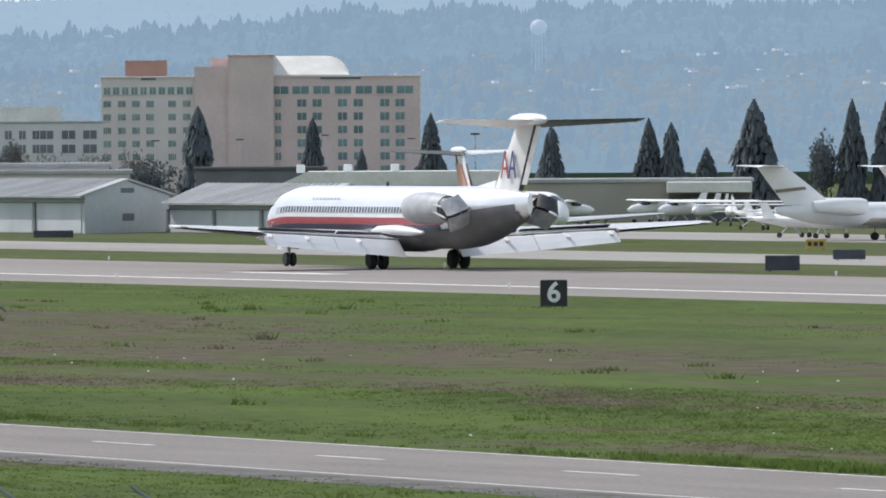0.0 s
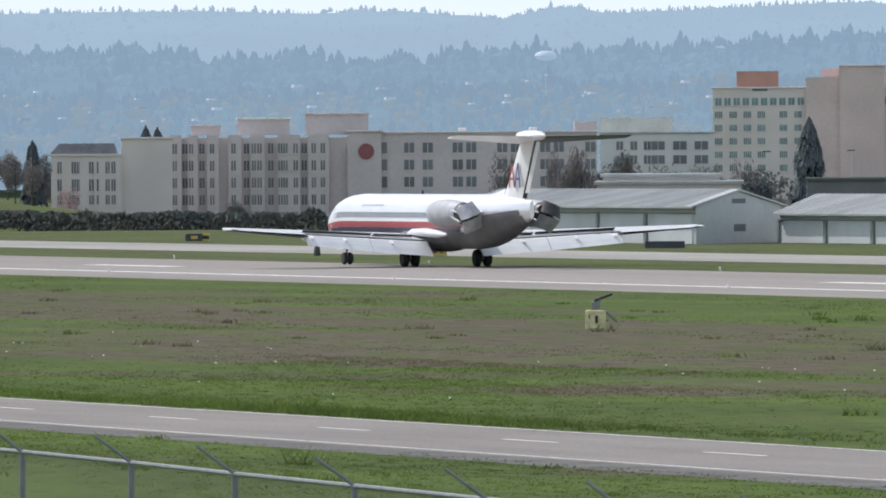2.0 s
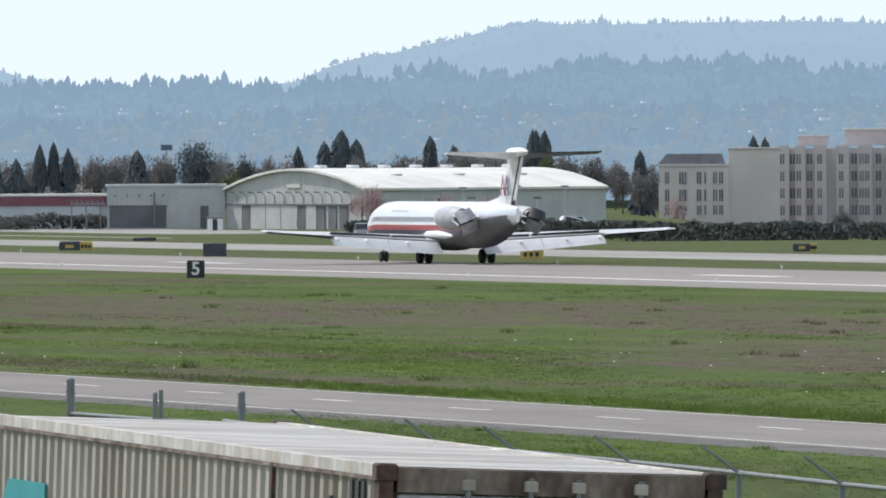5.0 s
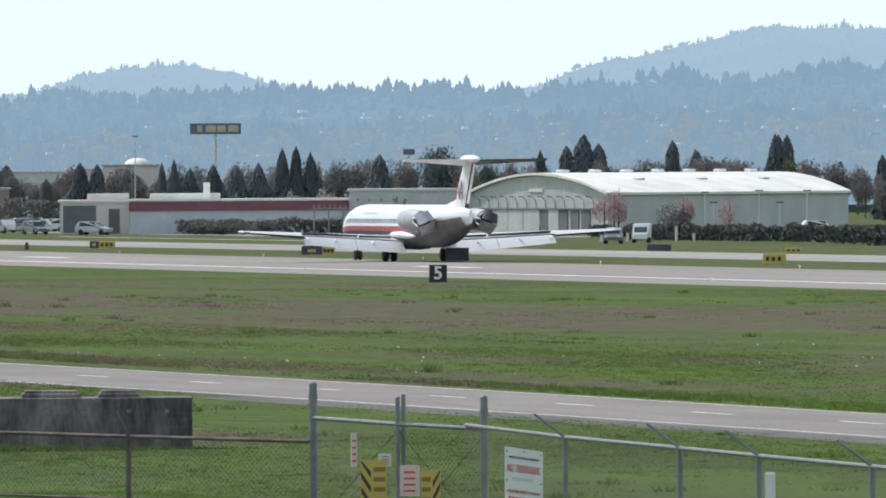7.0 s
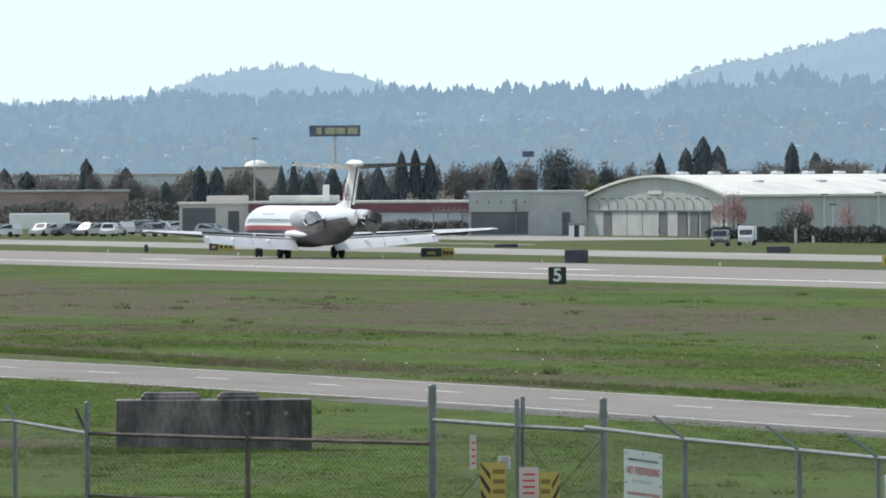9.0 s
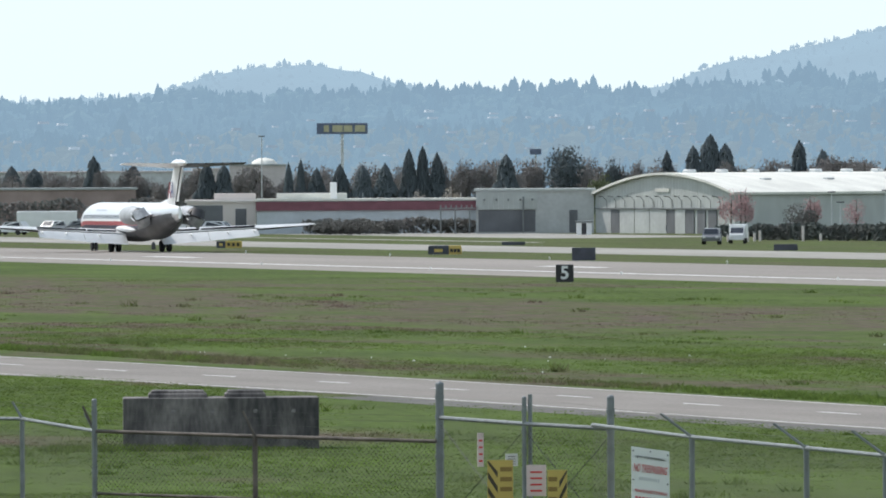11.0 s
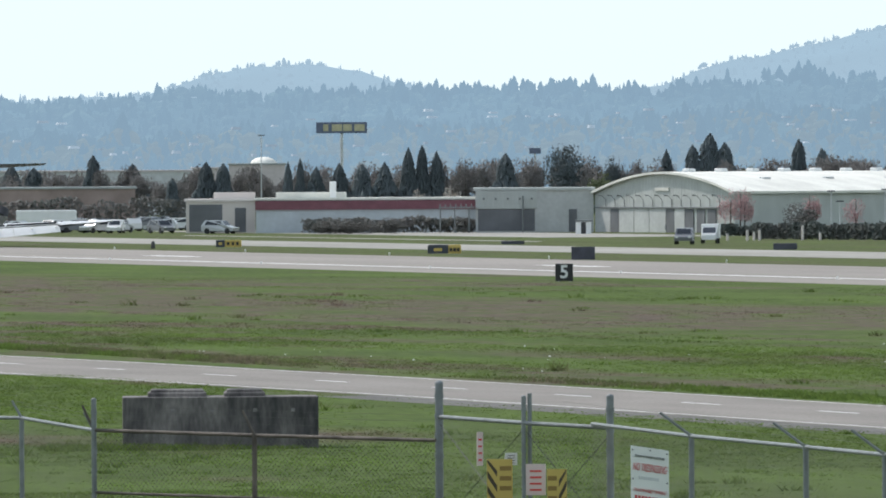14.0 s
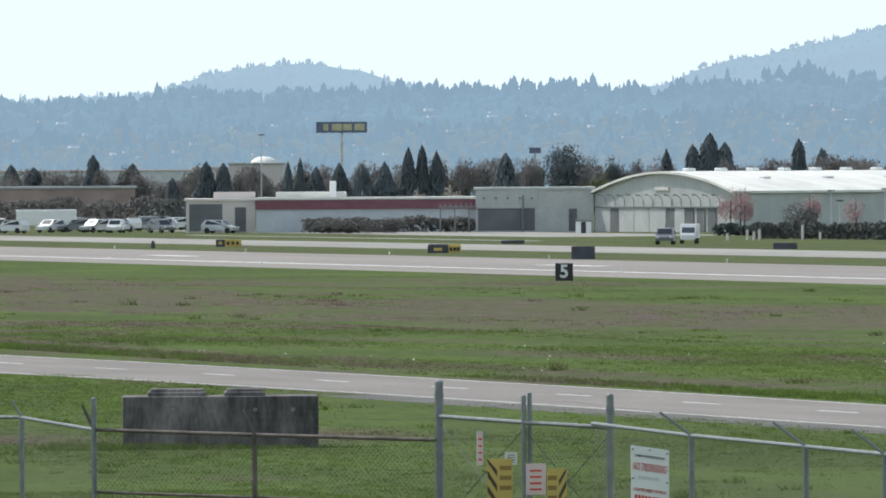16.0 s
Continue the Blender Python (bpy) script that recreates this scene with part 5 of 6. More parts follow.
sg = Front("pole_sign", (p0[0], p0[1]), (p1[0], p1[1]), "tall blue pole sign with yellow bars", "sign")
part("board", Geo().box(0, 0, p0[2], sg.w, 0.8, p1[2], 0.05), M["farblue"], sg.ob, "dark blue sign board")
part("pole", Geo().tube((sg.w / 2, 0.4, sg.base), (sg.w / 2, 0.4, p0[2]), 0.3, n=10), M["greywing"], sg.ob)
hgt = p1[2] - p0[2]
for k, (u, w) in enumerate(((0.14, 0.1), (0.31, 0.2), (0.53, 0.17), (0.75, 0.2))):
    part("yellow_bar", Geo().box(sg.w * u, -0.06, p0[2] + hgt * 0.2, sg.w * (u + w), -0.005, p1[2] - hgt * 0.2), M["faryellow"], sg.ob)
p0, p1 = (571.9, 2330.9, 11.00), (574.0, 2330.3, 12.06)
sg = Front("billboard", (p0[0], p0[1]), (p1[0], p1[1]), "small bright blue board above the trees", "sign")
part("board", Geo().box(0, 0, p0[2], sg.w, 0.4, p1[2]), M["farblue"], sg.ob)
part("pole", Geo().tube((sg.w / 2, 0.2, sg.base), (sg.w / 2, 0.2, p0[2]), 0.15), M["greywing"], sg.ob)

# lamp posts
for spot in ((386.8, 1428.6, 5.10), (392.9, 1426.9, 5.27), (398.3, 1425.4, 5.23), (390.4, 1438.0, 3.88), (397.9, 1435.9, 3.84), (504.6, 1412.6, 7.64), (514.1, 1409.2, 8.12), (523.7, 1405.6, 7.66), (442.3, 1169.1, 8.06), (495.2, 1415.9, 7.56), (442.3, 1169.1, 8.08), (391.8, 1756.8, 12.93)):
    foot = rise(spot[0], spot[1])
    lp = thing("lamp_post", pose(spot[0], spot[1], 0), "thin grey lamp post with a flat head", "lamp post", "lamp posts")
    part("pole", Geo().tube((0, 0, foot), (0, 0, spot[2]), 0.1, 0.06, 8), M["greywing"], lp)
    part("head", Geo().box(-0.45, -0.15, spot[2] - 0.04, 0.45, 0.15, spot[2] + 0.1, 0.03), M["dark"], lp)


# fuel cabinet before the hangar, and short utility posts by the hedge
fc = thing("fuel_cabinet", pose(373.3, 1494.0, 0, 0, 0, -bearing(373.3, 1494.0)), "white fuel cabinet with a dark slot and flat roof", "equipment")
part("body", Geo().box(-0.95, 0, 0, -0.3, 0.7, 1.45, 0.03).box(0.3, 0, 0, 0.95, 0.7, 1.45, 0.03), M["white"], fc)
part("pump", Geo().box(-0.29, 0.15, 0, 0.29, 0.6, 1.4, 0.03), M["dark"], fc, "dark pump between the panels")
part("roof", Geo().box(-1.05, -0.2, 1.46, 1.05, 0.9, 1.72, 0.05), M["lampgrey"], fc, "grey flat roof")
for deg_, h_ in ((14.68, 0.7), (14.77, 1.1), (14.8, 0.9), (14.825, 1.15), (15.02, 1.6), (15.1, 0.8)):
    b_ = radians(deg_)
    up_ = thing("utility_post", pose(1372 * math.sin(b_), 1372 * math.cos(b_), 0), "short pale utility post in the grass", "post", "utility posts")
    part("post", Geo().box(-0.12, -0.12, 0, 0.12, 0.12, h_, 0.03), M["cream"], up_)
    part("cap", Geo().box(-0.15, -0.15, h_, 0.15, 0.15, h_ + 0.1, 0.03), M["lampgrey"], up_)


# ---- airfield signs and lights ----
def text_mesh(body, size, material, bold=0.022):
    c = bpy.data.curves.new("text", "FONT")
    c.body, c.size, c.align_x, c.align_y, c.extrude = body, size, "CENTER", "CENTER", 0.004
    c.offset = size * bold
    ob = bpy.data.objects.new("text", c)
    me = bpy.data.meshes.new_from_object(ob)
    bpy.data.objects.remove(ob)
    me.materials.append(material)
    return me


def face_camera(x, y, turn=0):
    return -bearing(x, y) + turn


for digit, (x, y) in (("6", (204.4, 530.4)), ("5", (209.6, 844.4))):
    s = thing("distance_sign", pose(x, y, 0, 0, 0, 0), "black runway distance sign with white numeral " + digit, "sign", "distance signs")
    s.matrix_basis = pose(x, y, 0, 0, 0, face_camera(x, y))
    part("panel", Geo().box(-0.61, -0.12, 0.06, 0.61, 0.12, 1.26, 0.03), M["black"], s)
    for dx in (-0.4, 0.4):
        part("leg", Geo().tube((dx, 0, 0), (dx, 0, 0.1), 0.04), M["steel"], s)
    part("numeral", text_mesh(digit, 1.25, M["signwhite"]), None, s, m=pose(0, -0.13, 0.66, 90, 0, 0))


def field_sign(spot, w, h, dark_part, label, group, angle=0):
    x, y = spot
    s = thing("taxiway_sign", pose(x, y, 0, 0, 0, face_camera(x, y, angle)), label, "sign", group)
    if dark_part < 1:
        part("yellow_panel", Geo().box(-w / 2 + w * dark_part, -0.12, 0.1, w / 2, 0.12, 0.1 + h, 0.03), M["yellow"], s)
        for k in range(3):
            u = -w / 2 + w * dark_part + w * (1 - dark_part) * (0.2 + 0.28 * k)
            part("mark", Geo().box(u - 0.13, -0.14, 0.1 + h * 0.28, u + 0.13, -0.122, 0.1 + h * 0.72), M["black"], s)
    if dark_part > 0:
        part("black_panel", Geo().box(-w / 2, -0.14, 0.1, -w / 2 + w * dark_part, 0.14, 0.1 + h, 0.03), M["signback"], s)
        if dark_part < 1:
            part("mark", Geo().box(-w / 2 + w * dark_part * 0.3, -0.16, 0.1 + h * 0.3, -w / 2 + w * dark_part * 0.7, -0.142, 0.1 + h * 0.7), M["yellow"], s)
    for dx in (-w * 0.35, w * 0.35):
        part("leg", Geo().tube((dx, 0, 0), (dx, 0, 0.12), 0.04), M["steel"], s)


BK = "dark back of a low taxiway sign"
YL = "yellow taxiway sign with dark unreadable marks"
for spot, w, h in (((318.3, 934.3), 3.1, 0.55), ((268.5, 660.9), 1.95, 0.85), ((296.0, 717.7), 2.0, 0.6), ((317.2, 873.6), 1.7, 0.55), ((308.4, 1155.8), 2.2, 0.6), ((260.6, 1043.1), 2.0, 1.1), ((310.2, 1271.6), 2.4, 0.35), ((309.8, 1160.8), 2.2, 0.45), ((317.4, 1058.3), 2.0, 0.55)):
    field_sign(spot, w, h, 1.0, BK, "dark sign backs")
for spot, w, h, d in (((322.5, 787.8), 1.4, 0.65, 0.0), ((285.9, 893.8), 2.6, 0.7, 0.36), ((274.3, 991.6), 1.9, 0.8, 0.0), ((284.4, 889.1), 2.6, 0.8, 0.3), ((311.2, 1118.3), 1.6, 0.4, 0.0), ((270.3, 1134.7), 3.1, 0.7, 0.62), ((272.6, 985.6), 1.7, 0.75, 0.0), ((315.4, 1051.3), 2.0, 0.65, 0.7), ((276.9, 1257.0), 2.6, 0.7, 0.35), ((275.1, 1154.8), 3.0, 0.7, 0.62), ((282.3, 882.1), 2.6, 0.75, 0.35), ((317.0, 829.6), 1.9, 0.7, 0.0), ((412.3, 1329.7), 1.2, 0.4, 0.0)):
    field_sign(spot, w, h, d, YL, "yellow taxiway signs")
for spot in ((279.8, 901.8), (279.8, 901.6), (311.6, 843.2), (268.9, 1256.4)):
    s = solid("marker_post", Geo().loft([[(r * math.cos(2 * math.pi * j / 10), r * math.sin(2 * math.pi * j / 10), z) for j in range(10)] for z, r in ((0, 0.2), (0.1, 0.24), (0.55, 0.2), (0.75, 0.12))]), M["dark"], pose(spot[0], spot[1], 0), "short dark runway marker post", "marker", "marker posts")
lightg = Geo().tube((0, 0, 0), (0, 0, 0.14), 0.05, 0.04, 8).dome((0, 0, 0.14), 0.09, 0.09, 0.12, 8, 3)
lm = lightg.mesh("runway_light", M["signwhite"])
for k in range(16):
    solid("runway_light", lm, None, pose(229.2, 540 + 61 * k, 0), "small white runway edge light", "light", "runway edge lights")
    solid("runway_light", lm, None, pose(264.0, 520 + 61 * k, 0), "small white runway edge light", "light", "runway edge lights")
# slope lamp housing: pale yellow box with an arm
x, y = (173.6, 518.9)
yb = thing("approach_light_box", pose(x, y, 0, 0, 0, face_camera(x, y)), "pale yellow concrete box with a tilted light arm", "equipment")
part("box", Geo().box(-0.44, -0.4, 0, 0.44, 0.4, 0.78, 0.04), M["paleyellow"], yb)
part("mark", Geo().box(-0.02, -0.42, 0.22, 0.1, -0.402, 0.55).box(-0.3, -0.42, 0.42, -0.25, -0.402, 0.6), M["black"], yb)
part("post", Geo().box(-0.16, -0.1, 0.78, 0.2, 0.1, 1.15, 0.03), M["steel"], yb)
part("arm", Geo().tube((-0.05, 0, 1.2), (0.72, 0, 1.48), 0.07, 0.06), M["dark"], yb)
part("brace", Geo().tube((0.3, 0, 0.85), (0.95, 0, 0.25), 0.05).tube((0.1, 0, 0.9), (0.2, 0, 1.3), 0.06), M["steel"], yb)


# ---- other aircraft ----
M["mutedblue"] = mat("muted_blue_lettering", (0.2, 0.25, 0.4), 0.5, vary=0.15)
LIV2 = [(M["mutedblue"], -24, 6, -3.0, 6.5, "plain blue lettering bar"), (M["mutedblue"], -30, 20, -14.5, -10.5, "muted blue tail band")]
other, other_fin = airliner("jet_airliner", pose(*(329.1, 864.5, -0.10)[:2], 0, 0, 0, 172) @ Matrix.Diagonal((0.78, 0.78, 0.78, 1)), "white regional jet with an orange tail panel", "", M["white"], M["white"], LIV2, False)
for side in (-1, 1):
    part("tail_panel", Geo().prism([(-13.4, 5.2), (-16.7, 5.2), (-18.4, 7.4), (-16.0, 7.4)], "x", side * 0.3 - 0.01, side * 0.3 + 0.01), M["orange"], other_fin, "orange tail panel")


def business_jet(m, label, s=1.0):
    j = thing("business_jet", m, label, "airplane", "parked business jets")
    hull = [(12.0, 2.0, 0.08), (11.4, 2.02, 0.45), (10.0, 2.15, 0.85), (7.5, 2.25, 1.15), (-4.0, 2.25, 1.18), (-8.0, 2.4, 0.9), (-11.5, 2.75, 0.3)]
    part("fuselage", Geo().loft([[(r * math.cos(2 * math.pi * k / 20), y, z + r * math.sin(2 * math.pi * k / 20)) for k in range(20)] for y, z, r in hull]), M["white"], j, smooth=True)
    part("fin", upright_foil((-6.0, -10.6, 3.2), (-10.4, -13.2, 6.6), 0.4, 0.28), M["white"], j, smooth=True)
    part("fin_stripe", Geo().prism([(-8.6, 4.6), (-11.4, 4.3), (-11.5, 4.6), (-8.8, 4.85)], "x", -0.24, 0.24), M["tan"], j, "thin dark tail stripe")
    for side in (1, -1):
        part("tailplane", foil((0, -10.6, -13.0, 6.62), (side * 4.6, -12.6, -13.9, 6.75), 0.28, 0.1), M["white"], j, smooth=True)
        part("wing", foil((side * 0.8, 3.0, -3.6, 1.45), (side * 11.5, -4.6, -6.2, 2.1), 0.6, 0.16), M["white"], j, smooth=True)
        part("engine", Geo().loft([[(side * 2.0 + r * math.cos(2 * math.pi * k / 16), y, 3.05 + r * math.sin(2 * math.pi * k / 16)) for k in range(16)] for y, r in ((-3.6, 0.62), (-4.2, 0.76), (-6.2, 0.78), (-8.6, 0.5))]), M["white"], j, smooth=True)
        part("gear", Geo().tube((side * 2.1, -1.5, 0.35), (side * 2.1, -1.5, 1.5), 0.09), M["greywing"], j)
        part("wheel", Geo().tube((side * 2.1 - 0.2, -1.5, 0.36), (side * 2.1 + 0.2, -1.5, 0.36), 0.36, n=14), M["rubber"], j)
        for k in range(5):
            part("window", Geo().dome((side * 1.13, 5.5 - 1.5 * k, 2.6), 0.06, 0.3, 0.22, 10, 5, True), M["glassdark"], j)
    part("nose_gear", Geo().tube((0, 9, 0.3), (0, 9, 1.5), 0.07).tube((-0.15, 9, 0.28), (0.15, 9, 0.28), 0.28, n=12), M["rubber"], j)


s1 = (357.9, 858.4, -0.19)
business_jet(pose(s1[0], s1[1], 0, 0, 0, face_camera(s1[0], s1[1], -72)) @ Matrix.Diagonal((0.82, 0.82, 0.82, 1)), "white parked business jet with a striped T-tail")
s2 = (377.4, 882.7, -0.28)
business_jet(pose(s2[0], s2[1], 0, 0, 0, face_camera(s2[0], s2[1], -72)) @ Matrix.Diagonal((0.8, 0.8, 0.8, 1)), "white parked business jet behind another")


def light_plane(x, y, angle):
    j = thing("light_aircraft", pose(x, y, 0, 0, 0, angle), "small white propeller plane parked on the apron", "airplane", "parked light aircraft")
    part("fuselage", Geo().loft([[(rx * math.cos(2 * math.pi * k / 12), yy, z + rz * math.sin(2 * math.pi * k / 12)) for k in range(12)] for yy, z, rx, rz in ((2.6, 1.2, 0.12, 0.12), (2.2, 1.2, 0.4, 0.42), (1.0, 1.3, 0.55, 0.6), (-0.6, 1.4, 0.55, 0.62), (-2.5, 1.35, 0.28, 0.3), (-4.6, 1.45, 0.08, 0.12))]), M["white"], j, smooth=True)
    part("wing", foil((-5.3, 0.9, -0.5, 2.05), (5.3, 0.9, -0.5, 2.05), 0.2, 0.2), M["white"], j)
    part("tailplane", foil((-1.7, -3.9, -4.7, 1.5), (1.7, -3.9, -4.7, 1.5), 0.08, 0.08), M["white"], j)
    part("fin", upright_foil((-3.6, -4.7, 1.4), (-4.4, -5.0, 2.7), 0.1, 0.07), M["white"], j)
    part("windscreen", Geo().dome((0, 0.9, 1.62), 0.5, 0.7, 0.38, 12, 4), M["glassdark"], j)
    part("gear", Geo().tube((-1.2, 0, 0.2), (0, 0, 1.0), 0.05).tube((1.2, 0, 0.2), (0, 0, 1.0), 0.05).tube((0, 2, 0.2), (0, 2, 1.0), 0.04), M["greywing"], j)
    for wx, wy in ((-1.2, 0), (1.2, 0), (0, 2)):
        part("wheel", Geo().tube((wx - 0.08, wy, 0.2), (wx + 0.08, wy, 0.2), 0.2, n=12), M["rubber"], j)


for k, spot in enumerate(((414.8, 1051.1, -0.24), (413.2, 1041.0, -0.18), (411.6, 1030.9, -0.23), (406.2, 1011.5, -0.24), (389.3, 964.4, -0.13), (361.9, 889.1, -0.19), (360.3, 879.0, -0.25), (403.7, 1044.7, -0.13))):
    light_plane(spot[0], spot[1], face_camera(spot[0], spot[1], 110 + 23 * k))


# ---- vehicles ----
def car(name, m, label, paint, kind="car", group=""):
    c = thing(name, m, label, "car" if kind == "car" else "truck", group)
    if kind == "truck":
        part("cargo_box", Geo().box(-1.15, -5.0, 0.7, 1.15, -1.2, 2.55, 0.08), M["white"], c, "white cargo box")
        part("cab", Geo().loft([[(x, -1.1, 0.5), (-x, -1.1, 0.5), (-x, -1.1, 2.1), (x, -1.1, 2.1)] for x in (0.98,)] + [[(0.98, 0.2, 0.5), (-0.98, 0.2, 0.5), (-0.98, 0.0, 2.1), (0.98, 0.0, 2.1)], [(0.95, 1.5, 0.5), (-0.95, 1.5, 0.5), (-0.9, 1.4, 1.15), (0.9, 1.4, 1.15)]]), paint, c)
        part("windscreen", Geo().add([(-0.84, 0.08, 2.09), (0.84, 0.08, 2.09), (0.84, 1.1, 1.4), (-0.84, 1.1, 1.4)], [(0, 1, 2, 3)]), M["glassdark"], c)
        fy = 1.52
        ws = ((-0.95, 0.7), (0.95, 0.7), (-0.95, -3.6), (0.95, -3.6))
    else:
        prof = [(-2.2, 0.35), (2.2, 0.35), (2.25, 0.75), (1.2, 1.0), (0.55, 1.65), (-1.7, 1.7), (-2.2, 1.05)]
        part("body", Geo().loft([[(x * (0.86 if z > 1.2 else 1), y, z) for y, z in prof] for x in (-0.92, 0.92)]), paint, c)
        part("windscreen", Geo().add([(-0.72, 1.14, 1.08), (0.72, 1.14, 1.08), (0.68, 0.62, 1.62), (-0.68, 0.62, 1.62)], [(0, 1, 2, 3)]), M["glassdark"], c)
        for sx in (-1, 1):
            part("side_window", Geo().add([(sx * 0.9, 0.75, 1.1), (sx * 0.9, -1.7, 1.1), (sx * 0.81, -1.55, 1.58), (sx * 0.81, 0.45, 1.58)], [(0, 1, 2, 3)]), M["glassdark"], c)
        fy = 2.24
        ws = ((-0.8, 1.4), (0.8, 1.4), (-0.8, -1.4), (0.8, -1.4))
    for sx in (-0.68, 0.68):
        part("headlight", Geo().box(sx - 0.15, fy, 0.66, sx + 0.15, fy + 0.05, 0.86, 0.02), M["signwhite"], c)
    for wx, wy in ws:
        part("wheel", Geo().tube((wx - 0.13, wy, 0.36), (wx + 0.13, wy, 0.36), 0.36, n=14), M["rubber"], c)
    return c


M["carwhite"] = mat("car_white", (0.7, 0.7, 0.7), 0.3, vary=0.03)
M["cardark"] = mat("car_dark", (0.16, 0.165, 0.18), 0.3, vary=0.05)
M["carsilver"] = mat("car_silver", (0.45, 0.46, 0.48), 0.3, 0.4, vary=0.05)
SUV_ROWS = [(0.0, (361.0, 1295.7, 25.26)), (5.0, (339.5, 1294.2, 25.82)), (7.5, (338.9, 1288.2, 25.73)), (9.0, (336.5, 1284.7, 25.83)), (11.5, (332.0, 1275.5, 25.43)), (12.5, (330.1, 1271.9, 25.36)), (14.5, (326.2, 1264.6, 25.22)), (16.0, (323.3, 1259.2, 25.11))]
VAN_ROWS = [(0.0, (345.1, 1307.2, 24.97)), (3.5, (346.7, 1304.7, 24.93)), (7.5, (344.9, 1301.0, 25.91)), (9.0, (342.2, 1295.6, 25.98)), (11.5, (337.6, 1286.5, 25.58)), (12.5, (335.7, 1282.8, 25.51)), (14.5, (331.7, 1275.6, 25.36)), (16.0, (328.6, 1270.2, 25.26))]
suv = car("suv", pose(*SUV_ROWS[0][1][:2], 0, 0, 0, 165), "dark grey service SUV on the grass track", M["cardark"])
van = car("box_truck", pose(*VAN_ROWS[0][1][:2], 0, 0, 0, 165), "white service truck with a square cargo box", M["carwhite"], "truck")
van.scale = (0.8, 0.8, 0.8)
for k, spot in enumerate(((321.3, 1587.8, 0.87), (333.5, 1605.7, 0.88), (334.0, 1595.4, 0.91), (334.4, 1585.1, 0.79), (338.0, 1574.1, 0.95), (341.0, 1553.0, 0.84), (405.1, 1444.3, 0.11), (390.0, 1510.5, 0.20), (417.2, 1430.4, -0.53), (391.8, 1344.1, 0.15), (366.6, 1711.2, 2.32), (363.0, 1701.7, 1.97), *[(math.sin(radians(11.62 + 0.062 * q)) * (1640 + 17 * (q * 7 % 5)), math.cos(radians(11.62 + 0.062 * q)) * (1640 + 17 * (q * 7 % 5)), 0.0) for q in range(10)])):
    car("car", pose(spot[0], spot[1], rise(spot[0], spot[1]), 0, 0, face_camera(spot[0], spot[1], 60 + 37 * k)), ("white parked car beyond the runway", "dark parked car beyond the runway", "silver parked car beyond the runway")[k % 3], (M["carwhite"], M["cardark"], M["carsilver"])[k % 3], group="parked cars")
bus = Front("parked_trailer", (327.9, 1617.1, 0.74), (335.6, 1615.5, 0.70), "long white parked trailer in the car park", "trailer")
part("body", Geo().box(0, 0, 0.9, bus.w, 2.5, 2.93, 0.1), M["white"], bus.ob)
for k in range(4):
    part("wheel", Geo().tube((1 + (k % 2) * (bus.w - 2), (k // 2) * 2.2, 0.45), (1 + (k % 2) * (bus.w - 2), 0.25 + (k // 2) * 2.2, 0.45), 0.45, n=14), M["rubber"], bus.ob)



# ---- fence, gate and signs on the near terrace ----
LOW = 1.4      # height of the near terrace
M["wire"] = mat("fence_wire", (0.13, 0.135, 0.105), 0.6, 0.3, vary=0.1)
M["rusty"] = mat("rusty_steel", (0.12, 0.10, 0.085), 0.7, 0.3, scale=3.0, vary=0.35)


def mesh_panel(parent, a, b, z0, z1, pitch=0.095, wire=0.0046):
    """Chain-link fabric between two posts: two families of slanting wires."""
    ax, ay = a
    L = math.hypot(b[0] - ax, b[1] - ay)
    ux, uy = (b[0] - ax) / L, (b[1] - ay) / L
    H = z1 - z0
    g = Geo()
    n = int((L + H) / pitch)
    for fam in (1, -1):
        for k in range(n):
            s = -H + k * pitch
            u0, u1, w0, w1 = s, s + H, 0.0, H
            if u0 < 0:
                w0, u0 = -s, 0.0
            if u1 > L:
                w1, u1 = H - (s + H - L), L
            if u1 - u0 < 0.02:
                continue
            if fam < 0:
                w0, w1 = H - w0, H - w1
            p = lambda u, w, o: (ax + ux * (u + o), ay + uy * (u + o), z0 + w)
            g.add([p(u0, w0, -wire), p(u0, w0, wire), p(u1, w1, wire), p(u1, w1, -wire)], [(0, 1, 2, 3)])
    me = mesh_from("chain_link", g.v, g.f, M["wire"])
    ob = new("chain_link", me)
    ob.parent = parent
    return tagged(ob, "galvanised chain-link wire mesh", kind="stuff")


def fence_run(name, pts, label, arm=(-0.2, 0.45, 0.5), rust=False, skip_first=False, top=None, arms=True):
    """Posts at the given tops (x, y, rail height), with rails, wire mesh and slanting arms for barbed wire."""
    f = thing(name, Matrix(), label, "fence", "perimeter fence")
    st = M["rusty"] if rust else M["steel"]
    for i, (x, y, z) in enumerate(pts):
        if not (skip_first and i == 0):
            part("post", Geo().tube((x, y, LOW - 0.1), (x, y, z + 0.04), 0.045, n=10), st, f)
            if arms:
                part("barb_arm", Geo().tube((x, y, z), (x + arm[0], y + arm[1], z + arm[2]), 0.025, 0.02, 6), st, f)
        if i:
            x0, y0, z0 = pts[i - 1]
            part("top_rail", Geo().tube((x0, y0, z0), (x, y, z), 0.032, n=8), st, f)
            part("bottom_rail", Geo().tube((x0, y0, z0 - 1.05), (x, y, z - 1.05), 0.025, n=8), st, f) if rust else None
            mesh_panel(f, (x0, y0), (x, y), LOW + 0.05, (z0 + z) / 2 - 0.03)
            if arms:
                for k in (0.45, 0.75, 1.0):
                    part("barbed_wire", Geo().tube((x0 + arm[0] * k, y0 + arm[1] * k, z0 + arm[2] * k), (x + arm[0] * k, y + arm[1] * k, z + arm[2] * k), 0.0022, n=4), M["wire"], f)
    return f


gate_r = (49.9, 199.2)
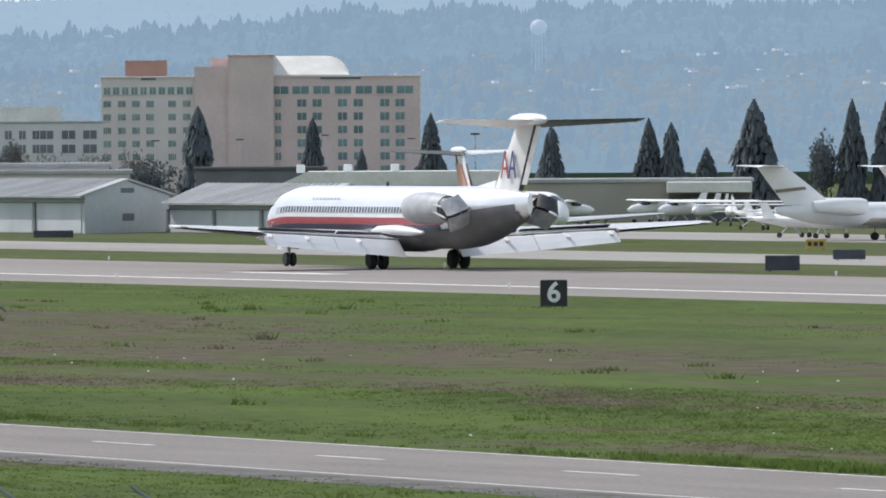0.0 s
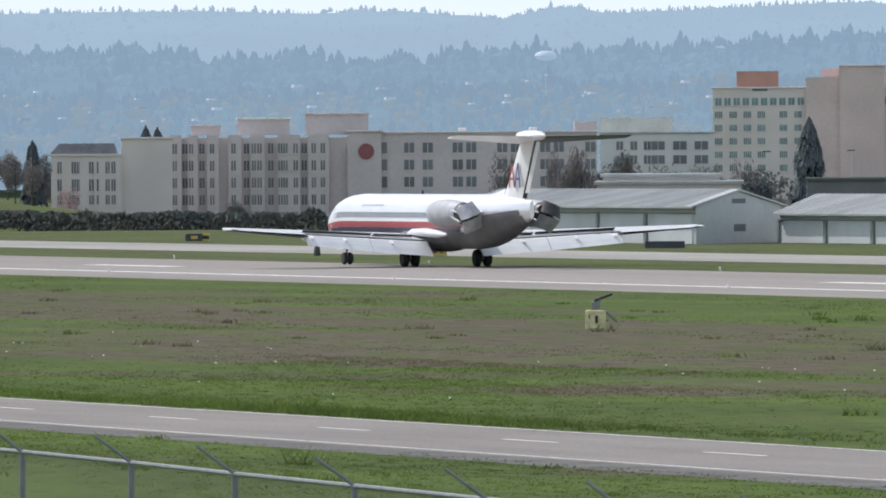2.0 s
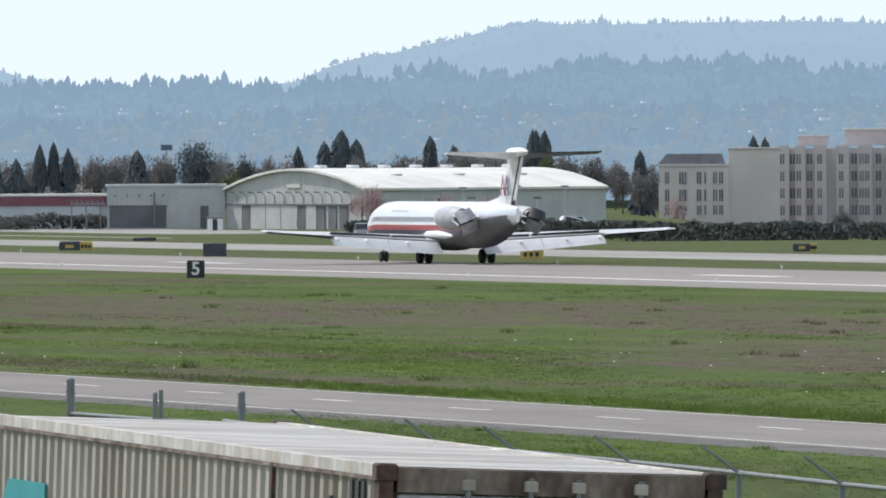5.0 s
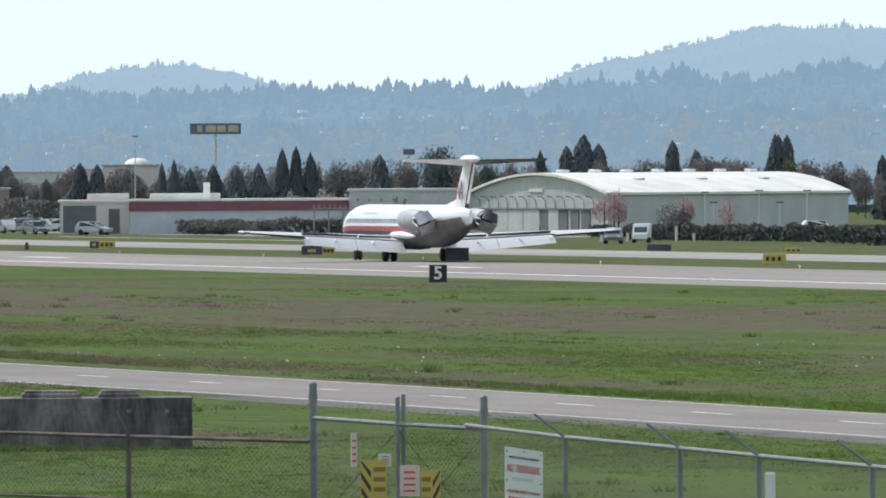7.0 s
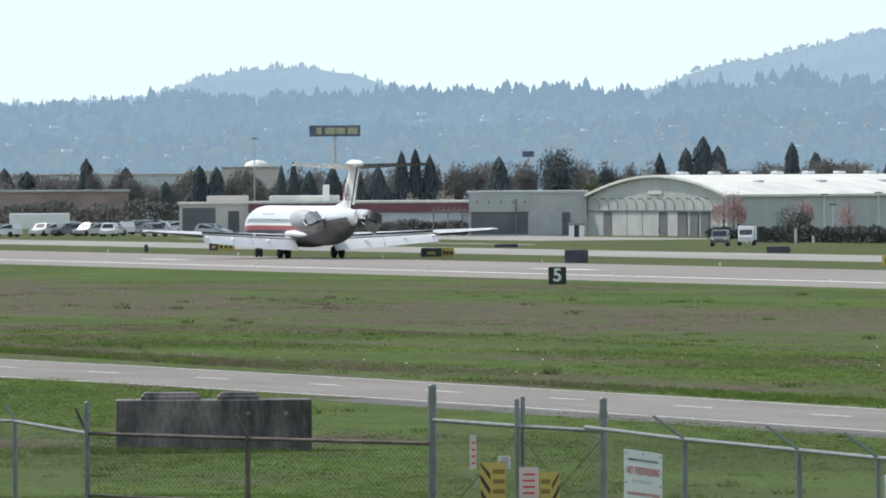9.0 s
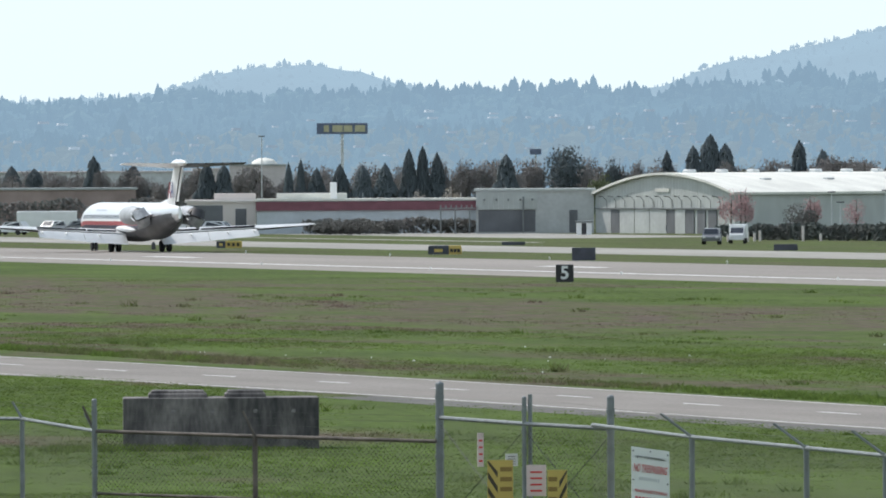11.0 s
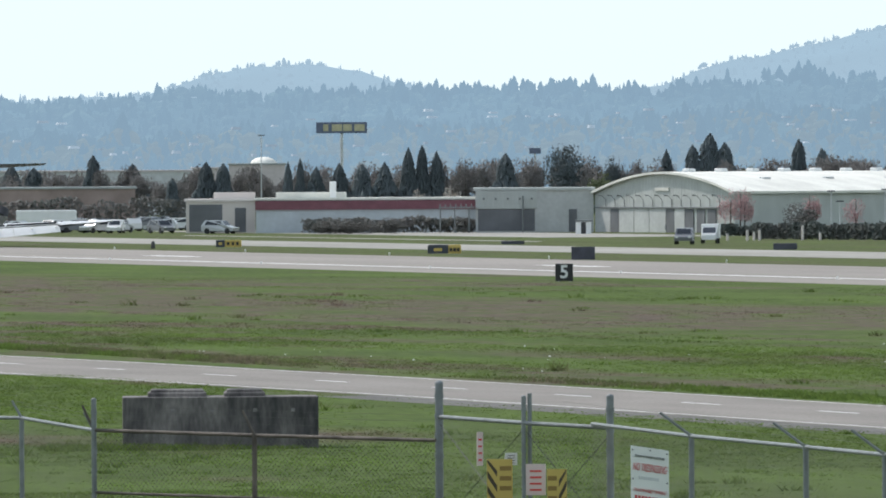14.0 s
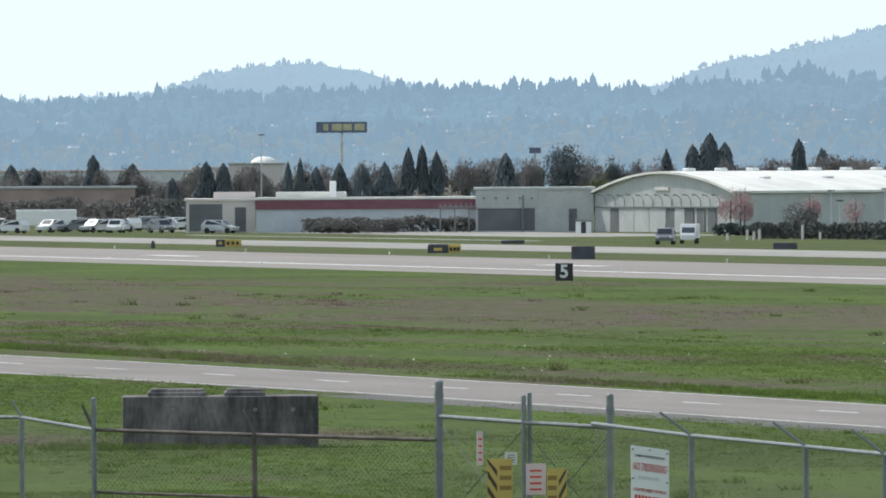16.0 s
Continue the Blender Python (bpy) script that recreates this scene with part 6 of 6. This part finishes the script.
run = [(49.9, 199.2, 3.5), (49.0, 189.3, 3.5), (48.6, 181.0, 3.5), (48.3, 175.5, 3.5), (48.0, 168.5, 3.5), (47.6, 161.8, 3.5), (47.1, 155.4, 3.5), (46.7, 149.0, 3.5), (46.3, 142.5, 3.5), (45.9, 136.0, 3.5), (45.5, 129.5, 3.5)]
fence_run("chain_link_fence", run, "galvanised chain-link fence with slanting barbed-wire arms", (-0.42, 0.3, 0.36), skip_first=True)
left = [(48.5, 204.3, 3.15), (46.0, 206.9, 3.21), (43.8, 209.5, 3.27)]
fence_run("chain_link_fence", [(q[0], q[1], q[2]) for q in left], "weathered chain-link fence with brown middle rail", (-0.18, 0.1, 0.42), rust=True, skip_first=True)
far_left = [(43.8, 209.5, 3.27), (44.2, 217.6, 3.33), (43.6, 219.7, 3.31)]
fence_run("chain_link_fence", [(q[0], q[1], q[2]) for q in far_left], "galvanised chain-link fence by the field corner", (-0.15, 0.1, 0.3))
# tall corner posts of the double gate
GT = thing("double_gate", Matrix(), "closed chain-link double gate with tall steel posts", "gate")
posts = [(48.8, 205.3, 4.10), (49.1, 200.6, 3.95), (50.1, 198.8, 3.97), (43.8, 209.5, 3.81)]
for k, (x, y, z) in enumerate(posts):
    r = (0.068, 0.038, 0.06, 0.045)[k]
    p_ = part("gate_post", Geo().tube((x, y, LOW - 0.1), (x, y, z - 0.03), r, n=14), M["steel"], GT)
    part("post_cap", Geo().dome((x, y, z - 0.03), r * 1.12, r * 1.12, r * 0.9, 12, 4), M["steel"], p_, smooth=True)
    for q in range(4):
        part("hinge_band", Geo().tube((x, y, z - 0.2 - 0.33 * q), (x, y, z - 0.27 - 0.33 * q), r * 1.15, n=14), M["steel"], p_)
x, y, z = posts[1]
part("gate_post", Geo().tube((x + 0.1, y, LOW), (x + 0.1, y, z + 0.03), 0.036, n=12), M["steel"], GT)
for a, b_, za, zb in ((posts[0], posts[1], 3.52, 3.50), (posts[1], posts[2], 3.50, 3.44)):
    part("gate_rail", Geo().tube((a[0], a[1], za), (b_[0], b_[1], zb), 0.035, n=8), M["steel"], GT)
    part("gate_brace", Geo().tube((a[0], a[1], za - 0.1), (b_[0], b_[1], LOW + 0.3), 0.007, n=6), M["dark"], GT)
    part("gate_brace", Geo().tube((a[0], a[1], LOW + 0.3), (b_[0], b_[1], zb - 0.1), 0.007, n=6), M["dark"], GT)
    mesh_panel(GT, a[:2], b_[:2], LOW + 0.05, min(za, zb) - 0.02)


def board(name, pl, pr, z0, z1, label, material):
    """A flat sign between two points, a hand's width nearer than the mesh behind it."""
    f = Front(name, pl, pr, label, "sign")
    part("panel", Geo().box(0, -0.012, z0, f.w, 0.012, z1), material, f.ob)
    return f


M["stripebrown"] = mat("faded_black_stripe", (0.06, 0.045, 0.03), 0.7, vary=0.15)
M["textbrown"] = mat("weathered_dark_lettering", (0.24, 0.15, 0.04), 0.7, vary=0.1)
M["pinkplate"] = mat("faded_pink_placard", (0.62, 0.5, 0.5), 0.7, vary=0.1)
# large white notice on the fence
pl, pr = (47.22, 186.1, 3.44), (47.79, 186.0, 3.44)
ns = Front("notice_sign", pl, pr, "white metal notice with red capital letters", "sign")
DROP = 0.085      # the plate hangs askew: its far edge lies lower
part("panel", Geo().prism([(0, pl[2] - 1.25), (ns.w, pl[2] - 1.25 - DROP), (ns.w, pl[2] - DROP), (0, pl[2])], "y", -0.012, 0.012), M["signwhite"], ns.ob)
tilt = -math.degrees(math.atan2(DROP, ns.w))
for body, down, tall, wide, m_ in (("PROPERTY OF THE PORT OF PORTLAND", 0.145, 0.035, 0.78, M["dark"]), ("NO TRESPASSING", 0.315, 0.115, 0.88, M["redink"]), ("VIOLATORS SUBJECT TO FINES UP", 0.66, 0.06, 0.86, M["redink"])):
    tm = text_mesh(body, 0.1, m_, 0.0)
    kx_ = ns.w * wide / (max(v.co.x for v in tm.vertices) - min(v.co.x for v in tm.vertices))
    ky_ = tall / (max(v.co.y for v in tm.vertices) - min(v.co.y for v in tm.vertices))
    part("lettering", tm, None, ns.ob, m=pose(ns.w / 2, -0.018, pl[2] - down - DROP / 2, 90, 0, 0) @ pose(0, 0, 0, 0, 0, tilt) @ Matrix.Diagonal((kx_, ky_, 1, 1)))
for down, tall, u0, u1, m_ in ((0.47, 0.05, 0.2, 0.75, M["greywing"]), (0.78, 0.07, 0.1, 0.9, M["redink"]), (0.93, 0.05, 0.15, 0.85, M["greywing"])):
    g = Geo()
    for k in range(9):
        u = u0 + (u1 - u0) * k / 9
        zc = pl[2] - down - DROP * u
        g.box(ns.w * u, -0.017, zc - tall / 2, ns.w * (u + (u1 - u0) / 13), -0.0125, zc + tall / 2)
    part("text_bar", g, m_, ns.ob)
for u, down in ((0.05, 0.06), (0.95, 0.06), (0.5, 0.04), (0.05, 0.5), (0.95, 0.5)):
    zc = pl[2] - down - DROP * u
    part("bolt", Geo().tube((ns.w * u, -0.022, zc), (ns.w * u, -0.0125, zc), 0.013, n=8), M["dark"], ns.ob)
# small placards and striped warning boards on the gate
for pl, pr, lab, bars, mt in (((48.0, 199.3, 3.39), (48.1, 199.3, 2.84), "narrow pinkish placard with red and dark bars on the gate", M["redink"], M["pinkplate"]), ((48.3, 197.2, 2.91), (48.6, 197.1, 2.41), "pale placard with red bars on the gate", M["redink"], M["pinkplate"]), ((48.2, 198.2, 3.07), (48.4, 198.2, 2.87), "small grey plate on the gate", M["dark"], M["greywing"])):
    f = board("placard", pl, pr, pr[2], pl[2], lab, mt)
    h = pl[2] - pr[2]
    for k in range(4):
        part("text_bar", Geo().box(f.w * 0.2, -0.017, pr[2] + h * (0.14 + 0.2 * k), f.w * 0.8, -0.0125, pr[2] + h * (0.2 + 0.2 * k)), bars, f.ob)
for flip, pl, pr in ((False, (47.8, 197.8, 2.98), (48.2, 197.7, 2.18)), (True, (48.5, 196.6, 2.84), (48.8, 196.5, 2.04))):
    f = board("warning_board", pl, pr, pr[2], pl[2], "yellow warning board with black diagonal edge stripes", M["yellow"])
    h = pl[2] - pr[2]
    e0, e1 = (0.02, 0.4) if not flip else (0.6, 0.98)
    for k in range(3):
        z = pr[2] + h * (0.04 + 0.3 * k)
        d, run_ = h * 0.13, h * 0.3
        a, b_ = (z + run_, z) if not flip else (z, z + run_)
        part("stripe", Geo().loft([[(f.w * e0, -0.017, a), (f.w * e0, -0.0125, a), (f.w * e0, -0.0125, min(a + d, pl[2])), (f.w * e0, -0.017, min(a + d, pl[2]))], [(f.w * e1, -0.017, b_), (f.w * e1, -0.0125, b_), (f.w * e1, -0.0125, min(b_ + d, pl[2])), (f.w * e1, -0.017, min(b_ + d, pl[2]))]]), M["stripebrown"], f.ob)
    t0, t1 = (0.5, 0.96) if not flip else (0.04, 0.5)
    for k in range(3):
        part("text_bar", Geo().box(f.w * t0, -0.017, pl[2] - h * (0.23 + 0.2 * k), f.w * t1, -0.0125, pl[2] - h * (0.14 + 0.2 * k)), M["textbrown"], f.ob)
# white marker post at the fence
q = (59.1, 214.0, 2.31)
solid("marker_post", Geo().box(-0.09, -0.03, LOW - 0.1, 0.09, 0.03, q[2], 0.02), M["signwhite"], pose(q[0], q[1], 0, 0, 0, face_camera(q[0], q[1])), "flat white plastic marker post", "post")

# ---- concrete vault on the grass ----
a, b_ = (72.4, 342.4, 0.11), (77.7, 341.3, -0.01)
vt = Front("concrete_vault", a, b_, "dark stained concrete vault with round lids", "vault")
# pale stain patches, their colour lifted a little for haze
M["vault"] = mat("stained_concrete", (0.05, 0.046, 0.048), 0.9, scale=0.8, second=(0.2, 0.18, 0.17), grain=0.3, grain_scale=6.0, stretch=(1.6, 1, 0.5), bump=0.3, detail=7.0)
M["tiepatch"] = mat("grey_mortar_patch", (0.22, 0.2, 0.2), 0.9, scale=4.0, vary=0.3)
VH = 1.42
part("body", Geo().box(0, 0, -0.05, vt.w, 2.6, VH, 0.02), M["vault"], vt.ob)
for x0, x1 in ((0.13, 0.43), (0.52, 0.73)):
    part("lid", Geo().box(vt.w * x0, 0.4, VH, vt.w * x1, 2.2, VH + 0.13, 0.04), M["vault"], vt.ob)
    part("lid_slab", Geo().box(vt.w * (x0 + 0.015), 0.5, VH + 0.133, vt.w * (x1 - 0.015), 2.1, VH + 0.2, 0.03), M["vault"], vt.ob)
for u in (0.255, 0.455, 0.675, 0.87):
    part("tie_hole", Geo().box(vt.w * u - 0.055, -0.012, VH - 0.42, vt.w * u + 0.055, -0.004, VH - 0.32), M["tiepatch"], vt.ob)


# ---- container truck on the near road ----
M["cream_steel"] = mat("weathered_container_paint", (0.43, 0.40, 0.335), 0.7, scale=0.6, second=(0.33, 0.29, 0.235), grain=0.2, grain_scale=3.0, stretch=(1, 1, 0.3), detail=7.0)
M["cont_roof"] = mat("container_roof", (0.64, 0.62, 0.58), 0.6, scale=0.75, second=(0.44, 0.39, 0.33), grain=0.3, grain_scale=3.0, stretch=(0.35, 2.2, 1), detail=8.0)
M["rust"] = mat("rust", (0.11, 0.062, 0.042), 0.9, scale=4.0, second=(0.055, 0.042, 0.036), grain=0.3, grain_scale=20.0)
M["rustheader"] = mat("rust_streaked_cream_paint", (0.10, 0.065, 0.05), 0.85, scale=3.4, second=(0.27, 0.225, 0.185), grain=0.3, grain_scale=14.0, stretch=(1, 1, 0.5), detail=6.0)
M["doorgrey"] = mat("container_door", (0.42, 0.43, 0.44), 0.6, scale=1.0, vary=0.12, grain=0.15, grain_scale=6.0)
M["teal"] = mat("teal_panel", (0.02, 0.30, 0.32), 0.6, vary=0.1)
M["chrome"] = mat("chrome_pipe", (0.75, 0.75, 0.76), 0.25, 1.0, vary=0.05)
TRUCK_TURN, CROSSFALL = -2.7, 2.23      # the near road runs slightly across the runway's line


def near_x(y):
    return 23.63 + 0.054 * (y - 90)


ROAD_Z = LOW + 0.14
fall = math.tan(radians(CROSSFALL))
solid("near_road", Geo().add([(near_x(y) + u, y, ROAD_Z - fall * u) for y in (-150, 260) for u in (-2.2, 3.4)], [(0, 1, 3, 2)]), M["road"], Matrix(), "grey asphalt road below the bank", "road", kind="structure")
CL, CW, CB, CT = 16.15, 2.59, 1.1, 3.87    # container: length, width, floor and roof heights
truck = thing("container_truck", pose(near_x(-73), -73, ROAD_Z, 0.33, CROSSFALL, TRUCK_TURN), "lorry carrying a weathered cream shipping container", "truck")


def corrugated(axis_len, pitch, deep):
    """A trapezoid wave: (along, in)."""
    pts = []
    u = 0.14
    while u + pitch < axis_len - 0.14:
        pts += [(u, 0), (u + pitch * 0.25, 0), (u + pitch * 0.37, deep), (u + pitch * 0.75, deep), (u + pitch * 0.87, 0)]
        u += pitch
    return [(0.14, 0)] + pts + [(axis_len - 0.14, 0)]


box_ = part("container", Geo().box(0.1, 0.15, CB + 0.08, CW - 0.1, CL - 0.15, CT - 0.08), M["cream_steel"], truck, "weathered cream shipping container")
for x0, s in ((0.02, 1), (CW - 0.02, -1)):
    w = corrugated(CL, 0.34, 0.045)
    part("side_panel", Geo().loft([[(x0 + s * d, u, z) for u, d in w] for z in (CB + 0.1, CT - 0.06)], caps=False, closed=False), M["cream_steel"], box_, "corrugated steel side wall")
w = corrugated(CL, 0.3, 0.028)
part("roof_panel", Geo().loft([[(x, u, CT - 0.012 - d) for u, d in w] for x in (0.06, CW - 0.06)], caps=False, closed=False), M["cont_roof"], box_, "corrugated pale container roof")
for x in (0.0, CW - 0.09):
    part("top_rail", Geo().box(x, 0.16, CT - 0.09, x + 0.09, CL - 0.16, CT + 0.0), M["cont_roof"], box_)
    part("rail_seam", Geo().box(x - 0.006, 0.16, CT - 0.12, x + 0.096, CL - 0.16, CT - 0.092), M["rustheader"], box_, "rust-stained seam under the rail")
    part("bottom_rail", Geo().box(x, 0.16, CB, x + 0.09, CL - 0.16, CB + 0.14), M["rust"], box_)
    for y in (0.0, CL - 0.16):
        part("corner_post", Geo().box(x - 0.01, y, CB + 0.12, x + 0.1, y + 0.16, CT - 0.12), M["rust"], box_, "rusty corner post")
        for z in (CB, CT - 0.115):
            part("corner_casting", Geo().box(x - 0.03, y - 0.012, z, x + 0.13, y + 0.17, z + 0.125, 0.015), M["rust"], box_)
    part("side_joint", Geo().box(x - 0.012 if x == 0 else x + 0.06, 3.92, CB + 0.1, x + 0.03 if x == 0 else x + 0.102, 4.0, CT - 0.09), M["rust"], box_, "rusty vertical seam")
part("header", Geo().box(0.13, -0.005, CT - 0.2, CW - 0.13, 0.13, CT - 0.02), M["rustheader"], box_, "rust-streaked door header")
for x0 in (0.14, CW / 2 + 0.01):
    d = part("door", Geo().box(x0, 0.02, CB + 0.1, x0 + CW / 2 - 0.16, 0.09, CT - 0.215, 0.01), M["doorgrey"], box_, "pale grey container door")
    for k in ((0.255, 0.438) if x0 < 1 else (0.578, 0.761)):
        xx = CW * k
        part("lock_rod", Geo().tube((xx, -0.03, CB + 0.05), (xx, -0.03, CT - 0.07), 0.024, n=8), M["steel"], d)
        part("cam_keeper", Geo().box(xx - 0.05, -0.06, CT - 0.17, xx + 0.05, 0.0, CT - 0.09, 0.01), M["cream_steel"], d)
        part("rod_bracket", Geo().box(xx - 0.04, -0.05, CT - 0.36, xx + 0.04, 0.018, CT - 0.27, 0.01), M["cream_steel"], d)
    for z in (CT - 0.38, CT - 0.9):
        part("hinge", Geo().box(x0 - 0.04 if x0 < 1 else x0 + CW / 2 - 0.2, -0.01, z, x0 + 0.06 if x0 < 1 else x0 + CW / 2 - 0.1, 0.03, z + 0.1), M["cream_steel"], d)
part("teal_mark", Geo().prism([(13.4, CB + 0.9), (15.3, CB + 0.9), (15.3, CT - 0.68), (15.1, CT - 0.53), (13.4, CT - 0.53)], "x", -0.006, 0.012), M["teal"], box_, "plain teal emblem panel")
for u, z, hh in ((0.55, CT - 0.34, 0.2), (0.75, CT - 0.36, 0.22), (0.98, CT - 0.36, 0.22), (1.75, CT - 0.4, 0.12), (0.5, CT - 0.62, 0.14), (0.7, CT - 0.62, 0.14)):
    part("stencil_bar", Geo().box(-0.004, u, z, 0.014, u + 0.1, z + hh), M["dark"], box_)
part("chassis", Geo().box(0.7, 0.1, 0.75, CW - 0.7, CL + 5.4, CB - 0.01, 0.03), M["dark"], truck)
part("cab", Geo().box(0.3, CL + 0.75, 0.6, CW - 0.1, CL + 4.3, 3.3, 0.25), M["carwhite"], truck, "white lorry cab")
part("cab_window", Geo().box(0.28, CL + 2.9, 1.75, CW - 0.08, CL + 3.9, 2.5), M["glassdark"], truck)
part("hood", Geo().box(0.5, CL + 4.32, 0.6, CW - 0.3, CL + 6.1, 1.9, 0.2), M["carwhite"], truck, "white lorry bonnet")
st = part("exhaust_pipe", Geo().tube((0.12, CL + 3.3, 0.8), (0.12, CL + 3.3, CT - 0.3), 0.06, n=14), M["chrome"], truck, "white-silver exhaust stack")
part("stack_cap", Geo().tube((0.12, CL + 3.3, CT - 0.3), (0.12, CL + 3.3, CT - 0.02), 0.07, n=14).dome((0.12, CL + 3.3, CT - 0.02), 0.07, 0.07, 0.06, 14, 4), M["black"], st, "black heat-shielded stack top", smooth=True)
for y in (1.2, 2.5, CL - 0.5, CL + 0.8, CL + 5.0):
    for x in (0.2, CW - 0.2):
        part("wheel", Geo().tube((x - 0.16, y, 0.5), (x + 0.16, y, 0.5), 0.5, n=18), M["rubber"], truck)
TRUCK_ROWS = [(0.0, -73.0), (4.0, 57.7), (4.4, 70.7), (4.6, 77.2), (4.8, 83.75), (5.0, 90.25), (5.2, 96.8), (6.5, 137.0), (8.0, 178.0), (10.0, 210.0), (16.0, 222.0)]


# ---- grass blades and flowers ----
def blades(name, tufts, per, seed, xs, ys, tall, spread, width, label, bare=0.0, lie=1.5):
    """Ragged grass: tufts of thin leaning blades, thinner where the ground is bare."""
    r = np.random.default_rng(seed)
    x, y = r.uniform(*xs, tufts), r.uniform(*ys, tufts)
    lush = 0.5 + 0.25 * np.sin(x * 0.31 + 2 * np.sin(y * 0.043 + seed)) + 0.25 * np.sin(y * 0.071 + 1.7 * np.sin(x * 0.17) + seed * 2.1)
    keep = r.random(tufts) < np.clip(lush * 1.5 - bare, 0.05, 1.0)
    x, y, lush = x[keep], y[keep], lush[keep]
    z = np.array([rise(a, c) for a, c in zip(x, y)])
    n = len(x) * per
    h = np.repeat(tall * (0.45 + 0.75 * lush) * r.uniform(0.5, 1.15, len(x)) * np.where(r.random(len(x)) < 0.012, 2.0, 1.0), per) * r.uniform(0.5, 1.1, n)
    bx = np.repeat(x, per) + r.normal(0, spread, n)
    by = np.repeat(y, per) + r.normal(0, spread, n)
    bz = np.repeat(z, per)
    a, lean = r.uniform(0, 2 * np.pi, n), r.uniform(0, 2 * np.pi, n)
    w = width * r.uniform(0.6, 1.4, n)
    co = np.empty((n, 3, 3), np.float32)
    co[:, 0] = np.stack([bx - w * np.cos(a), by - w * np.sin(a), bz - 0.01], 1)
    co[:, 1] = np.stack([bx + w * np.cos(a), by + w * np.sin(a), bz - 0.01], 1)
    co[:, 2] = np.stack([bx + h * lie * np.cos(lean), by + h * lie * np.sin(lean), bz + h * (0.95 - 0.23 * lie)], 1)
    me = bpy.data.meshes.new(name)
    me.vertices.add(3 * n)
    me.vertices.foreach_set("co", co.ravel())
    me.loops.add(3 * n)
    me.loops.foreach_set("vertex_index", np.arange(3 * n, dtype=np.int32))
    me.polygons.add(n)
    me.polygons.foreach_set("loop_start", np.arange(0, 3 * n, 3, dtype=np.int32))
    me.update(calc_edges=True)
    me.materials.append(M["blades"])
    tagged(new(name, me), label, "grass", "", "stuff")


blades("verge_grass", 9000, 8, 1, (108.9, 111.8), (235, 560), 0.24, 0.12, 0.03, "dark uneven grass tufts along the road edge", 0.3, 0.7)
blades("meadow_grass", 36000, 7, 2, (111, 142), (235, 640), 0.12, 0.16, 0.03, "lush green grass beside the road", 0.1)
blades("meadow_grass", 260, 30, 6, (111, 205), (240, 800), 0.34, 0.25, 0.04, "scattered tall green grass clumps", 0.0, 0.7)
blades("meadow_grass", 26000, 6, 3, (142, 219), (380, 900), 0.07, 0.25, 0.05, "low grass in the dry brown field", 0.35)
blades("meadow_grass", 26000, 7, 4, (62, 97), (235, 470), 0.12, 0.16, 0.026, "lush green grass between road and fence")
blades("meadow_grass", 130, 30, 5, (66, 96), (240, 470), 0.3, 0.25, 0.03, "scattered taller grass clumps by the road", 0.0, 0.8)
blades("meadow_grass", 900, 10, 8, (70, 79.5), (339.6, 341.9), 0.24, 0.14, 0.03, "longer grass at the foot of the vault", 0.0, 0.7)
blades("bank_grass", 15000, 6, 7, (46, 66), (165, 262), 0.1, 0.12, 0.018, "short grass on the terrace by the fence")
rng = random.Random(77)
g = Geo()
for k in range(70):
    x, y = rng.uniform(110, 150), rng.uniform(270, 520)
    s = rng.uniform(0.02, 0.05)
    g.dome((x, y, 0.28), s, s, s, 6, 2)
tagged(new("white_flowers", mesh_from("white_flowers", g.v, g.f, M["signwhite"])), "small white flower heads in the grass", "flowers", "", "stuff")



def motions():
    walk(jet, [(t, pose(RUNWAY_X, y, 0.02)) for t, y in JET_ROWS])
    for ob, rows in ((suv, SUV_ROWS), (van, VAN_ROWS)):
        walk(ob, [(t, pose(p[0], p[1], 0.0, 0, 0, 162)) for t, p in rows])
    walk(truck, [(t, pose(near_x(y), y, ROAD_Z, 0.33, CROSSFALL, TRUCK_TURN)) for t, y in TRUCK_ROWS])


motions()
